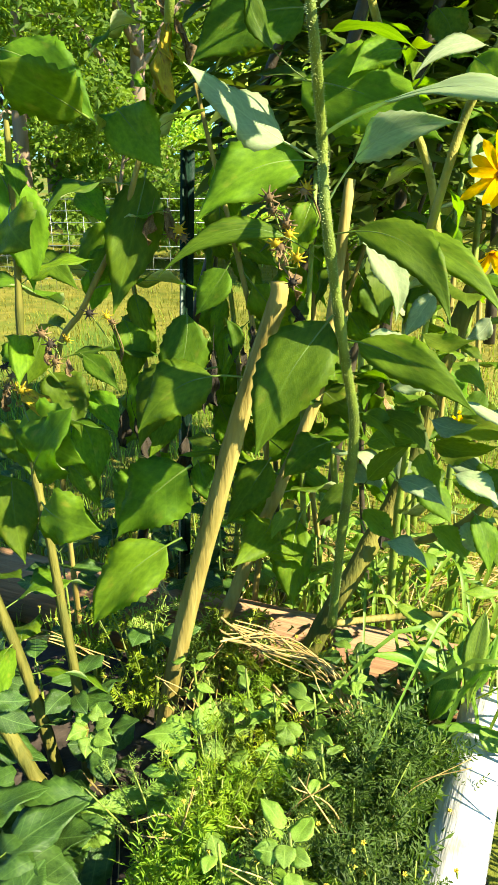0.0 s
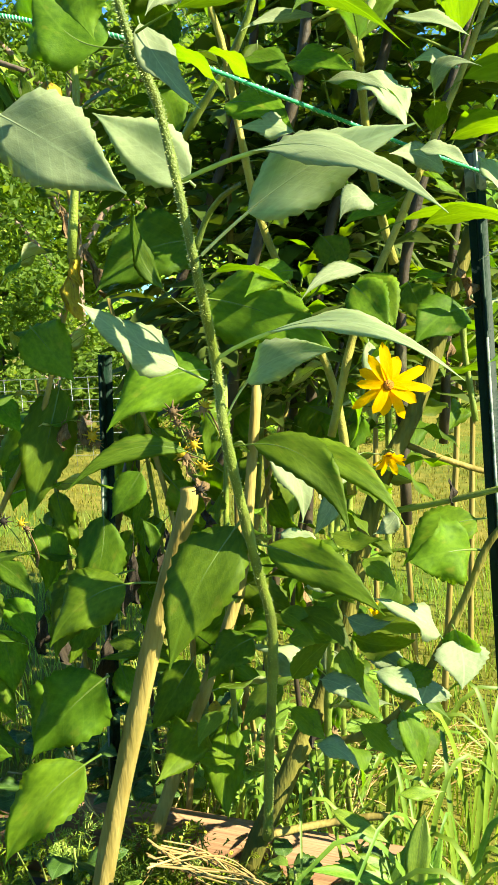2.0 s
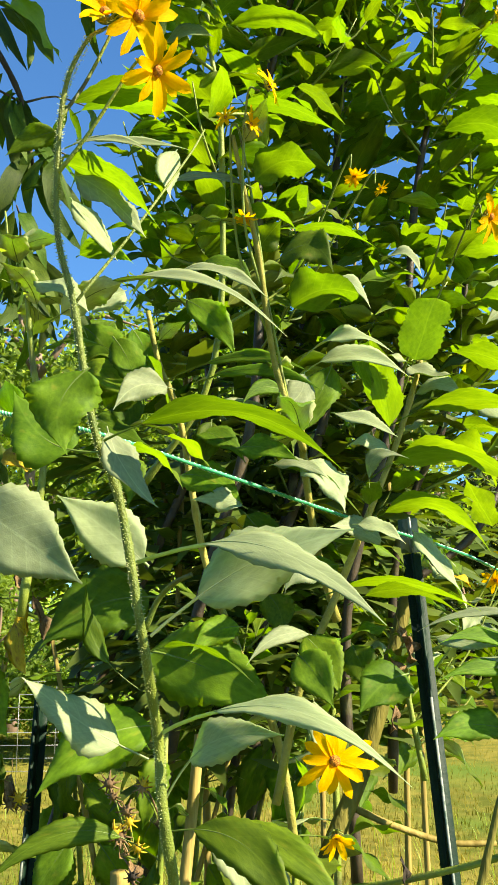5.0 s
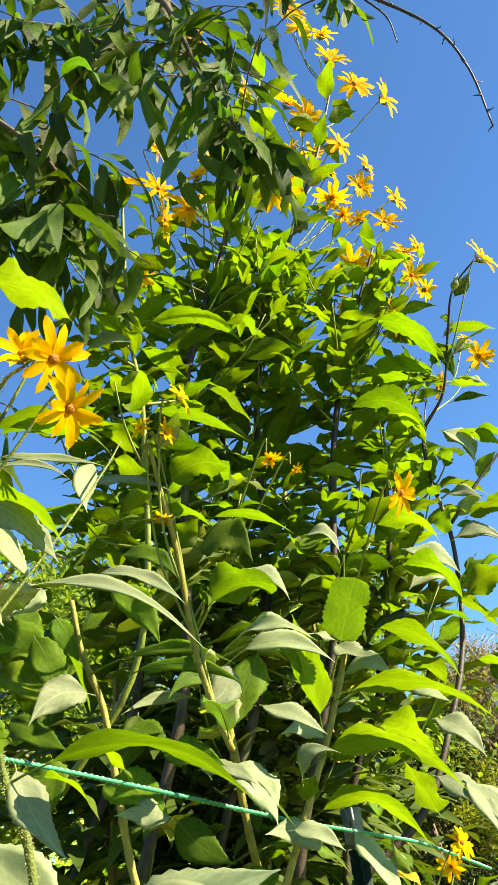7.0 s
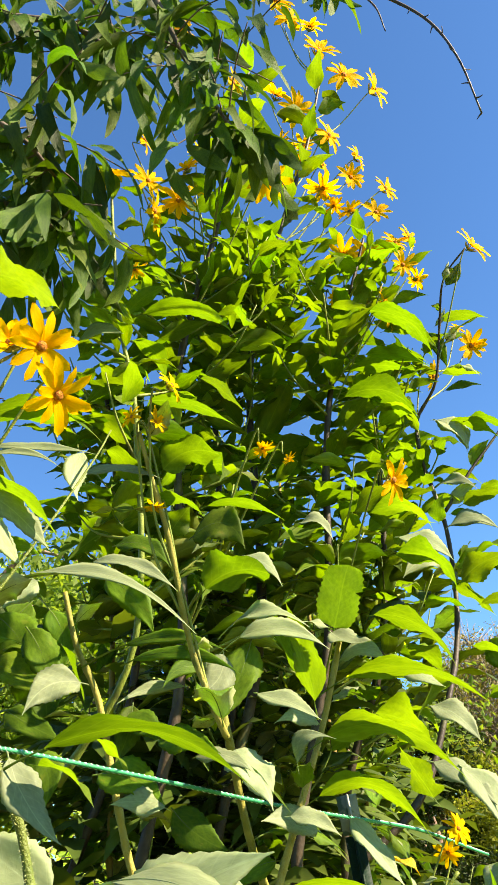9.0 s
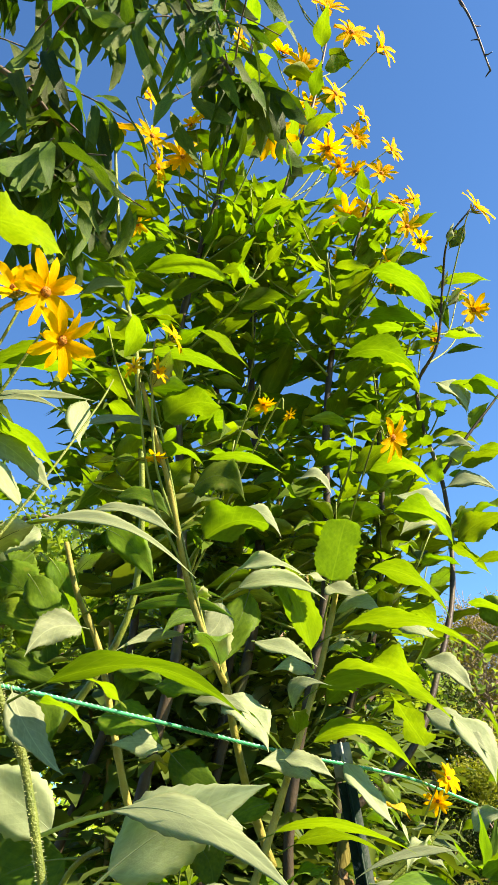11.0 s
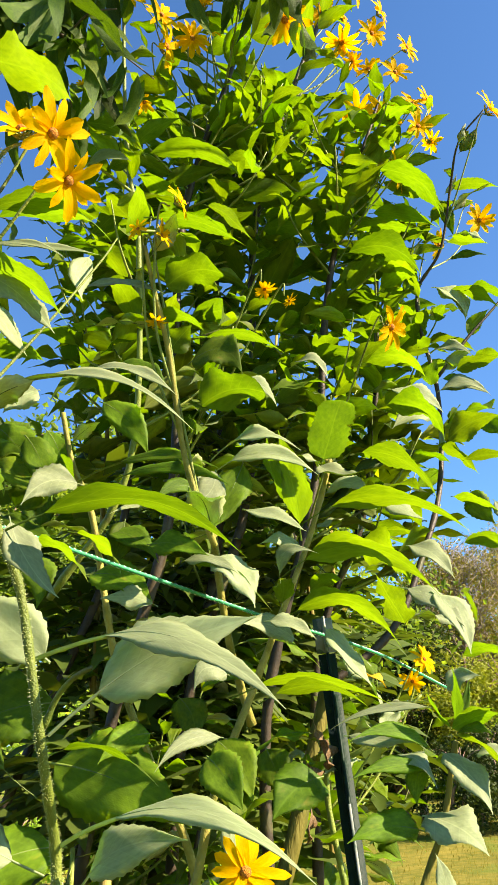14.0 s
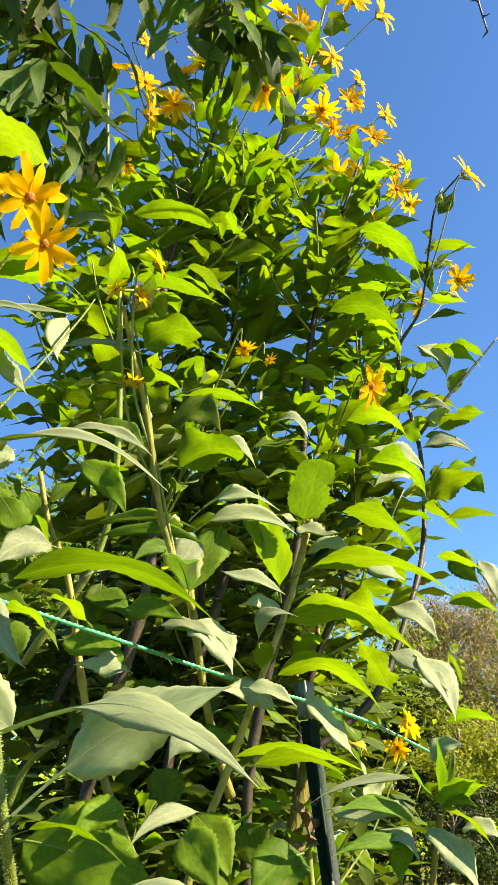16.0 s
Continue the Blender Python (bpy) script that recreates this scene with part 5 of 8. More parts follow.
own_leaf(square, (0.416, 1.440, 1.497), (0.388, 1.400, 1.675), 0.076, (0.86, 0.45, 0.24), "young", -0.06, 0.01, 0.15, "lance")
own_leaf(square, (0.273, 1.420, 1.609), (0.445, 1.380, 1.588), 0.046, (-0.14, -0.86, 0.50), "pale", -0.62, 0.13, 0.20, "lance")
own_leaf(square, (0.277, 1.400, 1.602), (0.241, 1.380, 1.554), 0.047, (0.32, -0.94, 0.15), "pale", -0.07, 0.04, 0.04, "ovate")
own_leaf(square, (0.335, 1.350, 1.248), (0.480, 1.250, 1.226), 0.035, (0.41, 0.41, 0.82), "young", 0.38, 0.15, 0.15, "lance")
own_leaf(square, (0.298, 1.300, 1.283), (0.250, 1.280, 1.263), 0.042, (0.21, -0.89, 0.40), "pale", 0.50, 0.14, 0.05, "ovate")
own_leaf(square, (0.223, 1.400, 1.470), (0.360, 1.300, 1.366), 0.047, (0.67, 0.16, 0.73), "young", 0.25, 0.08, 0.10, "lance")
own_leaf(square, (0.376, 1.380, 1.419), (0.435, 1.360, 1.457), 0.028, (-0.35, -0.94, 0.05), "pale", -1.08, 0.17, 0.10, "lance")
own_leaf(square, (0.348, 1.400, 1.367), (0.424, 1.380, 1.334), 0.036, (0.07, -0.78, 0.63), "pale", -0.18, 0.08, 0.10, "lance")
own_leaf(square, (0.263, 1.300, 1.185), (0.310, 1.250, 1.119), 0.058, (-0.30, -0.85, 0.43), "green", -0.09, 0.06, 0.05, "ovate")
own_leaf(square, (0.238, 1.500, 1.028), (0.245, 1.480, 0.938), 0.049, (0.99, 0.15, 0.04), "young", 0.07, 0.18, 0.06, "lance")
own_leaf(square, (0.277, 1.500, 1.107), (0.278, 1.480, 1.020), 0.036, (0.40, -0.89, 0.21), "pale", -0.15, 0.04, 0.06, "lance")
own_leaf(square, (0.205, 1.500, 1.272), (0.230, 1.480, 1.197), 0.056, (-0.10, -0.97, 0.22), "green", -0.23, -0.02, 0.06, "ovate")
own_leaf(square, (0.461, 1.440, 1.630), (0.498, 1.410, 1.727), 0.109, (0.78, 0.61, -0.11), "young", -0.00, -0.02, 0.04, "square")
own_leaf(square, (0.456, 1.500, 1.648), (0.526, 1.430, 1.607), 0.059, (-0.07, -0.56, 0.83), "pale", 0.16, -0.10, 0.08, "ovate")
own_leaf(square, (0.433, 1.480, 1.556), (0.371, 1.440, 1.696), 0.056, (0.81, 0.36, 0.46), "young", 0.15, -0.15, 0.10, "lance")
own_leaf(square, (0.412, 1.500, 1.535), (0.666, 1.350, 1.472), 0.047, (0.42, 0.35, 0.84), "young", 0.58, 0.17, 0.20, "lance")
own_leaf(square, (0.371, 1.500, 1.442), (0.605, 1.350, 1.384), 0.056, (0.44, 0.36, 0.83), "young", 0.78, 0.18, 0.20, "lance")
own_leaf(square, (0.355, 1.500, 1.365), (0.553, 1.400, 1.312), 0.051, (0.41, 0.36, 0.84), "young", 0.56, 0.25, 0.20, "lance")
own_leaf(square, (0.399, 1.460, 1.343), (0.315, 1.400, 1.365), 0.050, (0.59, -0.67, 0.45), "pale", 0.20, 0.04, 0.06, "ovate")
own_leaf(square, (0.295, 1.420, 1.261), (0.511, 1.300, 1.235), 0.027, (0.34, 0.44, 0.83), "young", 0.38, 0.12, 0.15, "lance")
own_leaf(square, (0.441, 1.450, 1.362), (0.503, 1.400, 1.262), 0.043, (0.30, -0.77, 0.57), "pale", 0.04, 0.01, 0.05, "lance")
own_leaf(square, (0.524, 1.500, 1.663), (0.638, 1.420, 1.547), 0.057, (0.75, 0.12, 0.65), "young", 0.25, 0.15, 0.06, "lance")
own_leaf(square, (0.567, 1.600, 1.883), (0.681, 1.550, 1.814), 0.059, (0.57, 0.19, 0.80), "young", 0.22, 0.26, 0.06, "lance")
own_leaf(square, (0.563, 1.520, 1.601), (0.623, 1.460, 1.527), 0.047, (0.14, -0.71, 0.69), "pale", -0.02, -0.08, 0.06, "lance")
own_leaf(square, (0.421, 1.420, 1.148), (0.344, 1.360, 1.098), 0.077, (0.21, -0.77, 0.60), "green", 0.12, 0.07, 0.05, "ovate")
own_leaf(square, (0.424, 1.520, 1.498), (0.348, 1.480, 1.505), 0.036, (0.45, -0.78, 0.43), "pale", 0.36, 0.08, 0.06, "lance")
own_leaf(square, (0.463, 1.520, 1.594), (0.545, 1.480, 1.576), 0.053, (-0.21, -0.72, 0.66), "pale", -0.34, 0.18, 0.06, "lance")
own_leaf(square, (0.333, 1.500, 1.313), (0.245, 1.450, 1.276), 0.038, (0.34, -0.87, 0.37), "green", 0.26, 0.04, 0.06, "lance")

own_leaf(low, (0.122, 1.400, 0.676), (0.253, 1.350, 0.615), 0.042, (0.17, -0.54, 0.82), "young", -0.60, 0.24, 0.10, "lance")
own_leaf(low, (0.235, 1.400, 0.650), (0.401, 1.350, 0.661), 0.043, (-0.22, -0.56, 0.80), "young", -0.43, 0.15, 0.08, "lance")
own_leaf(low, (0.195, 1.360, 0.819), (0.246, 1.330, 0.819), 0.045, (-0.25, -0.43, 0.87), "young", 0.27, -0.21, 0.06, "ovate")
own_leaf(low, (0.267, 1.400, 0.591), (0.390, 1.350, 0.545), 0.048, (0.10, -0.53, 0.84), "young", -0.06, 0.15, 0.10, "lance")
own_leaf(low, (0.140, 1.420, 0.560), (0.218, 1.400, 0.649), 0.038, (-0.36, -0.93, 0.11), "young", -0.13, 0.03, 0.10, "lance")
own_leaf(low, (0.333, 1.400, 0.502), (0.360, 1.380, 0.451), 0.057, (0.36, -0.79, 0.50), "green", -0.15, 0.15, 0.06, "ovate")
own_leaf(low, (0.226, 1.400, 0.636), (0.267, 1.380, 0.565), 0.053, (0.52, -0.70, 0.50), "young", 0.08, -0.06, 0.08, "ovate")
own_leaf(low, (0.280, 1.420, 0.692), (0.359, 1.380, 0.686), 0.043, (-0.17, -0.47, 0.87), "young", -0.11, 0.14, 0.08, "lance")
own_leaf(low, (0.129, 1.400, 0.801), (0.219, 1.360, 0.755), 0.057, (0.15, -0.59, 0.80), "young", -0.13, 0.12, 0.06, "ovate")
own_leaf(low, (0.241, 1.400, 0.653), (0.344, 1.360, 0.667), 0.052, (-0.32, -0.55, 0.77), "young", 0.17, -0.10, 0.06, "lance")
own_leaf(low, (0.131, 1.440, 0.620), (0.250, 1.400, 0.635), 0.051, (-0.29, -0.57, 0.77), "young", -0.23, 0.13, 0.08, "lance")
own_leaf(low, (0.226, 1.450, 0.564), (0.286, 1.420, 0.501), 0.057, (0.28, -0.74, 0.61), "green", -0.07, 0.06, 0.05, "ovate")
own_leaf(low, (-0.036, 1.500, 0.563), (-0.113, 1.460, 0.438), 0.074, (-0.05, -0.94, 0.33), "green", -0.00, 0.00, 0.05, "ovate")
own_leaf(low, (0.075, 1.500, 0.604), (-0.007, 1.460, 0.538), 0.072, (0.00, -0.86, 0.52), "green", 0.14, 0.07, 0.05, "ovate")
own_leaf(low, (0.259, 1.400, 0.638), (0.348, 1.340, 0.601), 0.043, (0.04, -0.48, 0.87), "pale", -0.04, 0.06, 0.06, "lance")
own_leaf(low, (0.184, 1.420, 0.704), (0.233, 1.400, 0.667), 0.043, (0.29, -0.63, 0.72), "young", -0.10, 0.10, 0.06, "ovate")
own_leaf(low, (0.217, 1.420, 0.715), (0.254, 1.400, 0.702), 0.024, (0.02, -0.52, 0.85), "young", -0.07, 0.09, 0.06, "lance")
own_leaf(low, (0.233, 1.450, 0.878), (0.189, 1.420, 0.807), 0.036, (0.18, -0.94, 0.29), "pale", -0.02, 0.02, 0.06, "ovate")
own_leaf(low, (0.274, 1.420, 0.803), (0.313, 1.400, 0.782), 0.024, (0.12, -0.60, 0.79), "young", -0.04, 0.08, 0.06, "lance")
own_leaf(low, (0.131, 1.480, 0.489), (0.197, 1.450, 0.442), 0.046, (0.29, -0.57, 0.77), "young", -0.00, 0.04, 0.06, "lance")
own_leaf(low, (0.318, 1.400, 0.741), (0.281, 1.380, 0.704), 0.035, (0.06, -0.90, 0.43), "young", -0.21, -0.04, 0.06, "lance")
own_leaf(low, (0.179, 1.440, 0.767), (0.240, 1.420, 0.721), 0.044, (0.31, -0.65, 0.69), "young", -0.06, 0.07, 0.06, "lance")
own_leaf(low, (0.317, 1.420, 0.848), (0.281, 1.400, 0.815), 0.030, (0.10, -0.90, 0.43), "pale", -0.26, -0.05, 0.06, "lance")
own_leaf(low, (0.135, 1.420, 0.943), (0.155, 1.400, 0.837), 0.054, (0.51, -0.82, 0.25), "young", -0.22, 0.08, 0.05, "ovate")
own_leaf(low, (0.141, 1.360, 0.828), (0.214, 1.330, 0.797), 0.038, (0.10, -0.59, 0.80), "pale", -0.12, 0.11, 0.06, "lance")
own_leaf(low, (0.219, 1.340, 0.836), (0.299, 1.300, 0.840), 0.034, (-0.31, -0.53, 0.79), "young", 0.27, -0.10, 0.06, "lance")
own_leaf(low, (0.178, 1.360, 0.744), (0.245, 1.330, 0.748), 0.034, (-0.28, -0.53, 0.80), "pale", -0.18, 0.14, 0.06, "lance")
own_leaf(low, (0.265, 1.350, 0.794), (0.315, 1.320, 0.755), 0.041, (0.22, -0.62, 0.75), "young", -0.07, 0.09, 0.06, "ovate")
own_leaf(low, (0.239, 1.330, 0.713), (0.310, 1.300, 0.720), 0.035, (-0.30, -0.54, 0.79), "pale", 0.25, -0.13, 0.06, "lance")
own_leaf(low, (0.135, 1.380, 0.699), (0.191, 1.360, 0.654), 0.041, (0.34, -0.63, 0.70), "young", -0.12, 0.13, 0.06, "ovate")
own_leaf(low, (0.194, 1.360, 0.598), (0.274, 1.330, 0.572), 0.041, (0.07, -0.55, 0.84), "pale", -0.09, 0.12, 0.06, "lance")
own_leaf(low, (0.278, 1.330, 0.627), (0.348, 1.300, 0.593), 0.041, (0.15, -0.57, 0.81), "pale", -0.15, 0.17, 0.06, "lance")
own_leaf(low, (0.136, 1.420, 0.558), (0.064, 1.400, 0.487), 0.043, (-0.07, -0.94, 0.33), "young", 0.23, 0.05, 0.06, "ovate")
own_leaf(low, (0.250, 1.380, 0.517), (0.315, 1.360, 0.464), 0.039, (0.37, -0.62, 0.69), "young", -0.08, 0.10, 0.06, "lance")
own_leaf(low, (0.179, 1.400, 0.468), (0.255, 1.380, 0.435), 0.037, (0.20, -0.56, 0.80), "pale", -0.19, 0.15, 0.06, "lance")
own_leaf(low, (0.026, 1.450, 0.491), (-0.019, 1.420, 0.435), 0.030, (0.14, -0.92, 0.38), "young", 0.36, 0.04, 0.06, "ovate")

own_leaf(yellow, (0.050, 1.420, 1.265), (-0.127, 1.380, 1.192), 0.111, (0.16, -0.98, 0.14), "green", 0.24, 0.02, 0.08, "ovate")
own_leaf(yellow, (0.001, 1.500, 1.184), (0.231, 1.420, 1.091), 0.129, (-0.21, -0.93, 0.30), "green", -0.13, 0.02, 0.06, "ovate")
own_leaf(yellow, (0.038, 1.500, 1.066), (-0.139, 1.420, 0.976), 0.105, (0.24, -0.91, 0.34), "green", 0.29, 0.05, 0.08, "ovate")
own_leaf(yellow, (-0.108, 1.420, 0.748), (-0.226, 1.350, 0.615), 0.097, (0.10, -0.91, 0.39), "green", 0.36, 0.11, 0.12, "ovate")
own_leaf(yellow, (-0.203, 1.420, 0.548), (-0.280, 1.360, 0.444), 0.116, (0.10, -0.89, 0.44), "green", 0.12, 0.09, 0.06, "ovate")
own_leaf(yellow, (-0.382, 1.300, 1.221), (-0.236, 1.300, 1.118), 0.085, (0.21, -0.93, 0.30), "green", -0.22, 0.04, 0.05, "ovate")
own_leaf(yellow, (-0.400, 1.300, 1.062), (-0.362, 1.300, 0.882), 0.082, (0.47, -0.88, 0.10), "green", -0.16, 0.04, 0.05, "ovate")
own_leaf(yellow, (-0.292, 1.500, 1.152), (-0.197, 1.450, 1.057), 0.093, (0.04, -0.87, 0.50), "green", -0.01, 0.01, 0.05, "ovate")
own_leaf(yellow, (-0.253, 1.520, 1.056), (-0.302, 1.450, 0.820), 0.096, (0.26, -0.94, 0.23), "green", -0.03, 0.02, 0.05, "ovate")
own_leaf(yellow, (-0.186, 1.500, 0.829), (-0.240, 1.450, 0.651), 0.086, (0.16, -0.96, 0.22), "green", -0.28, 0.05, 0.05, "ovate")
own_leaf(yellow, (-0.467, 1.500, 0.926), (-0.366, 1.460, 0.860), 0.044, (0.08, -0.80, 0.60), "green", -0.04, 0.03, 0.10, "ovate")
own_leaf(yellow, (-0.372, 1.450, 0.752), (-0.286, 1.420, 0.694), 0.043, (0.14, -0.78, 0.61), "green", -0.14, 0.06, 0.10, "lance")
own_leaf(yellow, (-0.367, 1.450, 0.685), (-0.297, 1.420, 0.610), 0.053, (0.26, -0.79, 0.56), "green", -0.22, 0.09, 0.08, "ovate")
own_leaf(yellow, (-0.419, 1.420, 0.727), (-0.346, 1.380, 0.620), 0.079, (0.33, -0.79, 0.52), "green", -0.14, 0.08, 0.06, "ovate")
own_leaf(yellow, (-0.389, 1.460, 0.627), (-0.345, 1.420, 0.513), 0.070, (0.36, -0.83, 0.43), "green", -0.17, 0.07, 0.06, "ovate")
own_leaf(yellow, (-0.402, 1.420, 0.552), (-0.332, 1.400, 0.472), 0.044, (0.37, -0.77, 0.52), "green", -0.20, 0.08, 0.06, "ovate")
own_leaf(yellow, (-0.423, 1.400, 0.505), (-0.312, 1.380, 0.444), 0.044, (0.31, -0.59, 0.75), "green", 0.17, -0.09, 0.06, "lance")
own_leaf(yellow, (-0.489, 1.360, 0.648), (-0.414, 1.320, 0.559), 0.073, (0.33, -0.72, 0.61), "green", -0.18, 0.12, 0.06, "ovate")
own_leaf(yellow, (-0.493, 1.380, 0.538), (-0.462, 1.340, 0.378), 0.093, (0.45, -0.84, 0.30), "green", 0.06, -0.00, 0.04, "ovate")
own_leaf(yellow, (-0.440, 1.450, 0.785), (-0.474, 1.420, 0.688), 0.062, (0.29, -0.94, 0.19), "green", -0.04, 0.01, 0.06, "ovate")
own_leaf(yellow, (-0.196, 1.500, 0.589), (-0.109, 1.460, 0.583), 0.028, (-0.13, -0.42, 0.90), "young", -0.06, 0.08, 0.06, "lance")
own_leaf(yellow, (-0.183, 1.520, 0.538), (-0.146, 1.500, 0.451), 0.053, (0.30, -0.90, 0.33), "green", 0.01, 0.02, 0.05, "ovate")
own_leaf(yellow, (-0.381, 1.500, 1.021), (-0.314, 1.480, 0.967), 0.051, (0.13, -0.86, 0.48), "green", -0.19, 0.06, 0.08, "ovate")
own_leaf(yellow, (-0.318, 1.520, 0.935), (-0.365, 1.500, 0.849), 0.047, (0.18, -0.98, 0.13), "green", 0.10, 0.00, 0.08, "lance")
own_leaf(yellow, (-0.244, 1.550, 0.653), (-0.275, 1.500, 0.538), 0.060, (0.18, -0.92, 0.35), "green", -0.16, 0.01, 0.06, "ovate")
own_leaf(yellow, (-0.330, 1.550, 0.800), (-0.308, 1.500, 0.674), 0.066, (0.29, -0.87, 0.40), "green", -0.27, 0.09, 0.06, "ovate")

own_leaf(dark, (0.890, 1.900, 2.529), (1.009, 1.850, 2.487), 0.039, (0.40, 0.20, 0.89), "young", 0.12, 0.10, 0.08, "lance")
own_leaf(dark, (0.925, 1.860, 2.609), (0.980, 1.840, 2.676), 0.037, (-0.18, -0.97, -0.14), "green", 0.14, 0.01, 0.06, "lance")
own_leaf(dark, (0.882, 1.900, 2.512), (0.917, 1.880, 2.560), 0.016, (-0.04, -0.93, -0.36), "pale", 0.41, 0.04, 0.06, "lance")
own_leaf(dark, (0.867, 1.920, 2.374), (0.965, 1.880, 2.340), 0.033, (0.40, 0.22, 0.89), "young", 0.11, 0.11, 0.08, "lance")
own_leaf(dark, (0.877, 1.920, 2.380), (0.792, 1.900, 2.361), 0.035, (-0.21, -0.04, 0.98), "young", -0.02, 0.13, 0.08, "lance")
own_leaf(dark, (0.866, 1.920, 2.323), (0.960, 1.880, 2.306), 0.023, (-0.39, -0.92, 0.03), "green", -0.50, -0.01, 0.08, "lance")
own_leaf(dark, (0.866, 1.920, 2.516), (0.888, 1.900, 2.379), 0.039, (-0.48, -0.87, 0.05), "green", -0.22, -0.02, 0.05, "ovate")
own_leaf(dark, (0.827, 1.920, 2.248), (0.883, 1.880, 2.131), 0.059, (0.25, -0.88, 0.42), "pale", -0.24, 0.07, 0.06, "lance")
own_leaf(dark, (0.854, 1.920, 2.235), (0.958, 1.860, 2.139), 0.043, (0.70, 0.09, 0.70), "young", 0.09, 0.16, 0.06, "lance")
own_leaf(dark, (0.888, 1.920, 2.099), (0.945, 1.900, 2.164), 0.038, (0.01, 0.96, 0.29), "young", 0.22, 0.02, 0.08, "ovate")
own_leaf(dark, (0.779, 1.920, 2.115), (0.798, 1.900, 2.189), 0.039, (0.71, 0.71, 0.01), "young", 0.13, -0.07, 0.06, "lance")
own_leaf(dark, (0.776, 1.920, 2.053), (0.874, 1.860, 2.017), 0.041, (-0.23, -0.75, 0.63), "pale", -0.59, 0.15, 0.06, "lance")
own_leaf(dark, (0.830, 1.900, 1.998), (0.933, 1.840, 2.003), 0.053, (0.22, 0.46, 0.86), "young", 0.05, 0.07, 0.10, "lance")
own_leaf(dark, (0.786, 1.900, 1.950), (0.890, 1.850, 1.917), 0.033, (-0.19, -0.79, 0.58), "pale", -0.47, 0.07, 0.06, "lance")
own_leaf(dark, (0.772, 1.880, 1.953), (0.792, 1.860, 2.016), 0.044, (0.64, 0.77, 0.04), "young", 0.19, -0.10, 0.06, "ovate")
own_leaf(dark, (0.803, 1.900, 1.981), (0.851, 1.880, 1.953), 0.020, (-0.44, -0.89, -0.12), "green", -0.64, -0.04, 0.06, "lance")
own_leaf(dark, (0.765, 1.800, 1.783), (0.874, 1.740, 1.817), 0.065, (0.10, 0.62, 0.78), "young", 0.13, 0.13, 0.06, "ovate")
own_leaf(dark, (0.847, 1.800, 1.835), (0.883, 1.780, 1.785), 0.046, (-0.48, -0.88, 0.01), "green", -0.15, -0.01, 0.06, "ovate")
own_leaf(dark, (0.670, 1.550, 1.313), (0.746, 1.500, 1.303), 0.034, (0.39, 0.44, 0.81), "young", 0.17, 0.12, 0.05, "lance")
own_leaf(dark, (0.703, 1.600, 1.433), (0.713, 1.580, 1.363), 0.024, (0.99, 0.05, 0.13), "young", 0.05, 0.10, 0.05, "lance")
own_leaf(dark, (0.740, 1.700, 1.537), (0.827, 1.650, 1.502), 0.045, (0.50, 0.30, 0.82), "young", 0.16, 0.16, 0.05, "lance")
own_leaf(dark, (0.815, 1.700, 1.623), (0.831, 1.660, 1.518), 0.044, (0.24, -0.89, 0.38), "pale", -0.18, 0.04, 0.05, "lance")
own_leaf(dark, (0.779, 1.720, 1.651), (0.813, 1.700, 1.573), 0.053, (-0.40, -0.92, 0.06), "green", 0.14, 0.03, 0.05, "ovate")
own_leaf(dark, (0.781, 1.750, 1.724), (0.880, 1.700, 1.705), 0.032, (0.35, 0.36, 0.87), "young", 0.13, 0.09, 0.05, "lance")
own_leaf(dark, (0.738, 1.720, 1.639), (0.820, 1.680, 1.589), 0.034, (0.58, 0.22, 0.78), "young", 0.15, 0.07, 0.05, "lance")
own_leaf(dark, (0.699, 1.740, 1.578), (0.602, 1.720, 1.501), 0.061, (-0.63, 0.27, 0.72), "young", -0.09, 0.10, 0.05, "ovate")
own_leaf(dark, (0.625, 1.500, 1.416), (0.663, 1.450, 1.308), 0.057, (0.27, -0.83, 0.48), "pale", -0.23, 0.06, 0.05, "lance")
own_leaf(dark, (0.581, 1.520, 1.428), (0.665, 1.460, 1.347), 0.054, (0.12, -0.73, 0.67), "pale", -0.20, 0.07, 0.08, "lance")
own_leaf(dark, (0.592, 1.580, 1.372), (0.545, 1.550, 1.458), 0.092, (0.78, 0.32, 0.54), "young", 0.01, 0.01, 0.05, "ovate")
own_leaf(dark, (0.516, 1.600, 1.519), (0.605, 1.580, 1.456), 0.103, (0.60, 0.23, 0.77), "young", 0.04, 0.13, 0.05, "ovate")
own_leaf(dark, (0.606, 1.650, 1.813), (0.711, 1.600, 1.711), 0.078, (0.72, 0.14, 0.68), "young", 0.17, 0.22, 0.06, "lance")
own_leaf(dark, (0.626, 1.660, 1.855), (0.721, 1.620, 1.781), 0.062, (0.09, -0.82, 0.56), "pale", -0.26, 0.06, 0.06, "lance")
own_leaf(dark, (0.781, 1.870, 1.935), (0.897, 1.850, 1.911), 0.047, (-0.05, -0.88, 0.47), "pale", -0.59, 0.12, 0.08, "lance")
own_leaf(dark, (0.819, 1.920, 2.247), (0.883, 1.900, 2.136), 0.070, (0.29, -0.90, 0.33), "pale", -0.41, 0.12, 0.06, "lance")
own_leaf(dark, (0.898, 1.850, 1.879), (0.777, 1.800, 1.816), 0.108, (-0.34, -0.30, 0.89), "young", 0.02, 0.12, 0.06, "round")
own_leaf(dark, (0.827, 1.860, 1.896), (0.744, 1.820, 1.753), 0.070, (0.86, -0.29, -0.42), "young", 0.03, -0.07, 0.08, "lance")
own_leaf(dark, (0.864, 1.860, 2.354), (0.941, 1.820, 2.302), 0.030, (0.60, 0.13, 0.79), "young", 0.08, 0.02, 0.08, "lance")
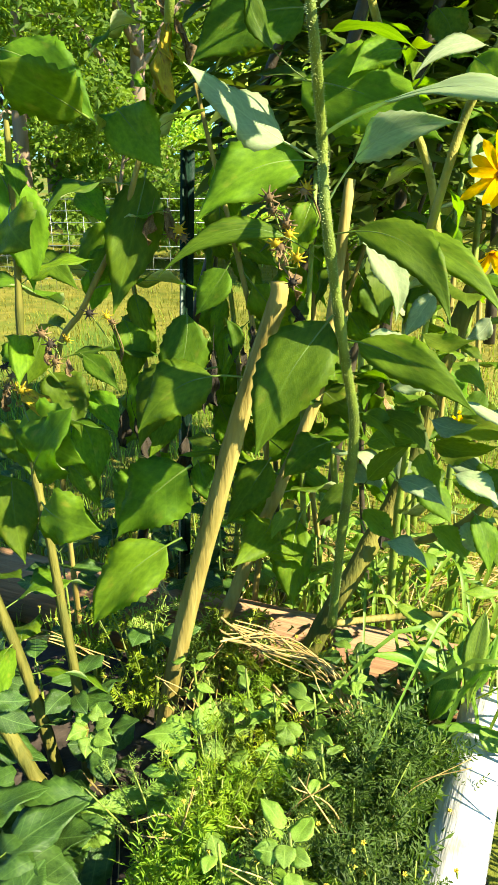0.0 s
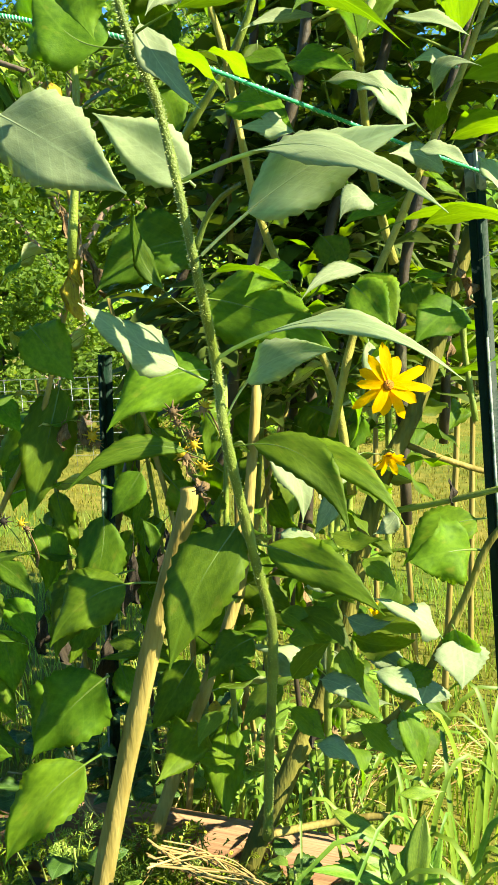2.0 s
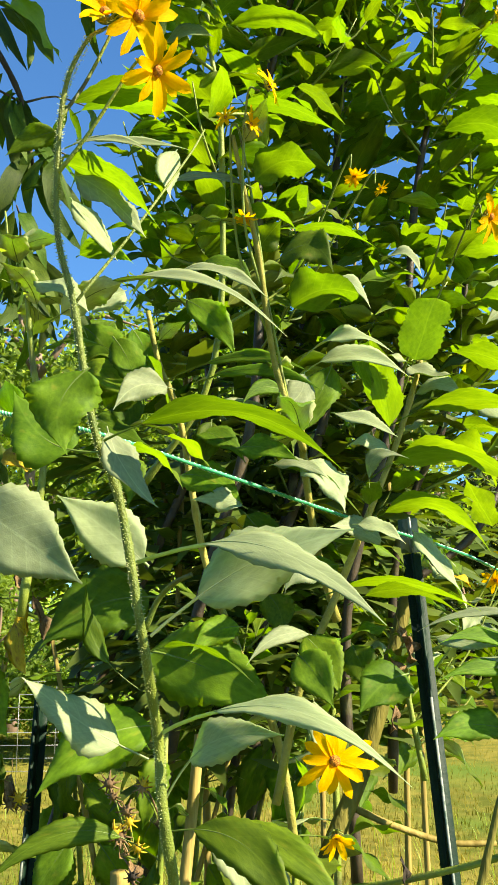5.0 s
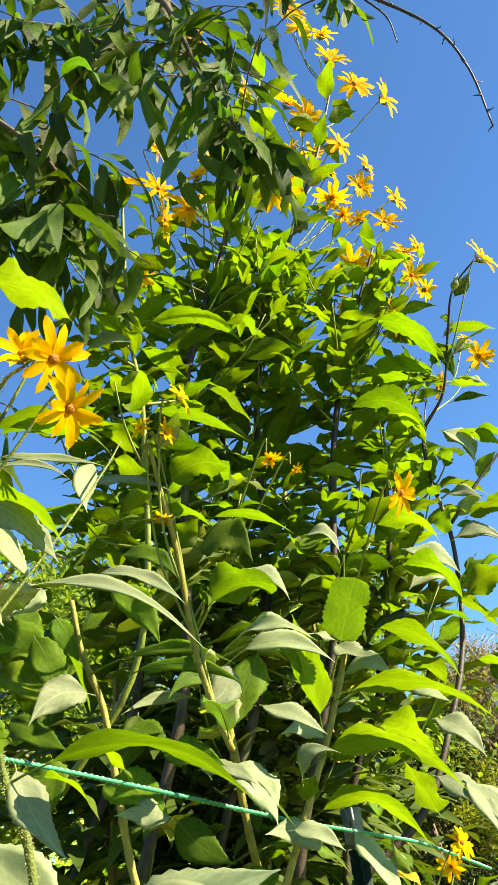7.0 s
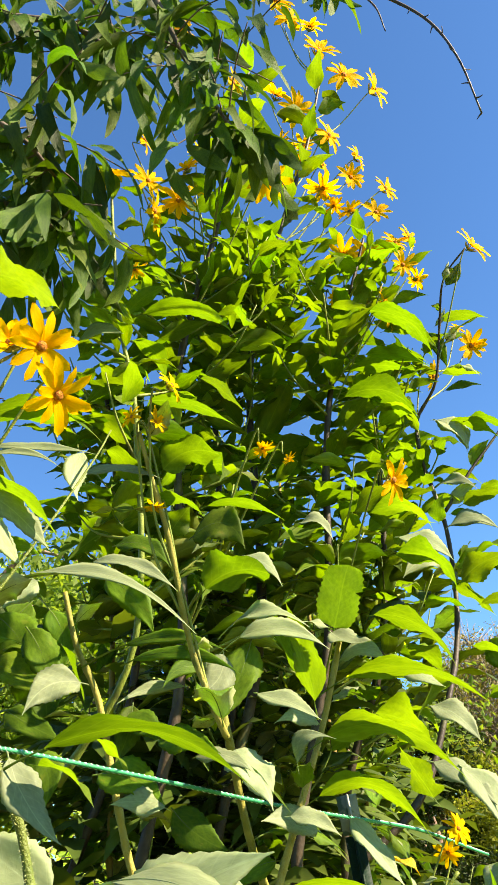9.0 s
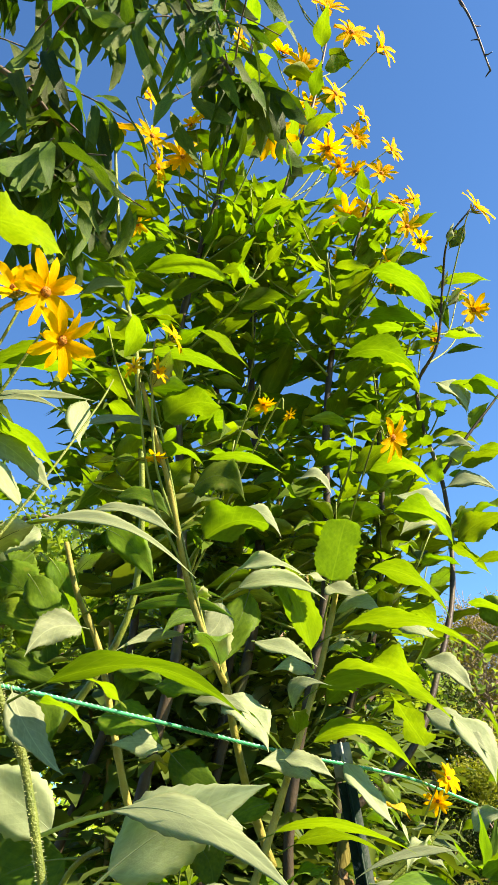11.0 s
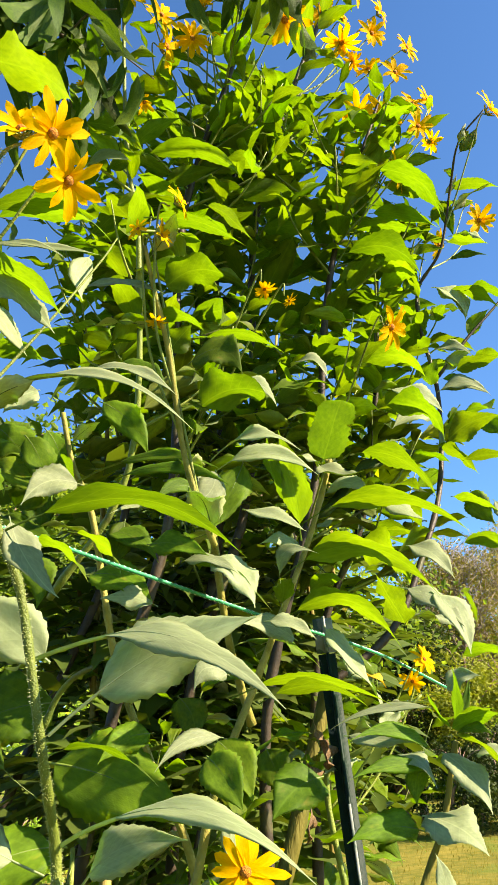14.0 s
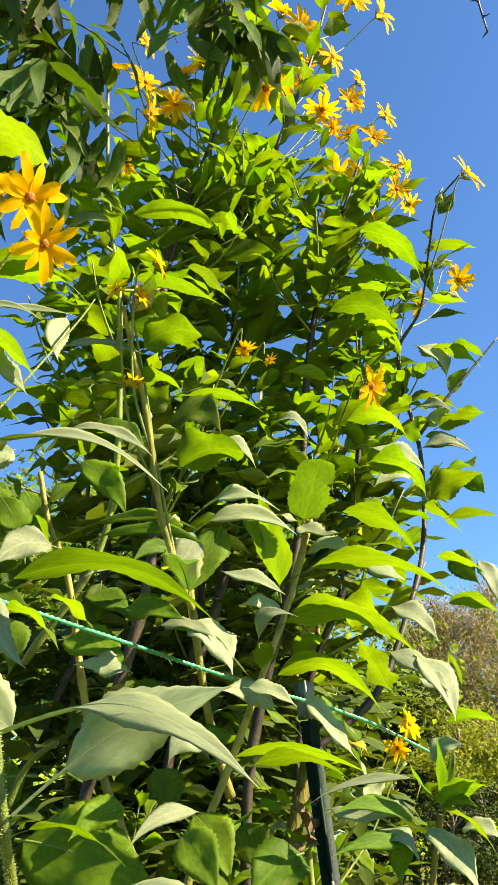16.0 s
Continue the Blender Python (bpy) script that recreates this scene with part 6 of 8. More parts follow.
own_leaf(dark, (0.892, 1.900, 2.220), (0.974, 1.860, 2.156), 0.047, (0.65, 0.13, 0.75), "young", 0.12, 0.21, 0.08, "lance")
own_leaf(dark, (0.884, 1.900, 2.017), (0.947, 1.860, 2.015), 0.044, (0.29, 0.42, 0.86), "young", 0.17, 0.16, 0.06, "lance")
own_leaf(dark, (0.766, 1.850, 2.101), (0.705, 1.820, 2.150), 0.055, (0.57, 0.16, 0.81), "young", 0.01, -0.01, 0.06, "lance")
own_leaf(dark, (0.813, 1.900, 2.001), (0.881, 1.870, 2.040), 0.037, (-0.42, -0.91, 0.04), "pale", -0.33, -0.01, 0.06, "lance")
own_leaf(dark, (0.762, 1.800, 2.002), (0.660, 1.760, 1.956), 0.059, (-0.32, -0.23, 0.92), "young", 0.01, 0.13, 0.06, "lance")
own_leaf(dark, (0.730, 1.720, 1.820), (0.630, 1.680, 1.776), 0.057, (0.21, -0.91, 0.35), "pale", 0.23, 0.06, 0.06, "lance")
own_leaf(dark, (0.758, 1.850, 1.802), (0.826, 1.800, 1.708), 0.051, (0.83, 0.07, 0.56), "young", 0.07, 0.03, 0.06, "lance")
own_leaf(dark, (0.680, 1.720, 1.654), (0.585, 1.660, 1.638), 0.055, (-0.00, -0.25, 0.97), "young", 0.07, 0.13, 0.06, "lance")
own_leaf(dark, (0.624, 1.660, 1.531), (0.692, 1.600, 1.453), 0.058, (0.13, -0.73, 0.67), "pale", -0.11, 0.11, 0.06, "lance")

own_leaf(bright, (0.721, 1.840, 2.428), (0.815, 1.800, 2.342), 0.034, (0.69, 0.09, 0.72), "young", 0.14, 0.06, 0.06, "lance")
own_leaf(bright, (0.762, 1.840, 2.557), (0.859, 1.800, 2.543), 0.033, (-0.39, -0.91, -0.11), "green", -0.40, -0.02, 0.06, "lance")
own_leaf(bright, (0.663, 1.840, 2.558), (0.713, 1.800, 2.637), 0.042, (0.23, 0.92, 0.32), "young", -0.43, -0.02, 0.06, "ovate")
own_leaf(bright, (0.726, 1.840, 2.474), (0.826, 1.800, 2.424), 0.037, (0.49, 0.16, 0.86), "young", 0.05, 0.14, 0.06, "lance")
own_leaf(bright, (0.610, 1.800, 2.342), (0.768, 1.760, 2.295), 0.048, (0.33, 0.21, 0.92), "young", 0.11, 0.11, 0.06, "lance")
own_leaf(bright, (0.617, 1.800, 2.232), (0.746, 1.760, 2.154), 0.065, (0.55, 0.16, 0.82), "young", 0.16, 0.29, 0.06, "lance")
own_leaf(bright, (0.391, 1.800, 2.511), (0.483, 1.800, 2.552), 0.065, (-0.39, 0.25, 0.88), "young", -0.01, -0.03, 0.05, "lance")
own_leaf(bright, (0.436, 1.800, 2.652), (0.436, 1.800, 2.523), 0.060, (0.97, 0.26, 0.00), "young", -0.00, -0.01, 0.05, "lance")
own_leaf(bright, (0.673, 1.750, 2.485), (0.804, 1.700, 2.281), 0.081, (0.85, 0.07, 0.53), "young", 0.19, 0.15, 0.06, "lance")
own_leaf(bright, (0.650, 1.750, 2.353), (0.794, 1.700, 2.267), 0.054, (0.55, 0.16, 0.82), "young", 0.08, 0.08, 0.06, "lance")
own_leaf(bright, (0.570, 1.700, 2.208), (0.725, 1.650, 2.114), 0.074, (0.55, 0.17, 0.82), "young", 0.17, 0.24, 0.06, "lance")

own_leaf(leafy, (0.105, 1.220, 1.708), (0.247, 1.150, 1.633), 0.034, (0.05, -0.68, 0.73), "pale", -0.23, 0.11, 0.10, "lance")
own_leaf(leafy, (0.244, 1.310, 1.645), (0.367, 1.250, 1.675), 0.072, (0.05, 0.53, 0.84), "young", 0.29, 0.16, 0.28, "round")
own_leaf(leafy, (0.296, 1.300, 1.717), (0.384, 1.270, 1.660), 0.039, (0.12, -0.79, 0.60), "pale", -0.46, 0.15, 0.08, "lance")
own_leaf(leafy, (0.214, 1.230, 1.834), (0.314, 1.200, 1.849), 0.064, (-0.02, 0.39, 0.92), "young", 0.15, 0.21, 0.15, "round")
own_leaf(leafy, (0.197, 1.200, 1.958), (0.350, 1.150, 1.861), 0.036, (0.56, 0.14, 0.82), "young", 0.12, 0.08, 0.10, "lance")
own_leaf(leafy, (0.266, 1.420, 1.863), (0.405, 1.360, 1.795), 0.026, (0.50, 0.20, 0.84), "young", 0.29, 0.12, 0.06, "lance")
own_leaf(leafy, (0.096, 1.220, 1.849), (0.228, 1.200, 1.820), 0.025, (-0.03, -0.88, 0.48), "pale", -0.53, 0.05, 0.08, "lance")
own_leaf(leafy, (0.285, 1.360, 1.599), (0.237, 1.330, 1.533), 0.049, (0.32, -0.93, 0.19), "pale", -0.34, 0.03, 0.05, "ovate")
own_leaf(leafy, (0.329, 1.400, 1.624), (0.271, 1.360, 1.497), 0.060, (0.06, -0.96, 0.27), "green", -0.05, -0.01, 0.05, "ovate")
own_leaf(leafy, (0.275, 1.400, 1.628), (0.418, 1.330, 1.612), 0.041, (-0.28, -0.72, 0.63), "pale", -0.45, 0.17, 0.15, "lance")
own_leaf(leafy, (0.324, 1.380, 1.538), (0.415, 1.300, 1.477), 0.047, (0.03, -0.58, 0.81), "pale", -0.04, 0.04, 0.06, "lance")
own_leaf(leafy, (0.179, 1.350, 1.482), (0.274, 1.300, 1.449), 0.045, (-0.22, -0.79, 0.56), "green", -0.14, 0.05, 0.05, "ovate")
own_leaf(leafy, (0.229, 1.350, 1.453), (0.316, 1.300, 1.420), 0.036, (-0.06, -0.62, 0.78), "pale", -0.21, 0.11, 0.05, "lance")
own_leaf(leafy, (0.276, 1.330, 1.454), (0.336, 1.300, 1.372), 0.064, (0.36, -0.76, 0.54), "pale", -0.16, 0.11, 0.05, "ovate")
own_leaf(leafy, (0.287, 1.400, 1.204), (0.190, 1.340, 1.167), 0.027, (0.31, -0.81, 0.50), "pale", 0.64, 0.10, 0.08, "lance")
own_leaf(leafy, (0.266, 1.450, 1.205), (0.319, 1.400, 1.118), 0.063, (-0.13, -0.89, 0.43), "green", -0.17, 0.04, 0.05, "ovate")
own_leaf(leafy, (0.340, 1.470, 1.191), (0.370, 1.420, 1.120), 0.055, (-0.19, -0.84, 0.51), "green", -0.00, 0.02, 0.05, "ovate")
own_leaf(leafy, (0.415, 1.500, 1.832), (0.485, 1.460, 1.789), 0.049, (-0.00, -0.73, 0.68), "pale", -0.33, 0.24, 0.08, "lance")
own_leaf(leafy, (0.401, 1.500, 1.851), (0.437, 1.480, 1.794), 0.041, (0.85, 0.08, 0.51), "young", -0.03, -0.10, 0.05, "lance")
own_leaf(leafy, (0.246, 1.360, 1.784), (0.335, 1.330, 1.745), 0.077, (-0.16, -0.93, 0.34), "green", -0.44, 0.13, 0.05, "ovate")
own_leaf(leafy, (0.225, 1.260, 1.754), (0.263, 1.240, 1.789), 0.043, (-0.09, 0.82, 0.57), "young", 0.03, 0.09, 0.06, "ovate")
own_leaf(leafy, (0.195, 1.240, 1.800), (0.286, 1.200, 1.748), 0.029, (0.54, 0.17, 0.82), "young", 0.17, 0.18, 0.06, "lance")
own_leaf(leafy, (0.257, 1.450, 1.591), (0.183, 1.400, 1.560), 0.029, (0.48, -0.85, 0.23), "green", 0.72, 0.04, 0.06, "lance")
own_leaf(leafy, (0.168, 1.500, 1.218), (0.091, 1.450, 1.179), 0.049, (0.33, -0.84, 0.43), "green", 0.25, 0.06, 0.06, "ovate")
own_leaf(leafy, (0.174, 1.500, 1.403), (0.265, 1.460, 1.332), 0.057, (-0.18, -0.94, 0.30), "green", 0.16, 0.00, 0.05, "ovate")
own_leaf(leafy, (0.112, 1.400, 1.803), (0.212, 1.360, 1.741), 0.045, (-0.06, -0.88, 0.47), "green", -0.39, 0.09, 0.05, "lance")

own_leaf(tall, (0.370, 1.700, 2.638), (0.281, 1.680, 2.559), 0.115, (-0.65, -0.08, 0.75), "young", -0.01, 0.07, 0.06, "ovate")
own_leaf(tall, (0.132, 1.620, 2.447), (0.357, 1.580, 2.328), 0.055, (0.48, 0.15, 0.86), "young", 0.18, 0.18, 0.06, "lance")

own_leaf(slender, (0.044, 1.400, 2.340), (0.180, 1.360, 2.201), 0.063, (0.72, 0.08, 0.69), "young", 0.11, 0.14, 0.06, "lance")
own_leaf(slender, (0.044, 1.400, 2.223), (0.150, 1.360, 2.206), 0.053, (-0.23, -0.83, 0.51), "pale", -0.30, 0.10, 0.06, "lance")
own_leaf(slender, (0.284, 1.300, 2.054), (0.361, 1.250, 1.942), 0.034, (0.83, 0.02, 0.56), "young", 0.12, 0.04, 0.08, "lance")

# flower heads on their stalks
flower(hero, (0.081, 0.960, 1.915), (0.12, -0.93, 0.34), 0.083, 11, 560, closed=20)
bloom(hero, (0.122, 0.950, 1.897), (0.64, -0.50, -0.59), 0.092, 561, 6, 0.10)
bloom(hero, (0.146, 0.940, 1.817), (0.67, -0.32, -0.66), 0.087, 562, 6, 0.10)

bloom(cluster, (0.633, 1.900, 3.970), (0.18, -0.98, -0.03), 0.119, 500)
bloom(cluster, (0.662, 1.900, 3.865), (0.39, -0.92, -0.08), 0.116, 501)
bloom(cluster, (0.729, 1.900, 3.808), (0.36, -0.55, 0.76), 0.101, 502)
bloom(cluster, (0.742, 1.900, 3.679), (0.43, -0.89, 0.14), 0.132, 503)
bloom(cluster, (0.803, 1.900, 3.541), (0.35, -0.93, -0.01), 0.131, 504)
bloom(cluster, (0.889, 1.900, 3.459), (0.78, -0.62, 0.04), 0.125, 505)
bloom(cluster, (0.573, 1.880, 3.457), (0.50, -0.54, 0.67), 0.107, 506)
bloom(cluster, (0.623, 1.860, 3.359), (0.34, -0.77, -0.53), 0.115, 507)
bloom(cluster, (0.710, 1.880, 3.251), (0.75, -0.66, -0.06), 0.109, 508)
bloom(cluster, (0.786, 1.900, 3.166), (0.84, -0.52, 0.14), 0.085, 509)
bloom(cluster, (0.608, 1.880, 3.148), (0.30, -0.87, -0.40), 0.087, 510)
bloom(cluster, (0.678, 1.900, 3.151), (0.74, -0.67, 0.06), 0.062, 511)
bloom(cluster, (0.630, 1.900, 3.247), (-0.22, 0.08, -0.97), 0.079, 512)
bloom(cluster, (0.566, 1.900, 3.271), (-0.38, -0.25, 0.89), 0.079, 513)
bloom(cluster, (0.752, 1.900, 3.086), (0.33, -0.90, -0.29), 0.090, 514)
bloom(cluster, (0.845, 1.900, 3.026), (0.75, -0.66, -0.06), 0.086, 515)
bloom(cluster, (0.802, 1.900, 2.935), (0.17, -0.98, 0.08), 0.090, 516)
bloom(cluster, (0.728, 1.900, 2.952), (-0.40, -0.88, 0.26), 0.076, 517)
bloom(cluster, (0.660, 1.880, 3.036), (-0.28, -0.22, -0.93), 0.102, 518)
bloom(cluster, (0.679, 1.880, 2.962), (0.33, -0.18, -0.93), 0.069, 519)

bloom(tall, (0.473, 1.560, 2.765), (0.22, -0.48, -0.85), 0.113, 520)
bloom(tall, (0.179, 1.620, 2.871), (0.54, -0.84, -0.03), 0.089, 535)
bloom(tall, (0.191, 1.600, 2.746), (0.96, -0.22, -0.18), 0.108, 536)
bloom(tall, (0.253, 1.620, 2.790), (0.38, -0.83, -0.41), 0.086, 537)
bloom(tall, (0.321, 1.650, 2.966), (0.53, -0.81, 0.23), 0.099, 538)
bloom(tall, (0.279, 1.650, 2.929), (-0.33, -0.30, 0.89), 0.076, 539)
bloom(tall, (0.434, 1.700, 3.307), (0.82, -0.55, -0.14), 0.080, 540)
bloom(tall, (0.287, 1.650, 3.497), (0.35, -0.90, -0.25), 0.106, 541)
bloom(tall, (0.179, 1.600, 2.995), (0.91, -0.42, 0.04), 0.083, 542)
bloom(tall, (0.297, 1.650, 2.844), (0.27, -0.95, 0.15), 0.052, 546)

bloom(bright, (0.671, 1.840, 2.742), (-0.15, -0.82, -0.56), 0.102, 521)
bloom(bright, (0.734, 1.820, 2.718), (0.01, -0.90, -0.44), 0.104, 522)
bloom(bright, (0.818, 1.840, 2.763), (0.42, -0.88, 0.22), 0.084, 523)
bloom(bright, (0.864, 1.860, 2.793), (0.78, -0.62, -0.04), 0.079, 524)
bloom(bright, (0.813, 1.800, 2.650), (0.28, -0.95, -0.12), 0.081, 525)
bloom(bright, (0.838, 1.800, 2.598), (0.81, 0.51, 0.28), 0.061, 526)
bloom(bright, (0.741, 1.800, 2.513), (0.84, -0.54, 0.02), 0.115, 527)
bloom(bright, (0.618, 1.800, 2.572), (0.38, -0.42, -0.82), 0.045, 528)
bloom(bright, (0.613, 1.490, 1.904), (0.71, -0.50, -0.50), 0.089, 533)

bloom(dark, (0.985, 1.750, 2.646), (0.62, -0.76, 0.20), 0.099, 529)
bloom(dark, (1.033, 2.100, 2.569), (0.15, -0.95, -0.28), 0.097, 530)
bloom(dark, (0.861, 1.950, 2.393), (0.70, -0.37, -0.61), 0.077, 531)
bloom(dark, (1.007, 2.100, 2.636), (0.20, -0.91, 0.35), 0.045, 532)

bloom(slender, (0.115, 1.430, 2.702), (0.07, -0.87, 0.48), 0.114, 534)
bloom(slender, (0.153, 1.500, 2.482), (0.66, -0.11, -0.74), 0.059, 543)
bloom(slender, (0.024, 1.500, 2.536), (-0.12, -0.99, -0.03), 0.040, 544)
bloom(slender, (-0.054, 1.500, 2.640), (-0.07, -1.00, -0.06), 0.039, 545)

bloom(leafy, (0.256, 1.150, 1.946), (0.90, -0.32, 0.28), 0.052, 547)
bloom(leafy, (0.194, 1.160, 1.907), (-0.44, -0.87, 0.21), 0.037, 548)
bloom(leafy, (0.228, 1.160, 1.894), (0.85, -0.53, 0.01), 0.040, 549)
bloom(tall, (0.383, 1.500, 2.006), (0.33, -0.14, -0.93), 0.047, 550)
bloom(tall, (0.429, 1.500, 1.978), (0.53, -0.23, -0.82), 0.032, 551)
bloom(leafy, (0.212, 1.220, 1.787), (-0.08, -0.16, -0.98), 0.035, 552)

bloom(shoot, (0.650, 1.750, 1.329), (0.54, -0.78, 0.33), 0.058, 553)
bloom(shoot, (0.632, 1.800, 1.293), (-0.49, -0.85, -0.21), 0.048, 554)


# more of the clump behind and beside
for i, (x, y, h) in enumerate(((-0.04, 2.15, 1.6), (0.20, 2.3, 2.1), (0.45, 2.45, 2.2), (0.05, 1.95, 1.2), (-0.08, 2.1, 2.2), (0.12, 2.5, 2.6), (0.38, 2.75, 2.6), (0.28, 2.2, 2.3), (0.55, 2.7, 2.2), (0.0, 2.7, 2.4), (0.25, 2.9, 2.7))):
    r = random.Random(900 + i)
    plant = thing("sunflower_plant", (x, y, 0), "crowded leafy sunflower stalk in the shade of the clump", "plant", "sunflower stalks")
    way = [(x, y, -0.02), (x + r.uniform(-0.05, 0.05), y, h * 0.5), (x + r.uniform(-0.12, 0.08), y + r.uniform(-0.05, 0.05), h)]
    stem(plant, way, 0.010, 0.005, STEM_GREEN if i % 2 else STEM_TAN)
    fill_leaves(plant, way, int(12 + 13 * h), 0.22, min(0.7, 0.85 / h), 910 + i, ("arch", "droop", "flat", "wavy"), 0.9)
    branches(plant, way, int(3 + 4 * h), 0.30, 0.20, min(0.75, 0.9 / h), 1.0, 920 + i, 6)
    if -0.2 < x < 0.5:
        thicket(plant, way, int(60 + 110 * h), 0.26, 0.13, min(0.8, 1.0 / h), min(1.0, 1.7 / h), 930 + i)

# stalks behind the bed whose leaves hang limply
for i in range(4, 13):
    r = random.Random(1200 + i)
    x, y = -0.62 + 0.068 * i + r.uniform(-0.03, 0.03), 1.66 + 0.4 * r.random()
    h = r.uniform(0.95, 1.25)
    plant = thing("sunflower_plant", (x, y, 0), "thin sunflower stalk with limp hanging leaves", "plant", "sunflower stalks")
    way = [(x, y, -0.02), (x + r.uniform(-0.06, 0.06), y, h * 0.5), (x + r.uniform(-0.1, 0.1), y + r.uniform(-0.05, 0.05), h)]
    stem(plant, way, 0.007, 0.004, (STEM_GREEN, STEM_TAN, STEM_DARK)[i % 3])
    line = spline(way, 40)
    for k in range(9):
        p = line[int(14 + 26 * (k + r.random()) / 9)]
        a = r.uniform(0, 6.283)
        s = r.uniform(0.11, 0.21)
        d = Vector((math.cos(a) * 0.5, math.sin(a) * 0.4, -r.uniform(0.3, 1.2))).normalized() * s
        leaf(plant, p, p + d, s * r.uniform(0.3, 0.5), r.uniform(40, 100), r.choice(("pendent", "flat", "wavy", "broad")), r.uniform(-0.7, 0.5))

# T-shaped steel posts
def fence_post(base, lean, height, white_top, label):
    post = thing("fence_post", base, label, "post", "steel fence posts")
    post.rotation_euler = (0, radians(lean), 0)
    part("flange", mesh_of("flange", *box(-0.015, -0.002, -0.1, 0.015, 0.002, height - 0.062, 0.0008), [POST_GREEN]), post)
    part("web", mesh_of("web", *box(-0.002, -0.032, -0.1, 0.002, -0.002, height - 0.062, 0.0008), [POST_GREEN]), post)
    if white_top:
        part("white_tip", mesh_of("white_tip", *joined([box(-0.017, -0.002, height - 0.06, 0.017, 0.002, height, 0.0008), box(-0.002, -0.032, height - 0.06, 0.002, -0.002, height, 0.0008)]), [POST_WHITE]), post, "white painted tip")
    # thin pale strip that stands for the highlight along the web's edge
    part("worn_edge", mesh_of("worn_edge", *box(-0.0022, -0.0335, 0.1, 0.0022, -0.0322, height - 0.3, 0.0003), [POST_WHITE]), post, "pale strip for the light on the edge")
    stud = mesh_of("stud", *box(-0.005, 0.002, -0.004, 0.005, 0.007, 0.004, 0.001), [POST_GREEN])
    for i in range(int(height / 0.054) - 3):
        part("stud", stud, post, "", Matrix.Translation((0, 0, 0.1 + 0.054 * i)))
    return post


fence_post((0.535, 1.62, 0), -3.4, 1.40, True, "dark green steel fence post with a white tip")
fence_post((-0.33, 1.8, 0), 3.0, 1.15, False, "dark steel fence post among sunflower stalks")


# trees
def leaf_cloud(rnd, blobs, count, size, verts, faces):
    for _ in range(count):
        c, r = rnd.choice(blobs)
        d = Vector((rnd.gauss(0, 1), rnd.gauss(0, 1), rnd.gauss(0, 1))).normalized() * r * rnd.random() ** 0.45
        p = Vector(c) + Vector((d.x, d.y, d.z * 0.8))
        u = Vector((rnd.gauss(0, 1), rnd.gauss(0, 1), rnd.gauss(0, 0.7) - 0.3)).normalized()
        v = u.cross(Vector((rnd.gauss(0, 1), rnd.gauss(0, 1), rnd.gauss(0, 1)))).normalized()
        s = size * rnd.uniform(0.6, 1.4)
        k = len(verts)
        w = u.cross(v) * s * 0.12
        verts += [p, p + u * s * 0.5 + v * s * 0.28 + w, p + u * s, p + u * s * 0.5 - v * s * 0.28 + w]
        faces.append((k, k + 1, k + 2, k + 3))


def tree(at, height, spread, mat, seed, count=2500, size=0.16, label="leafy tree at the edge of the lawn", trunk=0.12, low=0.25, name="tree"):
    rnd = random.Random(seed)
    ob = thing(name, at, label, name.replace("_", " "), "trees and shrubs round the lawn")
    limbs, blobs = [], []
    top = Vector((rnd.uniform(-0.3, 0.3), rnd.uniform(-0.3, 0.3), height * 0.8))
    limbs.append(tube([(0, 0, -0.1), (rnd.uniform(-0.1, 0.1), 0, height * 0.3), top * 0.75, top], trunk, trunk * 0.25, 8, 10))
    for i in range(12):
        u = low + (0.95 - low) * rnd.random()
        a = rnd.uniform(0, 6.28)
        s = top * u
        reach = spread * (1.1 - 0.6 * abs(u - 0.45)) * rnd.uniform(0.5, 1.0)
        e = s + Vector((math.cos(a) * reach, math.sin(a) * reach, height * rnd.uniform(0.02, 0.2)))
        limbs.append(tube([s, s.lerp(e, 0.5) + Vector((0, 0, 0.08 * height)), e], trunk * 0.4, trunk * 0.1, 6, 6))
        blobs += [(e, spread * rnd.uniform(0.3, 0.55)), (s.lerp(e, 0.6), spread * rnd.uniform(0.25, 0.45))]
    part("trunk", mesh_of("trunk", *joined(limbs), [WOODS_BARK]), ob)
    verts, faces = [], []
    leaf_cloud(rnd, blobs, count, size, verts, faces)
    part("crown", mesh_of("crown", verts, faces, [mat], None, False), ob)
    return ob



rnd = random.Random(5)
# woods on the near side of the lawn, and the far hedge
for i in range(9):
    x = -11 + 1.5 * i + rnd.uniform(-0.5, 0.5)
    tree((x, 9.5 + 0.4 * abs(i - 3) + rnd.uniform(-1, 1.5), 0), rnd.uniform(5.2, 7.0), 1.9, [WOODS_MAT, WOODS_LIGHT, WOODS_LIGHT][i % 3] if i < 5 else WOODS_MAT, 100 + i, 6500, 0.11)
for i in range(9):
    x = -19 + 2.4 * i + rnd.uniform(-0.6, 0.6)
    tree((x, 15 + rnd.uniform(-1, 1.5), 0), rnd.uniform(7.0, 8.5), 2.5, [WOODS_LIGHT, WOODS_MAT][i % 2] if i < 6 else WOODS_MAT, 130 + i, 7000, 0.2, "tall leafy tree deep in the woods", 0.16, 0.05)
for i in range(11):
    x = -9.5 + 0.95 * i + rnd.uniform(-0.4, 0.4)
    tree((x, 7.6 + rnd.uniform(-0.4, 0.9), 0), rnd.uniform(1.2, 2.1), 0.75, [WOODS_LIGHT, WOODS_MAT, WOODS_LIGHT][i % 3], 150 + i, 5000, 0.07, "bushy green shrub by the wire fence", 0.03, 0.05, "shrub")
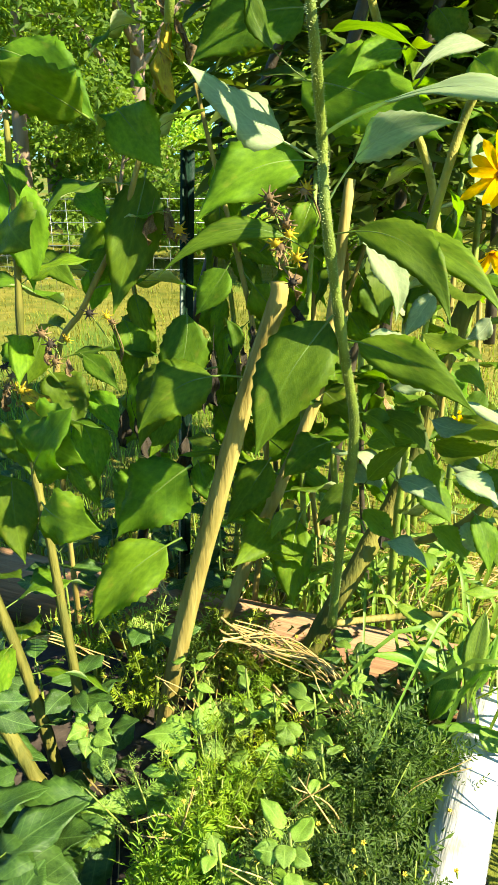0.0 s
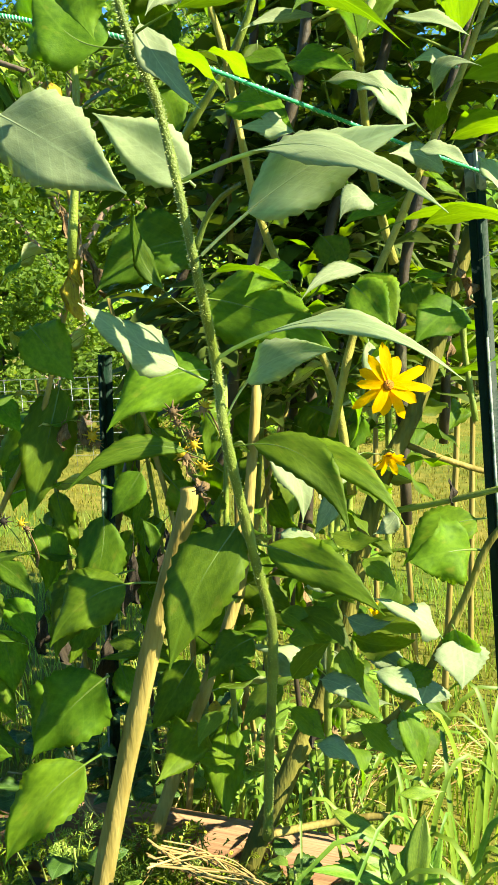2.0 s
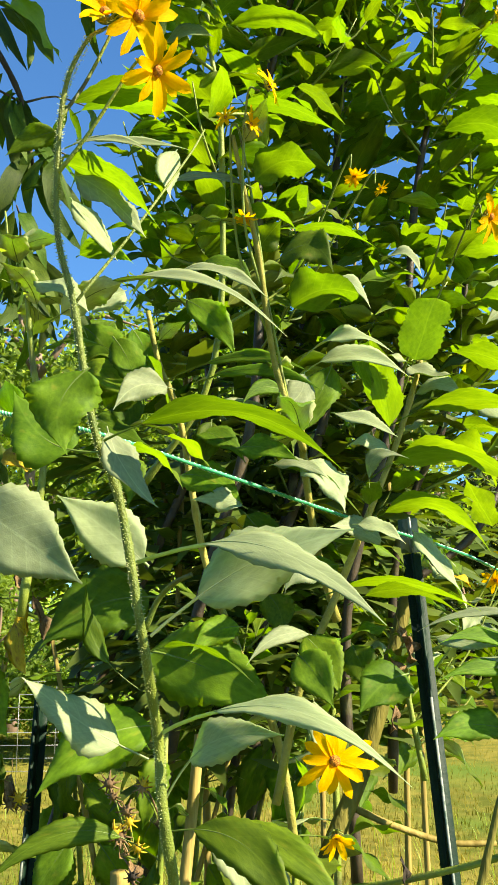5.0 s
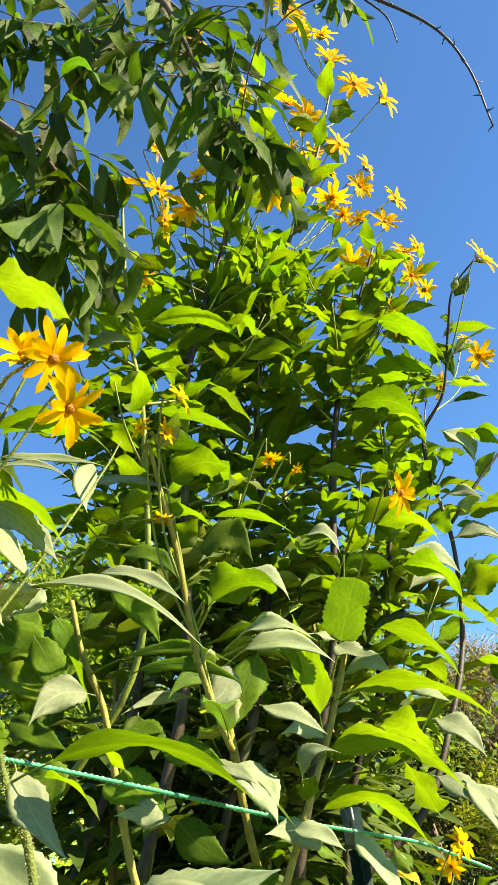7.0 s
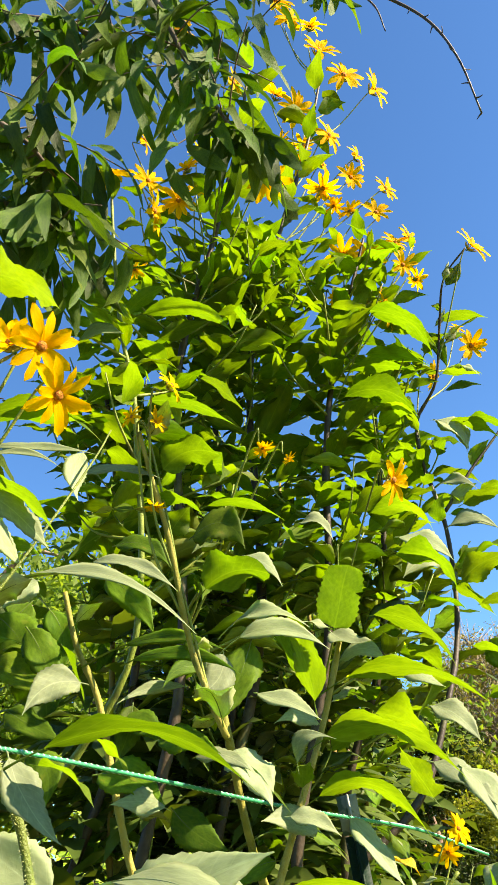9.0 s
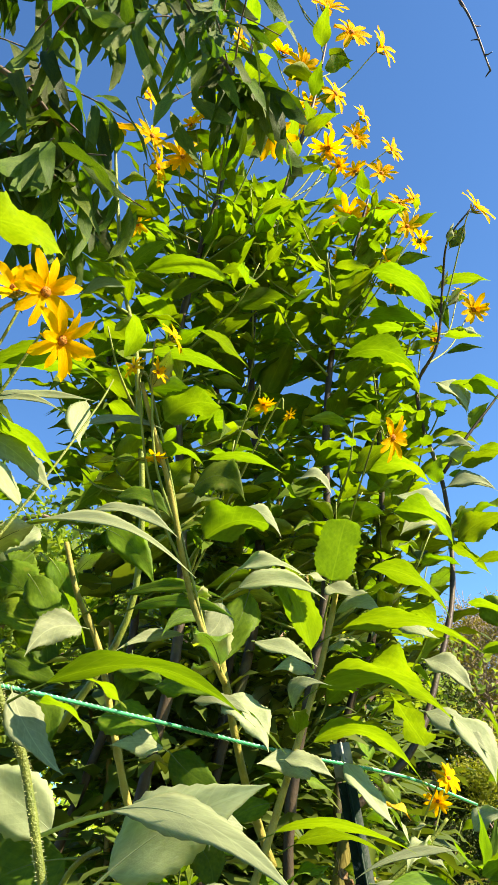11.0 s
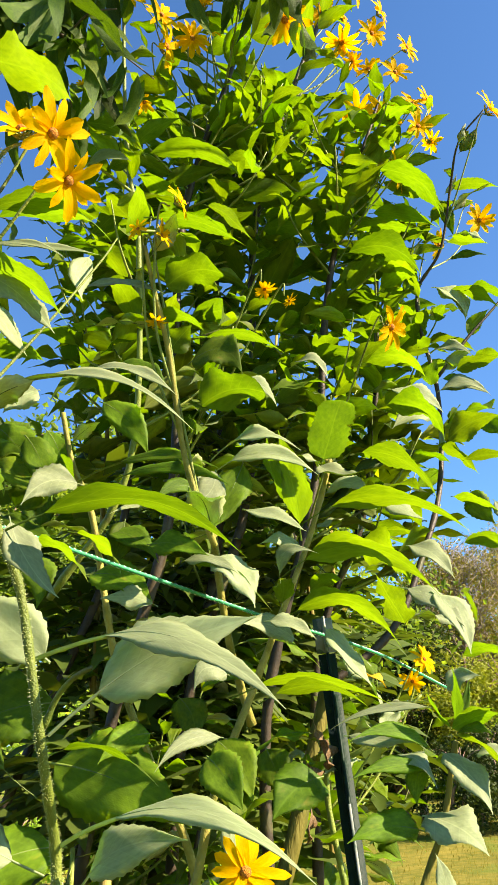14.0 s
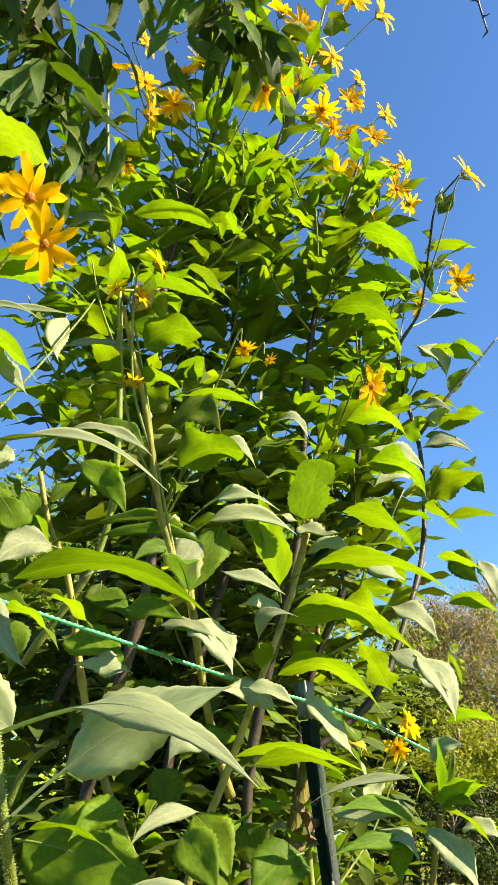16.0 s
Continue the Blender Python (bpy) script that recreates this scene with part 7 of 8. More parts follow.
for i in range(13):
    x = -1 + 1.9 * i + rnd.uniform(-0.6, 0.6)
    tree((x, 20 + rnd.uniform(-1, 2), 0), rnd.uniform(4.6, 6.6), 2.0, [WOODS_MAT, WOODS_MAT, WOODS_YELLOW, WOODS_MAT][i % 4], 200 + i, 7000, 0.17, "leafy tree beyond the lawn", 0.12, 0.1)
for i in range(12):
    x = 0 + 1.3 * i + rnd.uniform(-0.4, 0.4)
    tree((x, 16.4 + rnd.uniform(-0.5, 0.5), 0), rnd.uniform(1.3, 2.2), 1.0, [WOODS_MAT, WOODS_LIGHT, WOODS_MAT][i % 3], 250 + i, 3500, 0.12, "dark hedge shrub across the lawn", 0.04, 0.05, "shrub")


# a dense dark evergreen hedge and a sunny yellow-green shrub beside it
for i, (x, y, h) in enumerate(((2.25, 12.5, 3.6), (2.65, 13.2, 3.3), (1.7, 12.8, 3.8))):
    tree((x, y, 0), h, 0.85, WOODS_DARK, 280 + i, 9000, 0.07, "dense dark evergreen beside the lawn", 0.07, 0.05)
for i, (x, y, h) in enumerate(((3.2, 11.9, 2.7), (3.8, 12.1, 2.8), (4.6, 12.8, 2.6))):
    tree((x, y, 0), h, 0.8, WOODS_GOLD, 290 + i, 6000, 0.06, "yellow-green garden shrub across the lawn", 0.03, 0.05, "shrub")


for i, (x, y, h) in enumerate(((2.7, 10.9, 1.25), (3.3, 11.0, 1.35), (3.9, 11.1, 1.2), (4.6, 11.3, 1.3))):
    tree((x, y, 0), h, 0.55, WOODS_DARK, 300 + i, 4000, 0.05, "low dark evergreen shrub beside the lawn", 0.03, 0.03, "shrub")


# a hazy, half-bare tree at the end of the lawn
def bare_tree(at, height, seed):
    rnd = random.Random(seed)
    ob = thing("tree", at, "hazy half-bare tree with grey brown twigs", "tree", "trees and shrubs round the lawn")
    limbs, tips = [tube([(0, 0, -0.1), (0.1, 0, height * 0.5), (0, 0.1, height * 0.95)], 0.08, 0.015, 6, 8)], []
    for i in range(46):
        z = height * (0.22 + 0.7 * rnd.random())
        a, r = rnd.uniform(0, 6.283), (height * 1.1 - z) * rnd.uniform(0.3, 0.5)
        s, e = Vector((0.05, 0, z)), Vector((math.cos(a) * r, math.sin(a) * r, min(height, z + r * rnd.uniform(0.5, 1.2))))
        limbs.append(tube([s, s.lerp(e, 0.5) - Vector((0, 0, 0.1)), e], 0.018, 0.006, 4, 5))
        for k in range(9):
            q = s.lerp(e, rnd.uniform(0.3, 1.0))
            limbs.append(tube([q, q + Vector((rnd.gauss(0, 0.3), rnd.gauss(0, 0.3), rnd.uniform(0.2, 0.6)))], 0.011, 0.005, 3, 2))
        tips += [(e, 0.45), (s.lerp(e, 0.6), 0.4)]
    part("trunk", mesh_of("trunk", *joined(limbs), [HAZE_TWIG]), ob)
    verts, faces = [], []
    leaf_cloud(rnd, tips, 6000, 0.07, verts, faces)
    part("crown", mesh_of("crown", verts, faces, [WOODS_YELLOW], None, False), ob)


for i, (x, y, h) in enumerate(((4.87, 18.5, 5.3), (6.21, 19.0, 5.6), (5.5, 21.0, 5.6))):
    bare_tree((x, y, 0), h, 700 + i)


# the peach tree whose boughs hang in from above
PEACH_LEAVES = [leaf_data("peach_leaf", [PEACH, PEACH, RIB], 8, 1, 0.08, 0.42, a, 0.3, 0.15, 0.0, t, 60 + i, sharp=0.85, rib=False, thick=0, wave=0.1, sway=0.10, ratio=0.2) for i, (a, t) in enumerate(((0.5, 0.3), (1.0, -0.4), (1.4, 0.6), (0.8, 0.9)))]
peach = thing("peach_tree", (-1.5, 0.9, 0), "peach tree with long drooping leaves hanging overhead", "tree")


def bough(pts, r0, r1, leaves, seed, size=0.15, start=0.0, spread=0.42, mat=None):
    rnd = random.Random(seed)
    o = peach.location
    v, f = tube([Vector(p) - o for p in pts], r0, r1, 7, None, 0, 0.15, seed)
    part("bough", mesh_of("bough", v, f, [mat or BARK]), peach)
    line = spline(pts, 60)
    sides = [line[int(60 * start):]]
    for i in range(leaves // 6):
        p = line[int(60 * (start + (0.97 - start) * rnd.random()))]
        a, r = rnd.uniform(0, 6.283), rnd.uniform(0.08, 0.24)
        e = p + Vector((math.cos(a), math.sin(a), rnd.uniform(-0.9, 0.3))) * r
        way = [p, p.lerp(e, 0.5) + Vector((0, 0, 0.15 * r)), e]
        v, f = tube([q - o for q in way], 0.0022, 0.0012, 5, 6)
        part("twig", mesh_of("twig", v, f, [mat or BARK]), peach)
        sides.append(spline(way, 12))
    for i in range(leaves * 3 // 2):
        side = rnd.choice(sides) if rnd.random() < 0.8 else sides[0]
        p = rnd.choice(side)
        a = rnd.uniform(0, 6.283)
        d = Vector((math.cos(a) * spread, math.sin(a) * spread, -rnd.uniform(0.35, 1.3))).normalized() * size * rnd.uniform(0.6, 1.05)
        m = blade_pose(p, p + d, size * rnd.uniform(0.115, 0.165), rnd.uniform(-80, 80), rnd.uniform(-0.6, 0.6))
        part("leaf", rnd.choice(PEACH_LEAVES), peach, "", Matrix.Translation(-o) @ m)



part("trunk", mesh_of("trunk", *tube([(0, 0, -0.05), (0.05, 0, 0.9), (0.2, 0.05, 1.7), (0.35, 0.1, 2.5), (0.5, 0.12, 3.2)], 0.075, 0.035, 10, 20, 0, 0.1), [BARK]), peach)
bough([(-0.476, 1.250, 3.306), (-0.197, 1.250, 3.082), (-0.039, 1.250, 3.024), (0.077, 1.250, 2.974), (0.187, 1.250, 2.841)], 0.012, 0.004, 91, 1, size=0.19)
bough([(-0.464, 1.300, 3.562), (-0.010, 1.300, 3.328), (0.225, 1.300, 3.171), (0.286, 1.300, 3.011), (0.323, 1.300, 2.867), (0.379, 1.300, 2.704), (0.417, 1.300, 2.606)], 0.011, 0.003, 78, 2, size=0.19, start=0.3)
bough([(-0.298, 1.150, 2.819), (-0.124, 1.150, 2.657), (0.013, 1.150, 2.513), (0.077, 1.150, 2.404)], 0.009, 0.003, 72, 3, size=0.185)
bough([(-0.297, 1.200, 2.633), (-0.118, 1.200, 2.485), (0.003, 1.200, 2.383), (0.086, 1.200, 2.317)], 0.008, 0.003, 57, 4, size=0.175)
bough([(-0.379, 1.400, 3.813), (-0.010, 1.400, 3.446), (0.138, 1.400, 3.183), (0.149, 1.400, 2.969)], 0.009, 0.003, 44, 5, size=0.175, start=0.2)
bough([(0.014, 1.200, 3.483), (0.348, 1.200, 3.224), (0.498, 1.200, 3.023), (0.587, 1.200, 2.947), (0.684, 1.200, 2.949)], 0.008, 0.003, 26, 6, size=0.13, start=0.4)
bough([(-0.159, 1.500, 4.119), (0.124, 1.500, 3.642), (0.292, 1.500, 3.377), (0.343, 1.500, 3.201)], 0.008, 0.003, 33, 7, size=0.14, start=0.2)
bough([(0.432, 1.400, 3.684), (0.640, 1.400, 3.328), (0.782, 1.400, 3.208), (0.898, 1.400, 3.075), (0.946, 1.400, 2.920), (0.957, 1.400, 2.722)], 0.006, 0.002, 0, 8, mat=STEM_DARK)
bough([(0.742, 1.400, 3.227), (0.791, 1.400, 3.138), (0.800, 1.400, 3.038)], 0.003, 0.0015, 0, 9, mat=STEM_DARK)
bough([(-0.114, 1.100, 2.354), (-0.060, 1.100, 2.260), (-0.042, 1.100, 2.195), (-0.023, 1.100, 2.150)], 0.010, 0.008, 0, 10, mat=STEM_DARK)
bough([(-0.491, 1.500, 1.640), (-0.364, 1.500, 1.598), (-0.262, 1.500, 1.559)], 0.008, 0.004, 26, 11, size=0.175)
bough([(-0.405, 1.350, 2.432), (-0.269, 1.350, 2.266), (-0.186, 1.350, 2.115), (-0.157, 1.350, 1.978)], 0.008, 0.003, 60, 12, size=0.175, start=0.1)
bough([(-0.397, 1.400, 2.108), (-0.287, 1.400, 1.950), (-0.208, 1.400, 1.857), (-0.173, 1.400, 1.771)], 0.008, 0.003, 50, 13, size=0.165, start=0.1)
spur = mesh_of("spur", *tube([(0, 0, 0), (0.002, 0, 0.008), (0.001, 0.002, 0.018)], 0.0024, 0.0008, 5, 4), [STEM_DARK])
twig_line = spline([(0.432, 1.400, 3.684), (0.640, 1.400, 3.328), (0.782, 1.400, 3.208), (0.898, 1.400, 3.075), (0.946, 1.400, 2.920), (0.957, 1.400, 2.722)], 40)
for i in range(12, 41, 2):
    part("spur", spur, peach, "", Matrix.Translation(twig_line[i] - peach.location) @ pose(0, 0, 0, random.Random(i).uniform(40, 160), 0, i * 77))


# the green rope that ties the clump to the post
def rope(pts):
    ob = thing("rope", pts[0], "green and white braided rope tied to the post", "rope")
    o = Vector(pts[0])
    line = spline([Vector(p) - o for p in pts], 260)
    v, f = tube([Vector(p) - o for p in pts], 0.0028, 0.0028, 8, 120)
    part("core", mesh_of("core", v, f, [ROPE_GREEN]), ob, "green braid")
    for k in range(2):
        coil = []
        for i, p in enumerate(line):
            a = i * 1.5 + k * math.pi
            coil.append(p + 0.0024 * Vector((0.35 * math.sin(a), math.cos(a), math.sin(a))))
        v, f = tube(coil, 0.0009, 0.0009, 4, 1040)
        part("strand", mesh_of("strand", v, f, [ROPE_WHITE]), ob, "white strand")
    return ob


rope([(-0.168, 1.120, 1.509), (-0.079, 1.140, 1.490), (0.026, 1.160, 1.466), (0.175, 1.300, 1.429), (0.343, 1.460, 1.385), (0.501, 1.620, 1.351)])
rope([(0.502, 1.630, 1.352), (0.590, 1.750, 1.331), (0.724, 1.900, 1.280)])


# plants on the ground
def sprig_data(pairs, size, seed, width=0.35, bend=0.5):
    """A feathery leaf: a bent stalk with narrow leaflets in pairs."""
    rnd = random.Random(seed)
    verts, faces = [], []
    line = [Vector((0, u * math.cos(bend * u), u * u * -bend * 0.5 + u * 0.35)) for u in np.linspace(0, 1, pairs + 2)]
    for i in range(len(line) - 1):
        k = len(verts)
        for q in (line[i], line[i + 1]):
            verts += [q + Vector((0.012, 0, 0)), q - Vector((0.012, 0, 0)), q + Vector((0, 0, 0.015))]
        faces += [(k, k + 1, k + 4, k + 3), (k + 1, k + 2, k + 5, k + 4), (k + 2, k, k + 3, k + 5)]
    for i in range(1, len(line)):
        for s in (-1, 1) if i < len(line) - 1 else (0,):
            ln = size * rnd.uniform(0.7, 1.2) * (1 - 0.35 * i / len(line))
            d = Vector((s * 0.9, 0.55 if s else 1, rnd.uniform(-0.25, 0.3))).normalized() * ln
            w = Vector((-d.y, d.x, rnd.uniform(-0.3, 0.3) * ln)).normalized() * ln * width * 0.5
            q, k = line[i], len(verts)
            lift = Vector((0, 0, 0.10 * ln))
            verts += [q, q + d * 0.45 + w + lift, q + d, q + d * 0.45 - w + lift, q + d * 0.5]
            faces += [(k, k + 4, k + 1), (k + 4, k + 2, k + 1), (k, k + 3, k + 4), (k + 4, k + 3, k + 2)]
    return verts, faces


MARI_SPRIGS = [sprig_data(3 + i % 3, 0.38, i, 0.24, 0.1 + 0.45 * i) for i in range(6)]
HERB_SPRIGS = [sprig_data(4 + i % 2, 0.36, 10 + i, 0.30, 0.1 + 0.25 * i) for i in range(5)]
BROAD_LEAVES = [leaf_data("broad_leaf", [BROAD, BROAD, RIB], 10, 3, 0.25, 0.38, a * 0.7, 0.2, 0.08, 0.04, 0.2, 80 + i, sharp=0.8, sway=0.06, ratio=0.55) for i, a in enumerate((0.4, 0.9, 1.3))]
BUD = joined([tube([(0, 0, -0.002), (0, 0, 0.003), (0.001, 0, 0.008)], 0.0012, 0.0019, 6, 5)])
BUD_TIP = joined([tube([(0, 0, 0.0075), (0.001 * math.cos(a), 0.001 * math.sin(a), 0.010), (0.003 * math.cos(a), 0.003 * math.sin(a), 0.013)], 0.0011, 0.0013, 4, 3) for a in (0, 1.25, 2.5, 3.75, 5.0)])
BLOSSOM = mesh_of("blossom", BUD[0] + BUD_TIP[0], BUD[1] + [tuple(q + len(BUD[0]) for q in f) for f in BUD_TIP[1]], [STEM_GREEN, BUD_YELLOW], [0] * len(BUD[1]) + [1] * len(BUD_TIP[1]))


# weed leaves in the shade-darkened copy of the broad leaf colour
SHADED_WEED = [leaf_data("broad_leaf", [BROAD_SHADED, BROAD_SHADED, RIB], 12, 3, 0.25, 0.38, a * 0.7, 0.22, 0.10, 0.05, 0.2, 85 + i, sharp=0.85, sway=0.06, ratio=0.55) for i, a in enumerate((0.4, 0.9, 1.3))]


def bushy(name, at, height, spread, sprigs, count, size, seed, label, category, group, leaf_mat, blossoms=0, mat=None):
    rnd = random.Random(seed)
    ob = thing(name, at, label, category, group)
    shoots = []
    for i in range(9):
        a, r = rnd.uniform(0, 6.283), spread * rnd.random() ** 0.6
        shoots.append([Vector((0, 0, -0.01)), Vector((math.cos(a) * r * 0.5, math.sin(a) * r * 0.5, height * 0.5)), Vector((math.cos(a) * r, math.sin(a) * r, height * rnd.uniform(0.6, 1.0)))])
    verts, faces = joined([tube(s, 0.003, 0.0012, 5, 6) for s in shoots])
    tagged(part("stem", mesh_of("stem", verts, faces, [mat or STEM_GREEN]), ob), kind="stuff")
    lines = [spline(s, 12) for s in shoots]
    verts, faces = [], []
    for i in range(count):
        p = rnd.choice(lines)[rnd.randrange(4, 13)]
        a = rnd.uniform(0, 6.283)
        d = Vector((math.cos(a), math.sin(a), rnd.uniform(-0.1, 0.9))).normalized() * size * rnd.uniform(0.5, 1.3)
        m, (v, f) = blade_pose(p, p + d, d.length, rnd.uniform(-70, 80), rnd.uniform(-0.8, 0.8)), rnd.choice(sprigs)
        k = len(verts)
        verts += [m @ q for q in v]
        faces += [tuple(q + k for q in poly) for poly in f]
    tagged(part("foliage", mesh_of("foliage", verts, faces, [leaf_mat], None, False), ob), kind="stuff")
    for i in range(blossoms):
        p = rnd.choice(lines)[12] + Vector((rnd.uniform(-0.03, 0.03), rnd.uniform(-0.03, 0.03), rnd.uniform(0, 0.04)))
        part("blossom", BLOSSOM, ob, "", Matrix.Translation(p) @ pose(0, 0, 0, rnd.uniform(-50, 50), rnd.uniform(-50, 50), 0))
    return ob


rnd = random.Random(11)
COLOURS = (MARIGOLD, MARIGOLD_PALE, MARIGOLD, MARIGOLD_DEEP, MARIGOLD_PALE, MARIGOLD)
for i in range(26):
    x, y = -0.15 + 0.27 * rnd.random(), 0.72 + 0.66 * rnd.random()
    x += 0.10 if y < 1.0 else 0.0
    bushy("marigold", (x, y, 0.02), 0.08 + 0.20 * rnd.random(), 0.06 + 0.07 * rnd.random(), MARI_SPRIGS, 130 + 60 * (i % 3), rnd.choice((0.024, 0.032, 0.04, 0.05)), 300 + i, "bright feathery marigold bush in the raised bed", "marigold", "marigolds in the bed", COLOURS[i % 6], 2 + i % 2)
for i in range(12):
    x, y = -0.42 + 0.50 * rnd.random(), 1.30 + 0.22 * rnd.random()
    bushy("marigold", (x, y, 0.02), 0.14 + 0.12 * rnd.random(), 0.10, MARI_SPRIGS, 90, rnd.choice((0.035, 0.05)), 320 + i, "straggling marigold bush beside the sunflower stalks", "marigold", "marigolds in the bed", COLOURS[(i + 2) % 6], 3)
for i in range(30):
    x, y = (0.07 + 0.23 * rnd.random(), 0.66 + 0.6 * rnd.random()) if i < 18 else (0.10 + 0.19 * rnd.random(), 0.85 + 0.5 * rnd.random())
    bushy("herb", (x, y, 0.02), 0.09 + 0.12 * rnd.random(), 0.10, HERB_SPRIGS, 110 + 30 * (i % 3), rnd.choice((0.03, 0.04, 0.055)), 340 + i, "bushy green herb at the bed's edge, coloured dark for shade", "herb", "herbs in the bed", HERB_SHADED, (2, 0, 1)[i % 3])


def broad_plant(at, height, count, size, seed, label, spread=0.10):
    rnd = random.Random(seed)
    ob = thing("broadleaf_weed", at, label, "weed", "broad-leaved weeds")
    part("stem", mesh_of("stem", *tube([(0, 0, -0.01), (0.01, 0, height * 0.5), (0.0, 0.01, height)], 0.004, 0.002, 6, 6), [STEM_GREEN]), ob)
    for i in range(count):
        a = i * 2.4 + rnd.uniform(-0.4, 0.4)
        p = Vector((0, 0, height * rnd.uniform(0.35, 1.0)))
        d = Vector((math.cos(a), math.sin(a), rnd.uniform(-0.2, 0.5))).normalized() * size * rnd.uniform(0.7, 1.2)
        # weeds labelled dark or dull take the leaves coloured for shade
        part("leaf", rnd.choice(SHADED_WEED if "dark" in label or "dull" in label else BROAD_LEAVES), ob, "", blade_pose(p, p + d, size * rnd.uniform(0.42, 0.6), rnd.uniform(-30, 45)))
    return ob


WEED = "weed with wide bright green leaves among marigolds"
broad_plant((-0.33, 0.92, 0.02), 0.14, 8, 0.16, 4, "weed with large green leaves darkened for shade on the soil")
broad_plant((0.0, 0.98, 0.02), 0.14, 7, 0.09, 6, WEED)
broad_plant((0.20, 1.36, 0.02), 0.14, 8, 0.10, 7, WEED)
broad_plant((0.05, 1.42, 0.02), 0.12, 6, 0.08, 8, WEED)
broad_plant((-0.40, 0.98, 0.02), 0.12, 8, 0.20, 60, "weed with large green leaves darkened for shade on the soil")
broad_plant((-0.28, 0.80, 0.02), 0.10, 8, 0.17, 61, "weed with large green leaves darkened for shade on the soil")
for i in range(16):
    broad_plant((-0.16 + 0.34 * rnd.random(), 0.76 + 0.6 * rnd.random(), 0.02), 0.14 + 0.12 * rnd.random(), 9 + i % 5, 0.03 + 0.03 * rnd.random(), 70 + i, WEED)
broad_plant((-0.46, 1.12, 0.02), 0.25, 9, 0.12, 9, "weed with large green leaves darkened for shade on the soil")
broad_plant((-0.30, 1.02, 0.02), 0.10, 9, 0.15, 62, "weed with large green leaves darkened for shade on the soil")
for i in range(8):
    broad_plant((-0.75 + 0.62 * rnd.random(), 1.2 + 0.36 * rnd.random(), 0.02), 0.12 + 0.2 * rnd.random(), 7, 0.09, 20 + i, "weed with green leaves dulled for shade under the stalks")
for i in range(9):
    broad_plant((0.04 + 0.30 * rnd.random(), 1.40 + 0.13 * rnd.random(), 0.02), 0.08 + 0.10 * rnd.random(), 9, 0.07, 140 + i, "weed with dark green leaves along the timber board")
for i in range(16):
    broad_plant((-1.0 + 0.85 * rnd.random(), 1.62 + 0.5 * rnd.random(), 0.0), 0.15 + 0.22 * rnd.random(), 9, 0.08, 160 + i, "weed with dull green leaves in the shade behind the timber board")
for i in range(10):
    broad_plant((-0.5 + 1.0 * rnd.random(), 1.7 + 0.35 * rnd.random(), 0.0), 0.12 + 0.2 * rnd.random(), 9, 0.09, 40 + i, "leafy weed growing behind the timber board")

# weeds in the bed whose leaves can be told apart
plant = thing("tomato_seedling", (-0.301, 1.213, 0.015), "young tomato shoot with bright divided leaves on soil", "tomato", "broad-leaved weeds")
stem(plant, [(-0.301, 1.213, 0.010), (-0.274, 1.180, 0.105), (-0.260, 1.147, 0.190)], 0.0025, 0.0015, STEM_GREEN, "stem", 0.1, 0.0, 6)
own_leaf(plant, (-0.269, 1.163, 0.190), (-0.300, 1.140, 0.180), 0.032, (0.12, -0.53, 0.84), "broad", 0.10, 0.06, 0.10, "ovate")
own_leaf(plant, (-0.274, 1.167, 0.190), (-0.305, 1.185, 0.200), 0.029, (0.04, -0.44, 0.90), "broad", 0.10, 0.06, 0.10, "ovate")
own_leaf(plant, (-0.261, 1.154, 0.190), (-0.256, 1.119, 0.170), 0.031, (0.15, -0.47, 0.87), "broad", 0.10, 0.06, 0.10, "ovate")
own_leaf(plant, (-0.257, 1.158, 0.190), (-0.214, 1.141, 0.190), 0.032, (-0.16, -0.40, 0.90), "broad", 0.10, 0.06, 0.10, "ovate")
own_leaf(plant, (-0.263, 1.167, 0.190), (-0.229, 1.176, 0.210), 0.028, (-0.24, -0.66, 0.71), "broad", 0.10, 0.06, 0.10, "ovate")
own_leaf(plant, (-0.265, 1.166, 0.200), (-0.266, 1.192, 0.220), 0.027, (0.16, -0.60, 0.79), "broad", 0.10, 0.06, 0.10, "ovate")
own_leaf(plant, (-0.252, 1.156, 0.190), (-0.233, 1.128, 0.170), 0.026, (0.15, -0.50, 0.85), "broad", 0.10, 0.06, 0.10, "ovate")

plant = thing("broadleaf_weed", (-0.119, 1.243, 0.015), "weed with wide veined bright green leaves on soil", "weed", "broad-leaved weeds")
stem(plant, [(-0.119, 1.243, 0.010), (-0.096, 1.207, 0.110), (-0.085, 1.171, 0.200)], 0.0030, 0.0018, STEM_GREEN, "stem", 0.1, 0.0, 6)
own_leaf(plant, (-0.084, 1.168, 0.200), (-0.179, 1.166, 0.190), 0.063, (-0.08, -0.52, 0.85), "broad", 0.10, 0.06, 0.10, "ovate")
own_leaf(plant, (-0.083, 1.174, 0.200), (-0.078, 1.232, 0.240), 0.049, (0.15, -0.57, 0.81), "broad", 0.10, 0.06, 0.10, "ovate")
own_leaf(plant, (-0.088, 1.169, 0.190), (-0.129, 1.172, 0.150), 0.041, (-0.54, -0.68, 0.50), "broad", 0.10, 0.06, 0.10, "ovate")
own_leaf(plant, (-0.075, 1.167, 0.200), (-0.032, 1.161, 0.180), 0.036, (0.30, -0.53, 0.80), "broad", 0.10, 0.06, 0.10, "ovate")

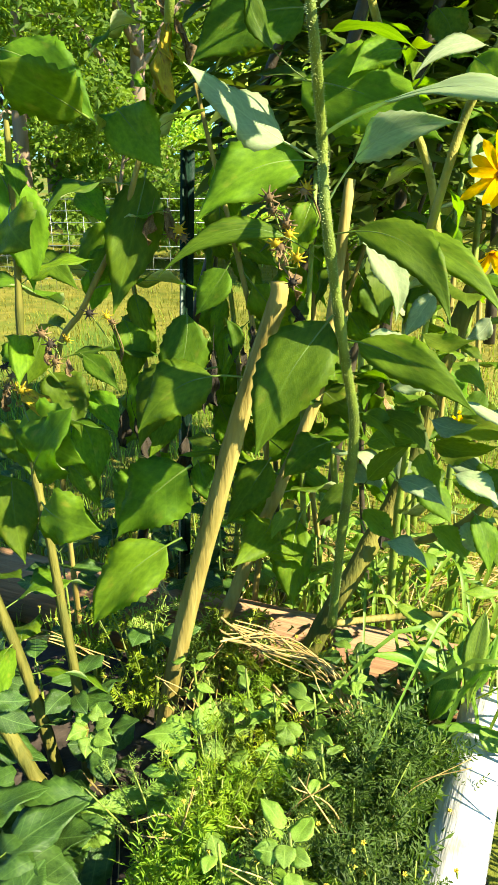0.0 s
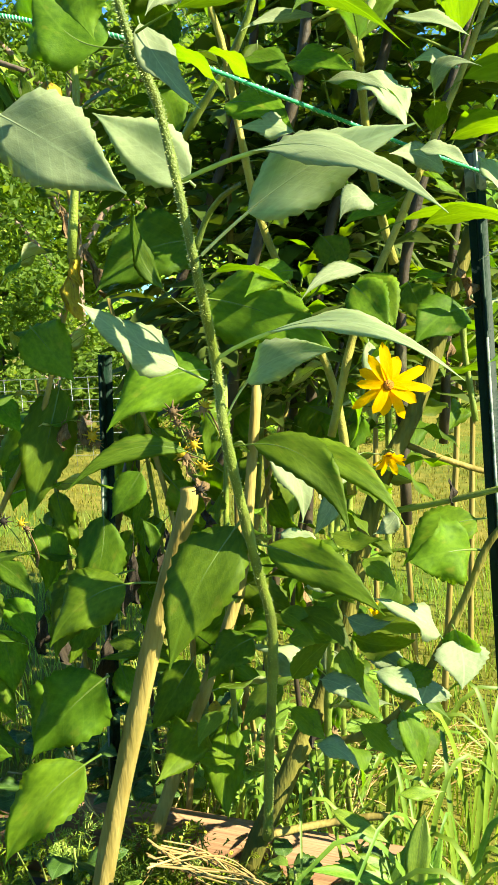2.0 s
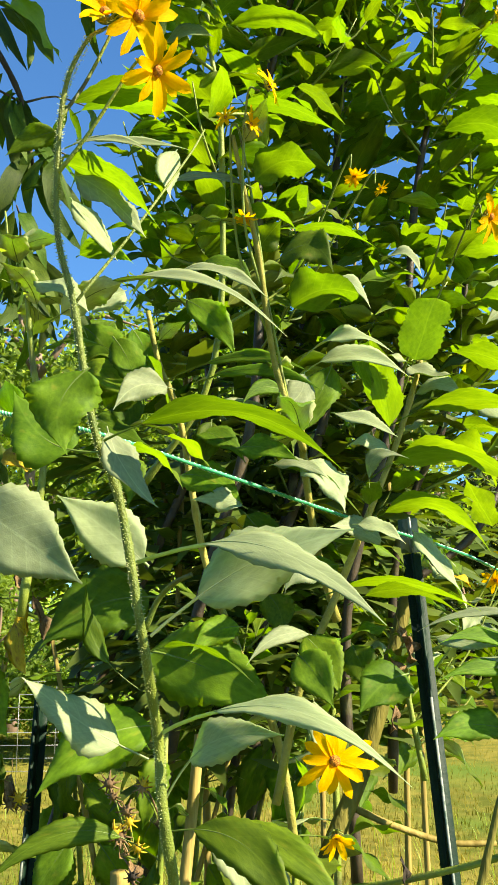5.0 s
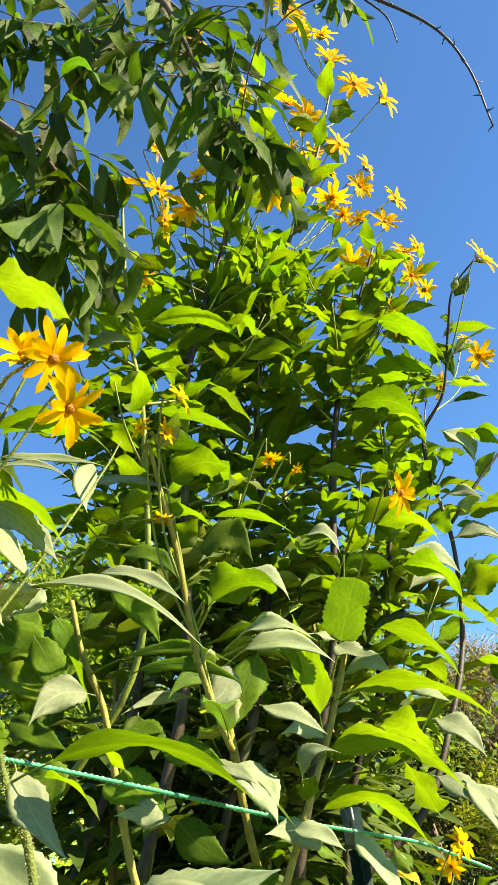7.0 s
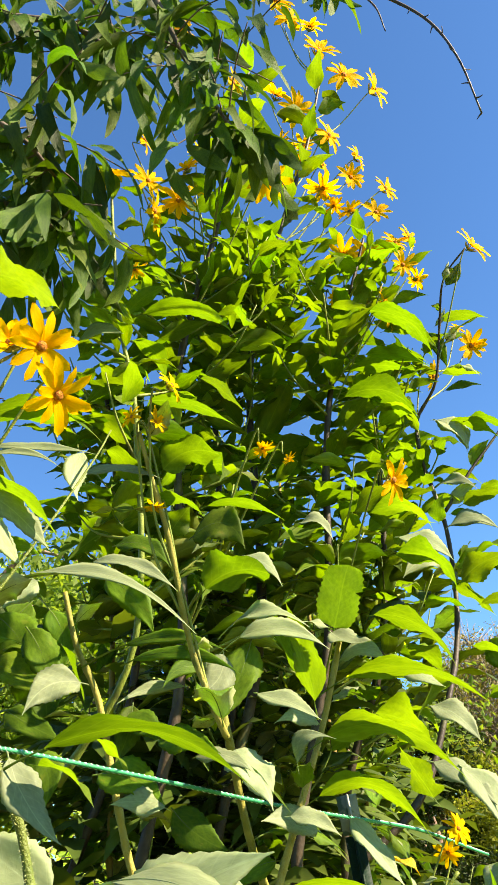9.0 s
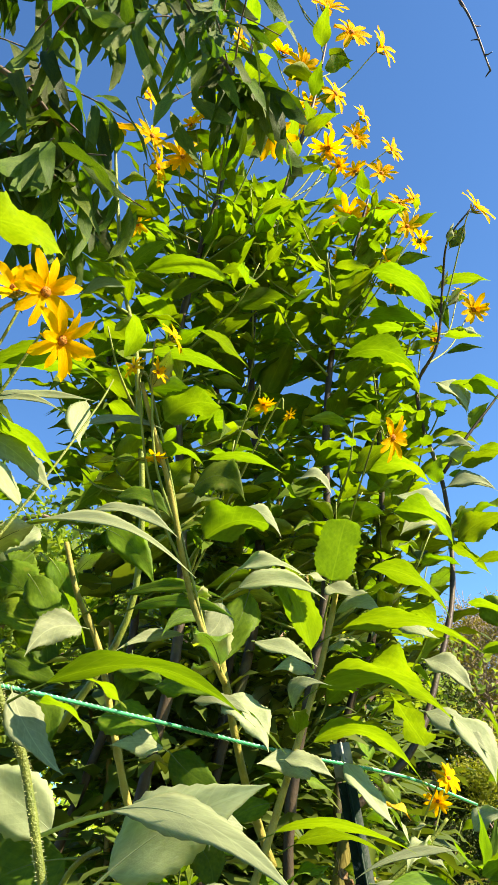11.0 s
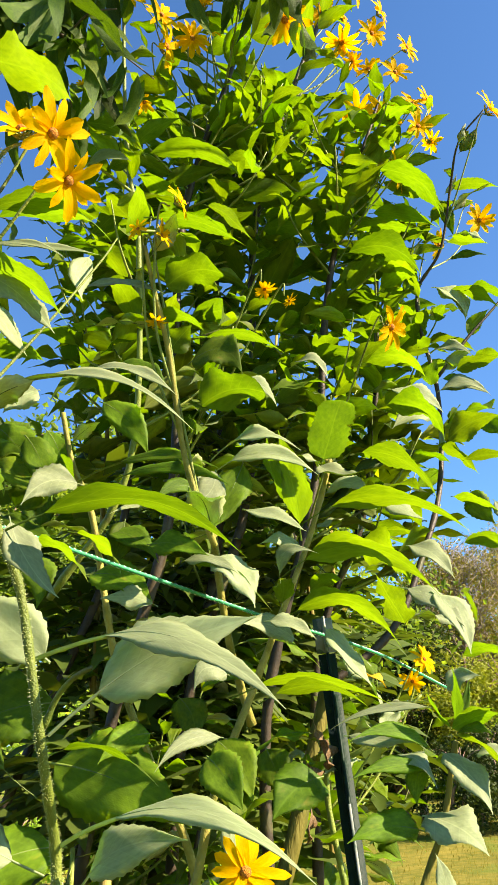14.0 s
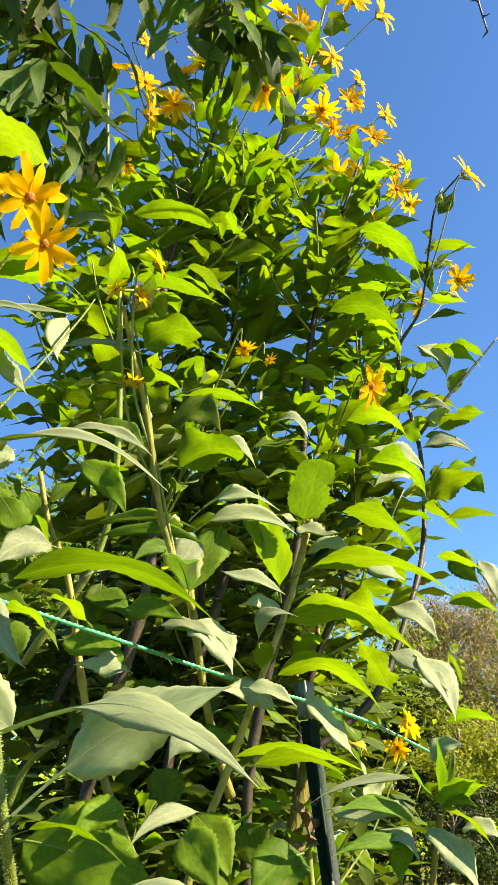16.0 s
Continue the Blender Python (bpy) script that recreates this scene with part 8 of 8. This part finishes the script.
plant = thing("broadleaf_weed", (-0.129, 1.140, 0.015), "weed with pale bug-eaten leaves low on soil", "weed", "broad-leaved weeds")
stem(plant, [(-0.129, 1.140, 0.010), (-0.114, 1.123, 0.075), (-0.111, 1.105, 0.130)], 0.0030, 0.0018, STEM_GREEN, "stem", 0.1, 0.0, 6)
own_leaf(plant, (-0.109, 1.111, 0.130), (-0.149, 1.127, 0.140), 0.044, (0.04, -0.46, 0.89), "broad", 0.10, 0.06, 0.10, "ovate")
own_leaf(plant, (-0.109, 1.100, 0.130), (-0.075, 1.076, 0.100), 0.068, (0.26, -0.59, 0.77), "broad", 0.10, 0.06, 0.10, "ovate")
own_leaf(plant, (-0.124, 1.112, 0.120), (-0.234, 1.061, 0.130), 0.045, (0.28, -0.45, 0.85), "broad", 0.10, 0.06, 0.10, "ovate")
own_leaf(plant, (-0.103, 1.106, 0.120), (-0.140, 1.081, 0.090), 0.055, (-0.09, -0.71, 0.70), "broad", 0.10, 0.06, 0.10, "ovate")

plant = thing("broadleaf_weed", (-0.193, 1.124, 0.015), "weed with one huge shaded dark crinkled leaf on soil", "weed", "broad-leaved weeds")
stem(plant, [(-0.193, 1.124, 0.010), (-0.185, 1.108, 0.055), (-0.189, 1.092, 0.090)], 0.0040, 0.0024, STEM_GREEN, "stem", 0.1, 0.0, 6)
own_leaf(plant, (-0.186, 1.085, 0.100), (-0.390, 1.010, 0.060), 0.131, (0.04, -0.55, 0.84), "dull", 0.10, 0.06, 0.10, "ovate")
own_leaf(plant, (-0.176, 1.082, 0.080), (-0.311, 0.968, 0.030), 0.125, (0.13, -0.52, 0.84), "dull", 0.10, 0.06, 0.10, "ovate")
own_leaf(plant, (-0.193, 1.082, 0.110), (-0.240, 1.023, 0.080), 0.072, (0.13, -0.53, 0.84), "broad", 0.10, 0.06, 0.10, "ovate")
own_leaf(plant, (-0.202, 1.090, 0.100), (-0.337, 1.078, 0.080), 0.052, (-0.08, -0.54, 0.84), "broad", 0.10, 0.06, 0.10, "ovate")

plant = thing("broadleaf_weed", (-0.542, 1.243, 0.015), "weed with bluish green leaves between stalks", "weed", "broad-leaved weeds")
stem(plant, [(-0.542, 1.243, 0.010), (-0.447, 1.146, 0.160), (-0.364, 1.048, 0.300)], 0.0030, 0.0018, STEM_GREEN, "stem", 0.1, 0.0, 6)
own_leaf(plant, (-0.363, 1.046, 0.300), (-0.299, 1.065, 0.270), 0.041, (0.48, -0.44, 0.76), "dull", 0.10, 0.06, 0.10, "ovate")
own_leaf(plant, (-0.362, 1.049, 0.320), (-0.312, 1.074, 0.310), 0.036, (0.37, -0.41, 0.83), "dull", 0.10, 0.06, 0.10, "ovate")

plant = thing("broadleaf_weed", (0.037, 1.280, 0.015), "weed with light green leaves beside shaded herbs", "weed", "broad-leaved weeds")
stem(plant, [(0.037, 1.280, 0.010), (0.051, 1.240, 0.100), (0.053, 1.201, 0.180)], 0.0030, 0.0018, STEM_GREEN, "stem", 0.1, 0.0, 6)
own_leaf(plant, (0.054, 1.198, 0.180), (0.042, 1.179, 0.140), 0.043, (0.00, -0.90, 0.43), "broad", 0.10, 0.06, 0.10, "ovate")
own_leaf(plant, (0.053, 1.201, 0.180), (0.079, 1.210, 0.160), 0.037, (0.64, -0.43, 0.64), "broad", 0.10, 0.06, 0.10, "ovate")
own_leaf(plant, (0.050, 1.195, 0.190), (0.051, 1.213, 0.220), 0.033, (0.16, -0.85, 0.50), "broad", 0.10, 0.06, 0.10, "ovate")
own_leaf(plant, (0.050, 1.194, 0.180), (0.005, 1.189, 0.180), 0.030, (0.06, -0.51, 0.86), "broad", 0.10, 0.06, 0.10, "ovate")

plant = thing("broadleaf_weed", (0.175, 1.429, 0.015), "weed with heart-shaped leaves by the timber board", "weed", "broad-leaved weeds")
stem(plant, [(0.175, 1.429, 0.010), (0.179, 1.407, 0.070), (0.171, 1.386, 0.120)], 0.0030, 0.0018, STEM_GREEN, "stem", 0.1, 0.0, 6)
own_leaf(plant, (0.170, 1.389, 0.120), (0.151, 1.410, 0.160), 0.045, (0.35, -0.75, 0.56), "broad", 0.10, 0.06, 0.10, "ovate")
own_leaf(plant, (0.171, 1.383, 0.120), (0.124, 1.390, 0.120), 0.042, (-0.07, -0.48, 0.87), "dull", 0.10, 0.06, 0.10, "ovate")
own_leaf(plant, (0.177, 1.379, 0.120), (0.222, 1.380, 0.110), 0.058, (0.20, -0.50, 0.84), "dull", 0.10, 0.06, 0.10, "ovate")
own_leaf(plant, (0.172, 1.383, 0.110), (0.186, 1.348, 0.080), 0.045, (0.19, -0.59, 0.78), "dull", 0.10, 0.06, 0.10, "ovate")
own_leaf(plant, (0.205, 1.389, 0.130), (0.256, 1.395, 0.110), 0.061, (0.37, -0.49, 0.79), "dull", 0.10, 0.06, 0.10, "ovate")
own_leaf(plant, (0.239, 1.352, 0.100), (0.286, 1.380, 0.110), 0.040, (0.13, -0.52, 0.85), "broad", 0.10, 0.06, 0.10, "ovate")

plant = thing("corn_grass", (0.319, 1.617, 0.015), "tall grass with wide arching green blades", "grass", "grass clumps by the bed")
stem(plant, [(0.319, 1.617, 0.010), (0.318, 1.520, 0.140), (0.304, 1.424, 0.260)], 0.0040, 0.0024, STEM_GREEN, "stem", 0.1, 0.0, 6)
own_leaf(plant, (0.353, 1.403, 0.360), (0.335, 1.337, 0.200), 0.039, (-0.24, -0.89, 0.39), "blade", 0.10, 0.06, 0.02, "lance")
own_leaf(plant, (0.307, 1.415, 0.220), (0.152, 1.372, 0.260), 0.032, (0.34, -0.46, 0.82), "blade", 0.10, 0.06, 0.02, "lance")
own_leaf(plant, (0.275, 1.395, 0.120), (0.334, 1.441, 0.300), 0.046, (-0.36, -0.87, 0.34), "blade", 0.10, 0.06, 0.02, "lance")
own_leaf(plant, (0.208, 1.402, 0.260), (0.336, 1.452, 0.220), 0.030, (0.42, -0.42, 0.81), "blade", 0.10, 0.06, 0.02, "lance")
own_leaf(plant, (0.414, 1.384, 0.120), (0.218, 1.376, 0.100), 0.035, (-0.07, -0.52, 0.85), "blade", 0.10, 0.06, 0.02, "lance")
own_leaf(plant, (0.291, 1.427, 0.160), (0.221, 1.397, 0.300), 0.032, (0.51, -0.86, 0.07), "blade", 0.10, 0.06, 0.02, "lance")
own_leaf(plant, (0.339, 1.412, 0.180), (0.386, 1.453, 0.300), 0.032, (-0.26, -0.88, 0.40), "blade", 0.10, 0.06, 0.02, "lance")
own_leaf(plant, (0.203, 1.419, 0.340), (0.301, 1.398, 0.300), 0.030, (0.23, -0.52, 0.82), "blade", 0.10, 0.06, 0.02, "lance")
own_leaf(plant, (0.358, 1.352, 0.160), (0.406, 1.329, 0.130), 0.039, (0.24, -0.55, 0.80), "blade", 0.10, 0.06, 0.02, "lance")
own_leaf(plant, (0.312, 1.381, 0.400), (0.383, 1.397, 0.400), 0.022, (0.11, -0.51, 0.85), "blade", 0.10, 0.06, 0.02, "lance")


def ribbon(pts, w0, fold=0.3, n=10):
    """A grass blade through points, folded along its middle, with an underside."""
    line = spline(pts, n)
    verts, faces = [], []
    for i, c in enumerate(line):
        way = (line[min(i + 1, n)] - line[max(i - 1, 0)]).normalized()
        side = way.cross(Vector((0.3, -0.5, 0.8))).normalized()
        up = side.cross(way)
        w = w0 * min(1, 0.45 + 2 * i / n) * (1 - (i / n) ** 3) + 0.0006
        verts += [c - side * w + up * fold * w, c, c + side * w + up * fold * w]
    for i in range(n):
        for j in range(2):
            a = i * 3 + j
            faces.append((a, a + 1, a + 4, a + 3))
    k = len(verts)
    verts += [v - Vector((0, 0, 0.0005)) for v in verts]
    faces += [tuple(q + k for q in f[::-1]) for f in faces]
    return verts, faces


def grass_clump(at, count, length, width, seed, label, spread=0.05, mat=None, name="grass_clump"):
    rnd = random.Random(seed)
    ob = thing(name, at, label, "grass", "grass clumps by the bed")
    for i in range(count):
        a, b = rnd.uniform(0, 6.283), rnd.uniform(0.25, 0.8)
        s = length * rnd.uniform(0.6, 1.2)
        p = Vector((rnd.uniform(-spread, spread), rnd.uniform(-spread, spread), -0.01))
        d = Vector((math.cos(a), math.sin(a), 0))
        pts = [p, p + d * s * 0.15 * b + Vector((0, 0, s * 0.5)), p + d * s * 0.45 * b + Vector((0, 0, s * 0.72)), p + d * s * 0.95 * b + Vector((0, 0, s * (0.75 - 0.55 * b)))]
        part("blade", mesh_of("blade", *ribbon(pts, width * rnd.uniform(0.6, 1.2)), [mat or GRASS_MAT]), ob)
    return ob


GR = "clump of long green grass blades at the timber corner"
for i, (x, y, n, s, w) in enumerate(((0.33, 1.42, 7, 0.46, 0.0042), (0.40, 1.50, 8, 0.42, 0.0048), (0.26, 1.50, 5, 0.38, 0.0034), (0.46, 1.30, 7, 0.36, 0.0045), (0.50, 1.7, 9, 0.5, 0.006), (0.30, 1.72, 8, 0.5, 0.005), (0.14, 1.66, 8, 0.4, 0.004), (0.0, 1.7, 8, 0.36, 0.004))):
    grass_clump((x, y, 0.02), n, s, w, 400 + i, GR)
for i in range(8):
    grass_clump((0.53 + 0.12 * rnd.random(), 0.75 + 0.9 * rnd.random(), 0.0), 14, 0.22, 0.003, 420 + i, "tuft of thin grass beside the white board")


def meadow(count, x0, x1, y0, y1, height, width, seed, mat, label, name="grass"):
    rnd = random.Random(seed)
    verts, faces = [], []
    for _ in range(count):
        x, y = (x0 + x1) / 2 + rnd.gauss(0, 0.3) * (x1 - x0), y0 + (y1 - y0) * abs(rnd.gauss(0, 0.42))
        s, a = height * rnd.uniform(0.5, 1.3), rnd.uniform(0, 6.283)
        d = Vector((math.cos(a), math.sin(a), 0)) * s * rnd.uniform(0.1, 0.8)
        side = Vector((-d.y, d.x, 0)).normalized() * width
        p, k = Vector((x, y, -0.03)), len(verts)
        verts += [p - side, p + side, p + d * 0.35 + side * 0.8 + Vector((0, 0, s * 0.6)), p + d * 0.35 - side * 0.8 + Vector((0, 0, s * 0.6)), p + d + Vector((0, 0, s))]
        faces += [(k, k + 1, k + 2, k + 3), (k + 3, k + 2, k + 4)]
    return tagged(new(name, mesh_of(name, verts, faces, [mat], None, False)), label, "grass", kind="stuff")


meadow(9000, -2.5, 2.2, 1.66, 5.0, 0.11, 0.0022, 1, GRASS_MAT, "uncut green grass behind the bed")
meadow(60000, -5, 7, 1.9, 13.0, 0.05, 0.003, 2, LAWN_BLADE, "short sunlit lawn grass, partly dry")


# straw and dead stems lying in the bed
def straw_bundle(pts, count, spread, seed, label):
    rnd = random.Random(seed)
    ob = thing("straw", pts[0], label, "straw", "straw in the bed")
    o = Vector(pts[0])
    for i in range(count):
        way = [Vector(p) - o + Vector((rnd.gauss(0, spread), rnd.gauss(0, spread), abs(rnd.gauss(0, spread)))) for p in pts]
        part("stalk", mesh_of("stalk", *tube(way, rnd.uniform(0.0010, 0.0026), 0.0008, 5, 12), [STRAW]), ob)
    return ob


straw_bundle([(-0.086, 1.350, 0.277), (-0.015, 1.400, 0.225), (0.072, 1.380, 0.211), (0.130, 1.330, 0.181), (0.168, 1.300, 0.056)], 16, 0.016, 1, "bent bundle of dry yellow straw in the bed")
straw_bundle([(-0.474, 1.300, 0.244), (-0.424, 1.350, 0.206), (-0.310, 1.350, 0.174)], 4, 0.008, 2, "bent bundle of dry yellow straw in the bed")
straw_bundle([(-0.004, 1.350, 0.171), (0.062, 1.330, 0.132), (0.117, 1.300, 0.095)], 5, 0.008, 3, "bent bundle of dry yellow straw in the bed")
straw_bundle([(-0.289, 1.500, 0.363), (-0.270, 1.500, 0.276), (-0.248, 1.500, 0.240)], 5, 0.008, 4, "bent bundle of dry yellow straw in the bed")

# dry twigs tangled among the marigolds
for i in range(14):
    x, y = -0.20 + 0.42 * rnd.random(), 0.95 + 0.42 * rnd.random()
    a, h = rnd.uniform(0, 6.283), rnd.uniform(0.13, 0.25)
    straw_bundle([(x, y, 0.01), (x + 0.05 * math.cos(a), y + 0.05 * math.sin(a), h * 0.7), (x + 0.11 * math.cos(a), y + 0.11 * math.sin(a), h)], 2, 0.012, 540 + i, "thin dry stems among the marigolds")

rnd = random.Random(77)
for i in range(28):
    x, y = -0.8 + 1.2 * rnd.random(), 1.62 + 0.5 * rnd.random()
    a = rnd.uniform(0, 3.14)
    straw_bundle([(x, y, 0.02), (x + 0.2 * math.cos(a), y + 0.2 * math.sin(a), 0.10), (x + 0.42 * math.cos(a), y + 0.4 * math.sin(a), 0.05)], 3, 0.03, 500 + i, "grey dead stems lying behind the timber board")


# dry and blackened leaves that hang on the stalks
DRY_LEAVES = [leaf_data("dry_leaf", [DRY, DRY, DRY], 9, 2, 0.25, 0.45, 1.2, 0.9, 0.5, 0.08, 2.6, 90 + i, wave=0.5) for i in range(3)]
DARK_LEAVES = [leaf_data("withered_leaf", [BLACKENED, BLACKENED, BLACKENED], 9, 2, 0.3, 0.45, 1.0, 0.9, 0.5, 0.08, 2.0, 95 + i, wave=0.4) for i in range(3)]


def hanging(at, size, width, kind, seed):
    rnd = random.Random(seed)
    ob = thing("dead_leaf", at, "shrivelled brown leaf hanging on a stalk" if kind == "dry" else "blackened withered leaf hanging on a stalk", "dead leaf", "dead leaves")
    d = Vector((rnd.uniform(-0.3, 0.3), rnd.uniform(-0.2, 0.2), -1)).normalized() * size
    part("blade", rnd.choice(DRY_LEAVES if kind == "dry" else DARK_LEAVES), ob, "", blade_pose((0, 0, 0), d, width, rnd.uniform(60, 120)))
    return ob


hanging((-0.301, 1.500, 0.664), 0.13, 0.018, 'dark', 0)
hanging((-0.063, 1.450, 0.800), 0.07, 0.012, 'dark', 1)
hanging((-0.116, 1.500, 0.787), 0.06, 0.009, 'dark', 2)
hanging((-0.140, 1.500, 0.756), 0.12, 0.012, 'dark', 3)
hanging((-0.233, 1.500, 1.012), 0.08, 0.018, 'dry', 4)
hanging((-0.208, 1.500, 1.021), 0.09, 0.015, 'dry', 5)
hanging((0.158, 1.500, 0.712), 0.08, 0.018, 'dry', 6)
hanging((0.178, 1.500, 0.506), 0.1, 0.021, 'dark', 7)
hanging((0.209, 1.500, 0.465), 0.06, 0.018, 'dry', 8)
hanging((0.284, 1.500, 0.654), 0.06, 0.018, 'dry', 9)
hanging((0.399, 1.500, 0.904), 0.07, 0.012, 'dark', 10)
hanging((-0.041, 1.400, 0.844), 0.06, 0.012, 'dark', 11)
hanging((-0.167, 1.600, 0.779), 0.16, 0.018, 'dark', 12)
hanging((-0.305, 1.500, 0.678), 0.12, 0.021, 'dark', 13)
hanging((-0.216, 1.600, 0.608), 0.16, 0.030, 'dark', 14)
hanging((0.030, 1.320, 0.937), 0.06, 0.018, 'dry', 15)
hanging((-0.396, 1.400, 0.798), 0.06, 0.012, 'dry', 16)
hanging((-0.367, 1.400, 0.770), 0.05, 0.012, 'dry', 17)
hanging((-0.418, 1.300, 0.754), 0.07, 0.012, 'dry', 18)
hanging((0.405, 1.600, 1.182), 0.07, 0.024, 'dry', 19)
hanging((0.419, 1.600, 1.235), 0.09, 0.030, 'dry', 20)
hanging((0.408, 1.500, 1.120), 0.07, 0.012, 'dry', 21)
hanging((-0.219, 1.500, 1.365), 0.1, 0.024, 'dry', 22)
hanging((-0.192, 1.500, 1.305), 0.12, 0.024, 'dry', 23)
hanging((0.014, 1.320, 0.960), 0.04, 0.012, 'dry', 24)
hanging((0.042, 1.330, 0.888), 0.05, 0.018, 'dark', 25)


# dried flower heads on the broken stalk
DRY_STAR = joined([tube([(0, 0, 0), (0.006 * math.cos(i * 0.7), 0.006 * math.sin(i * 0.7), 0.003), (0.013 * math.cos(i * 0.7), 0.013 * math.sin(i * 0.7), -0.002 + 0.006 * (i % 2))], 0.002, 0.0006, 4, 4) for i in range(9)] + [dome(0.006, 0.006, 4, 8)])
STAR_DRY = mesh_of("dried_head", *DRY_STAR, [DRY])
STAR_DARK = mesh_of("dried_head", *DRY_STAR, [BLACKENED])
STAR_GOLD = mesh_of("dried_head", *DRY_STAR, [YELLOW])


def dried_cluster(root, heads, seed):
    rnd = random.Random(seed)
    ob = thing("dried_flower_cluster", root, "cluster of dried brown flower heads on thin stalks", "dried flowers", "dried flower heads")
    for i, h in enumerate(heads):
        e = Vector(h) - Vector(root)
        part("stalk", mesh_of("stalk", *tube([Vector((0, 0, 0)), e * 0.5 + Vector((0.01, 0, -0.01)), e], 0.0016, 0.001, 5, 6), [STEM_GREEN if i % 2 else DRY]), ob)
        k = rnd.uniform(0.8, 1.3)
        part("dried_head", (STAR_DRY, STAR_GOLD, STAR_DRY, STAR_GOLD, STAR_DARK)[(i + seed) % 5], ob, "", Matrix.Translation(e) @ pose(0, 0, 0, rnd.uniform(30, 120), rnd.uniform(-40, 40), 0) @ Matrix.Diagonal((k, k, k, 1)))
    return ob


dried_cluster((0.022, 1.310, 0.931), [(0.011, 1.290, 1.023), (0.039, 1.290, 0.975), (0.027, 1.290, 0.956), (0.050, 1.290, 0.945), (0.044, 1.290, 0.911), (0.017, 1.290, 1.007), (0.020, 1.290, 0.964), (0.035, 1.290, 0.990)], 0)
dried_cluster((0.087, 1.220, 0.992), [(0.079, 1.200, 1.040), (0.076, 1.200, 1.035)], 1)
dried_cluster((-0.397, 1.400, 0.788), [(-0.401, 1.380, 0.802), (-0.355, 1.380, 0.794), (-0.387, 1.380, 0.783), (-0.380, 1.380, 0.754)], 2)
dried_cluster((-0.293, 1.450, 0.741), [(-0.304, 1.430, 0.824), (-0.335, 1.430, 0.828), (-0.294, 1.430, 0.815)], 3)
dried_cluster((-0.416, 1.300, 0.697), [(-0.415, 1.280, 0.768), (-0.401, 1.280, 0.755), (-0.389, 1.280, 0.733), (-0.414, 1.280, 0.736)], 4)
dried_cluster((-0.204, 1.500, 0.955), [(-0.201, 1.480, 0.954), (-0.186, 1.480, 0.963), (-0.177, 1.480, 0.949)], 5)


# wire fence on the wood's side
def wire_fence(x0, x1, y, rows, gap, top, label):
    ob = thing("wire_fence", (x0, y, 0), label, "fence")
    for i in range(rows):
        z = top * (i + 1) / rows
        part("wire", mesh_of("wire", *tube([(0, 0, z), ((x1 - x0) / 2, 0, z - 0.01), (x1 - x0, 0, z)], 0.0025, 0.0025, 4, 6), [WIRE]), ob)
    stay = mesh_of("stay", *tube([(0, 0, 0), (0, 0, top)], 0.0022, 0.0022, 4, 2), [WIRE])
    for i in range(int((x1 - x0) / gap)):
        part("stay", stay, ob, "", Matrix.Translation((gap * i, 0, 0)))
    return ob


wire_fence(-6.2, -1.6, 6.4, 8, 0.15, 0.75, "grey woven wire fence before the shrubs")
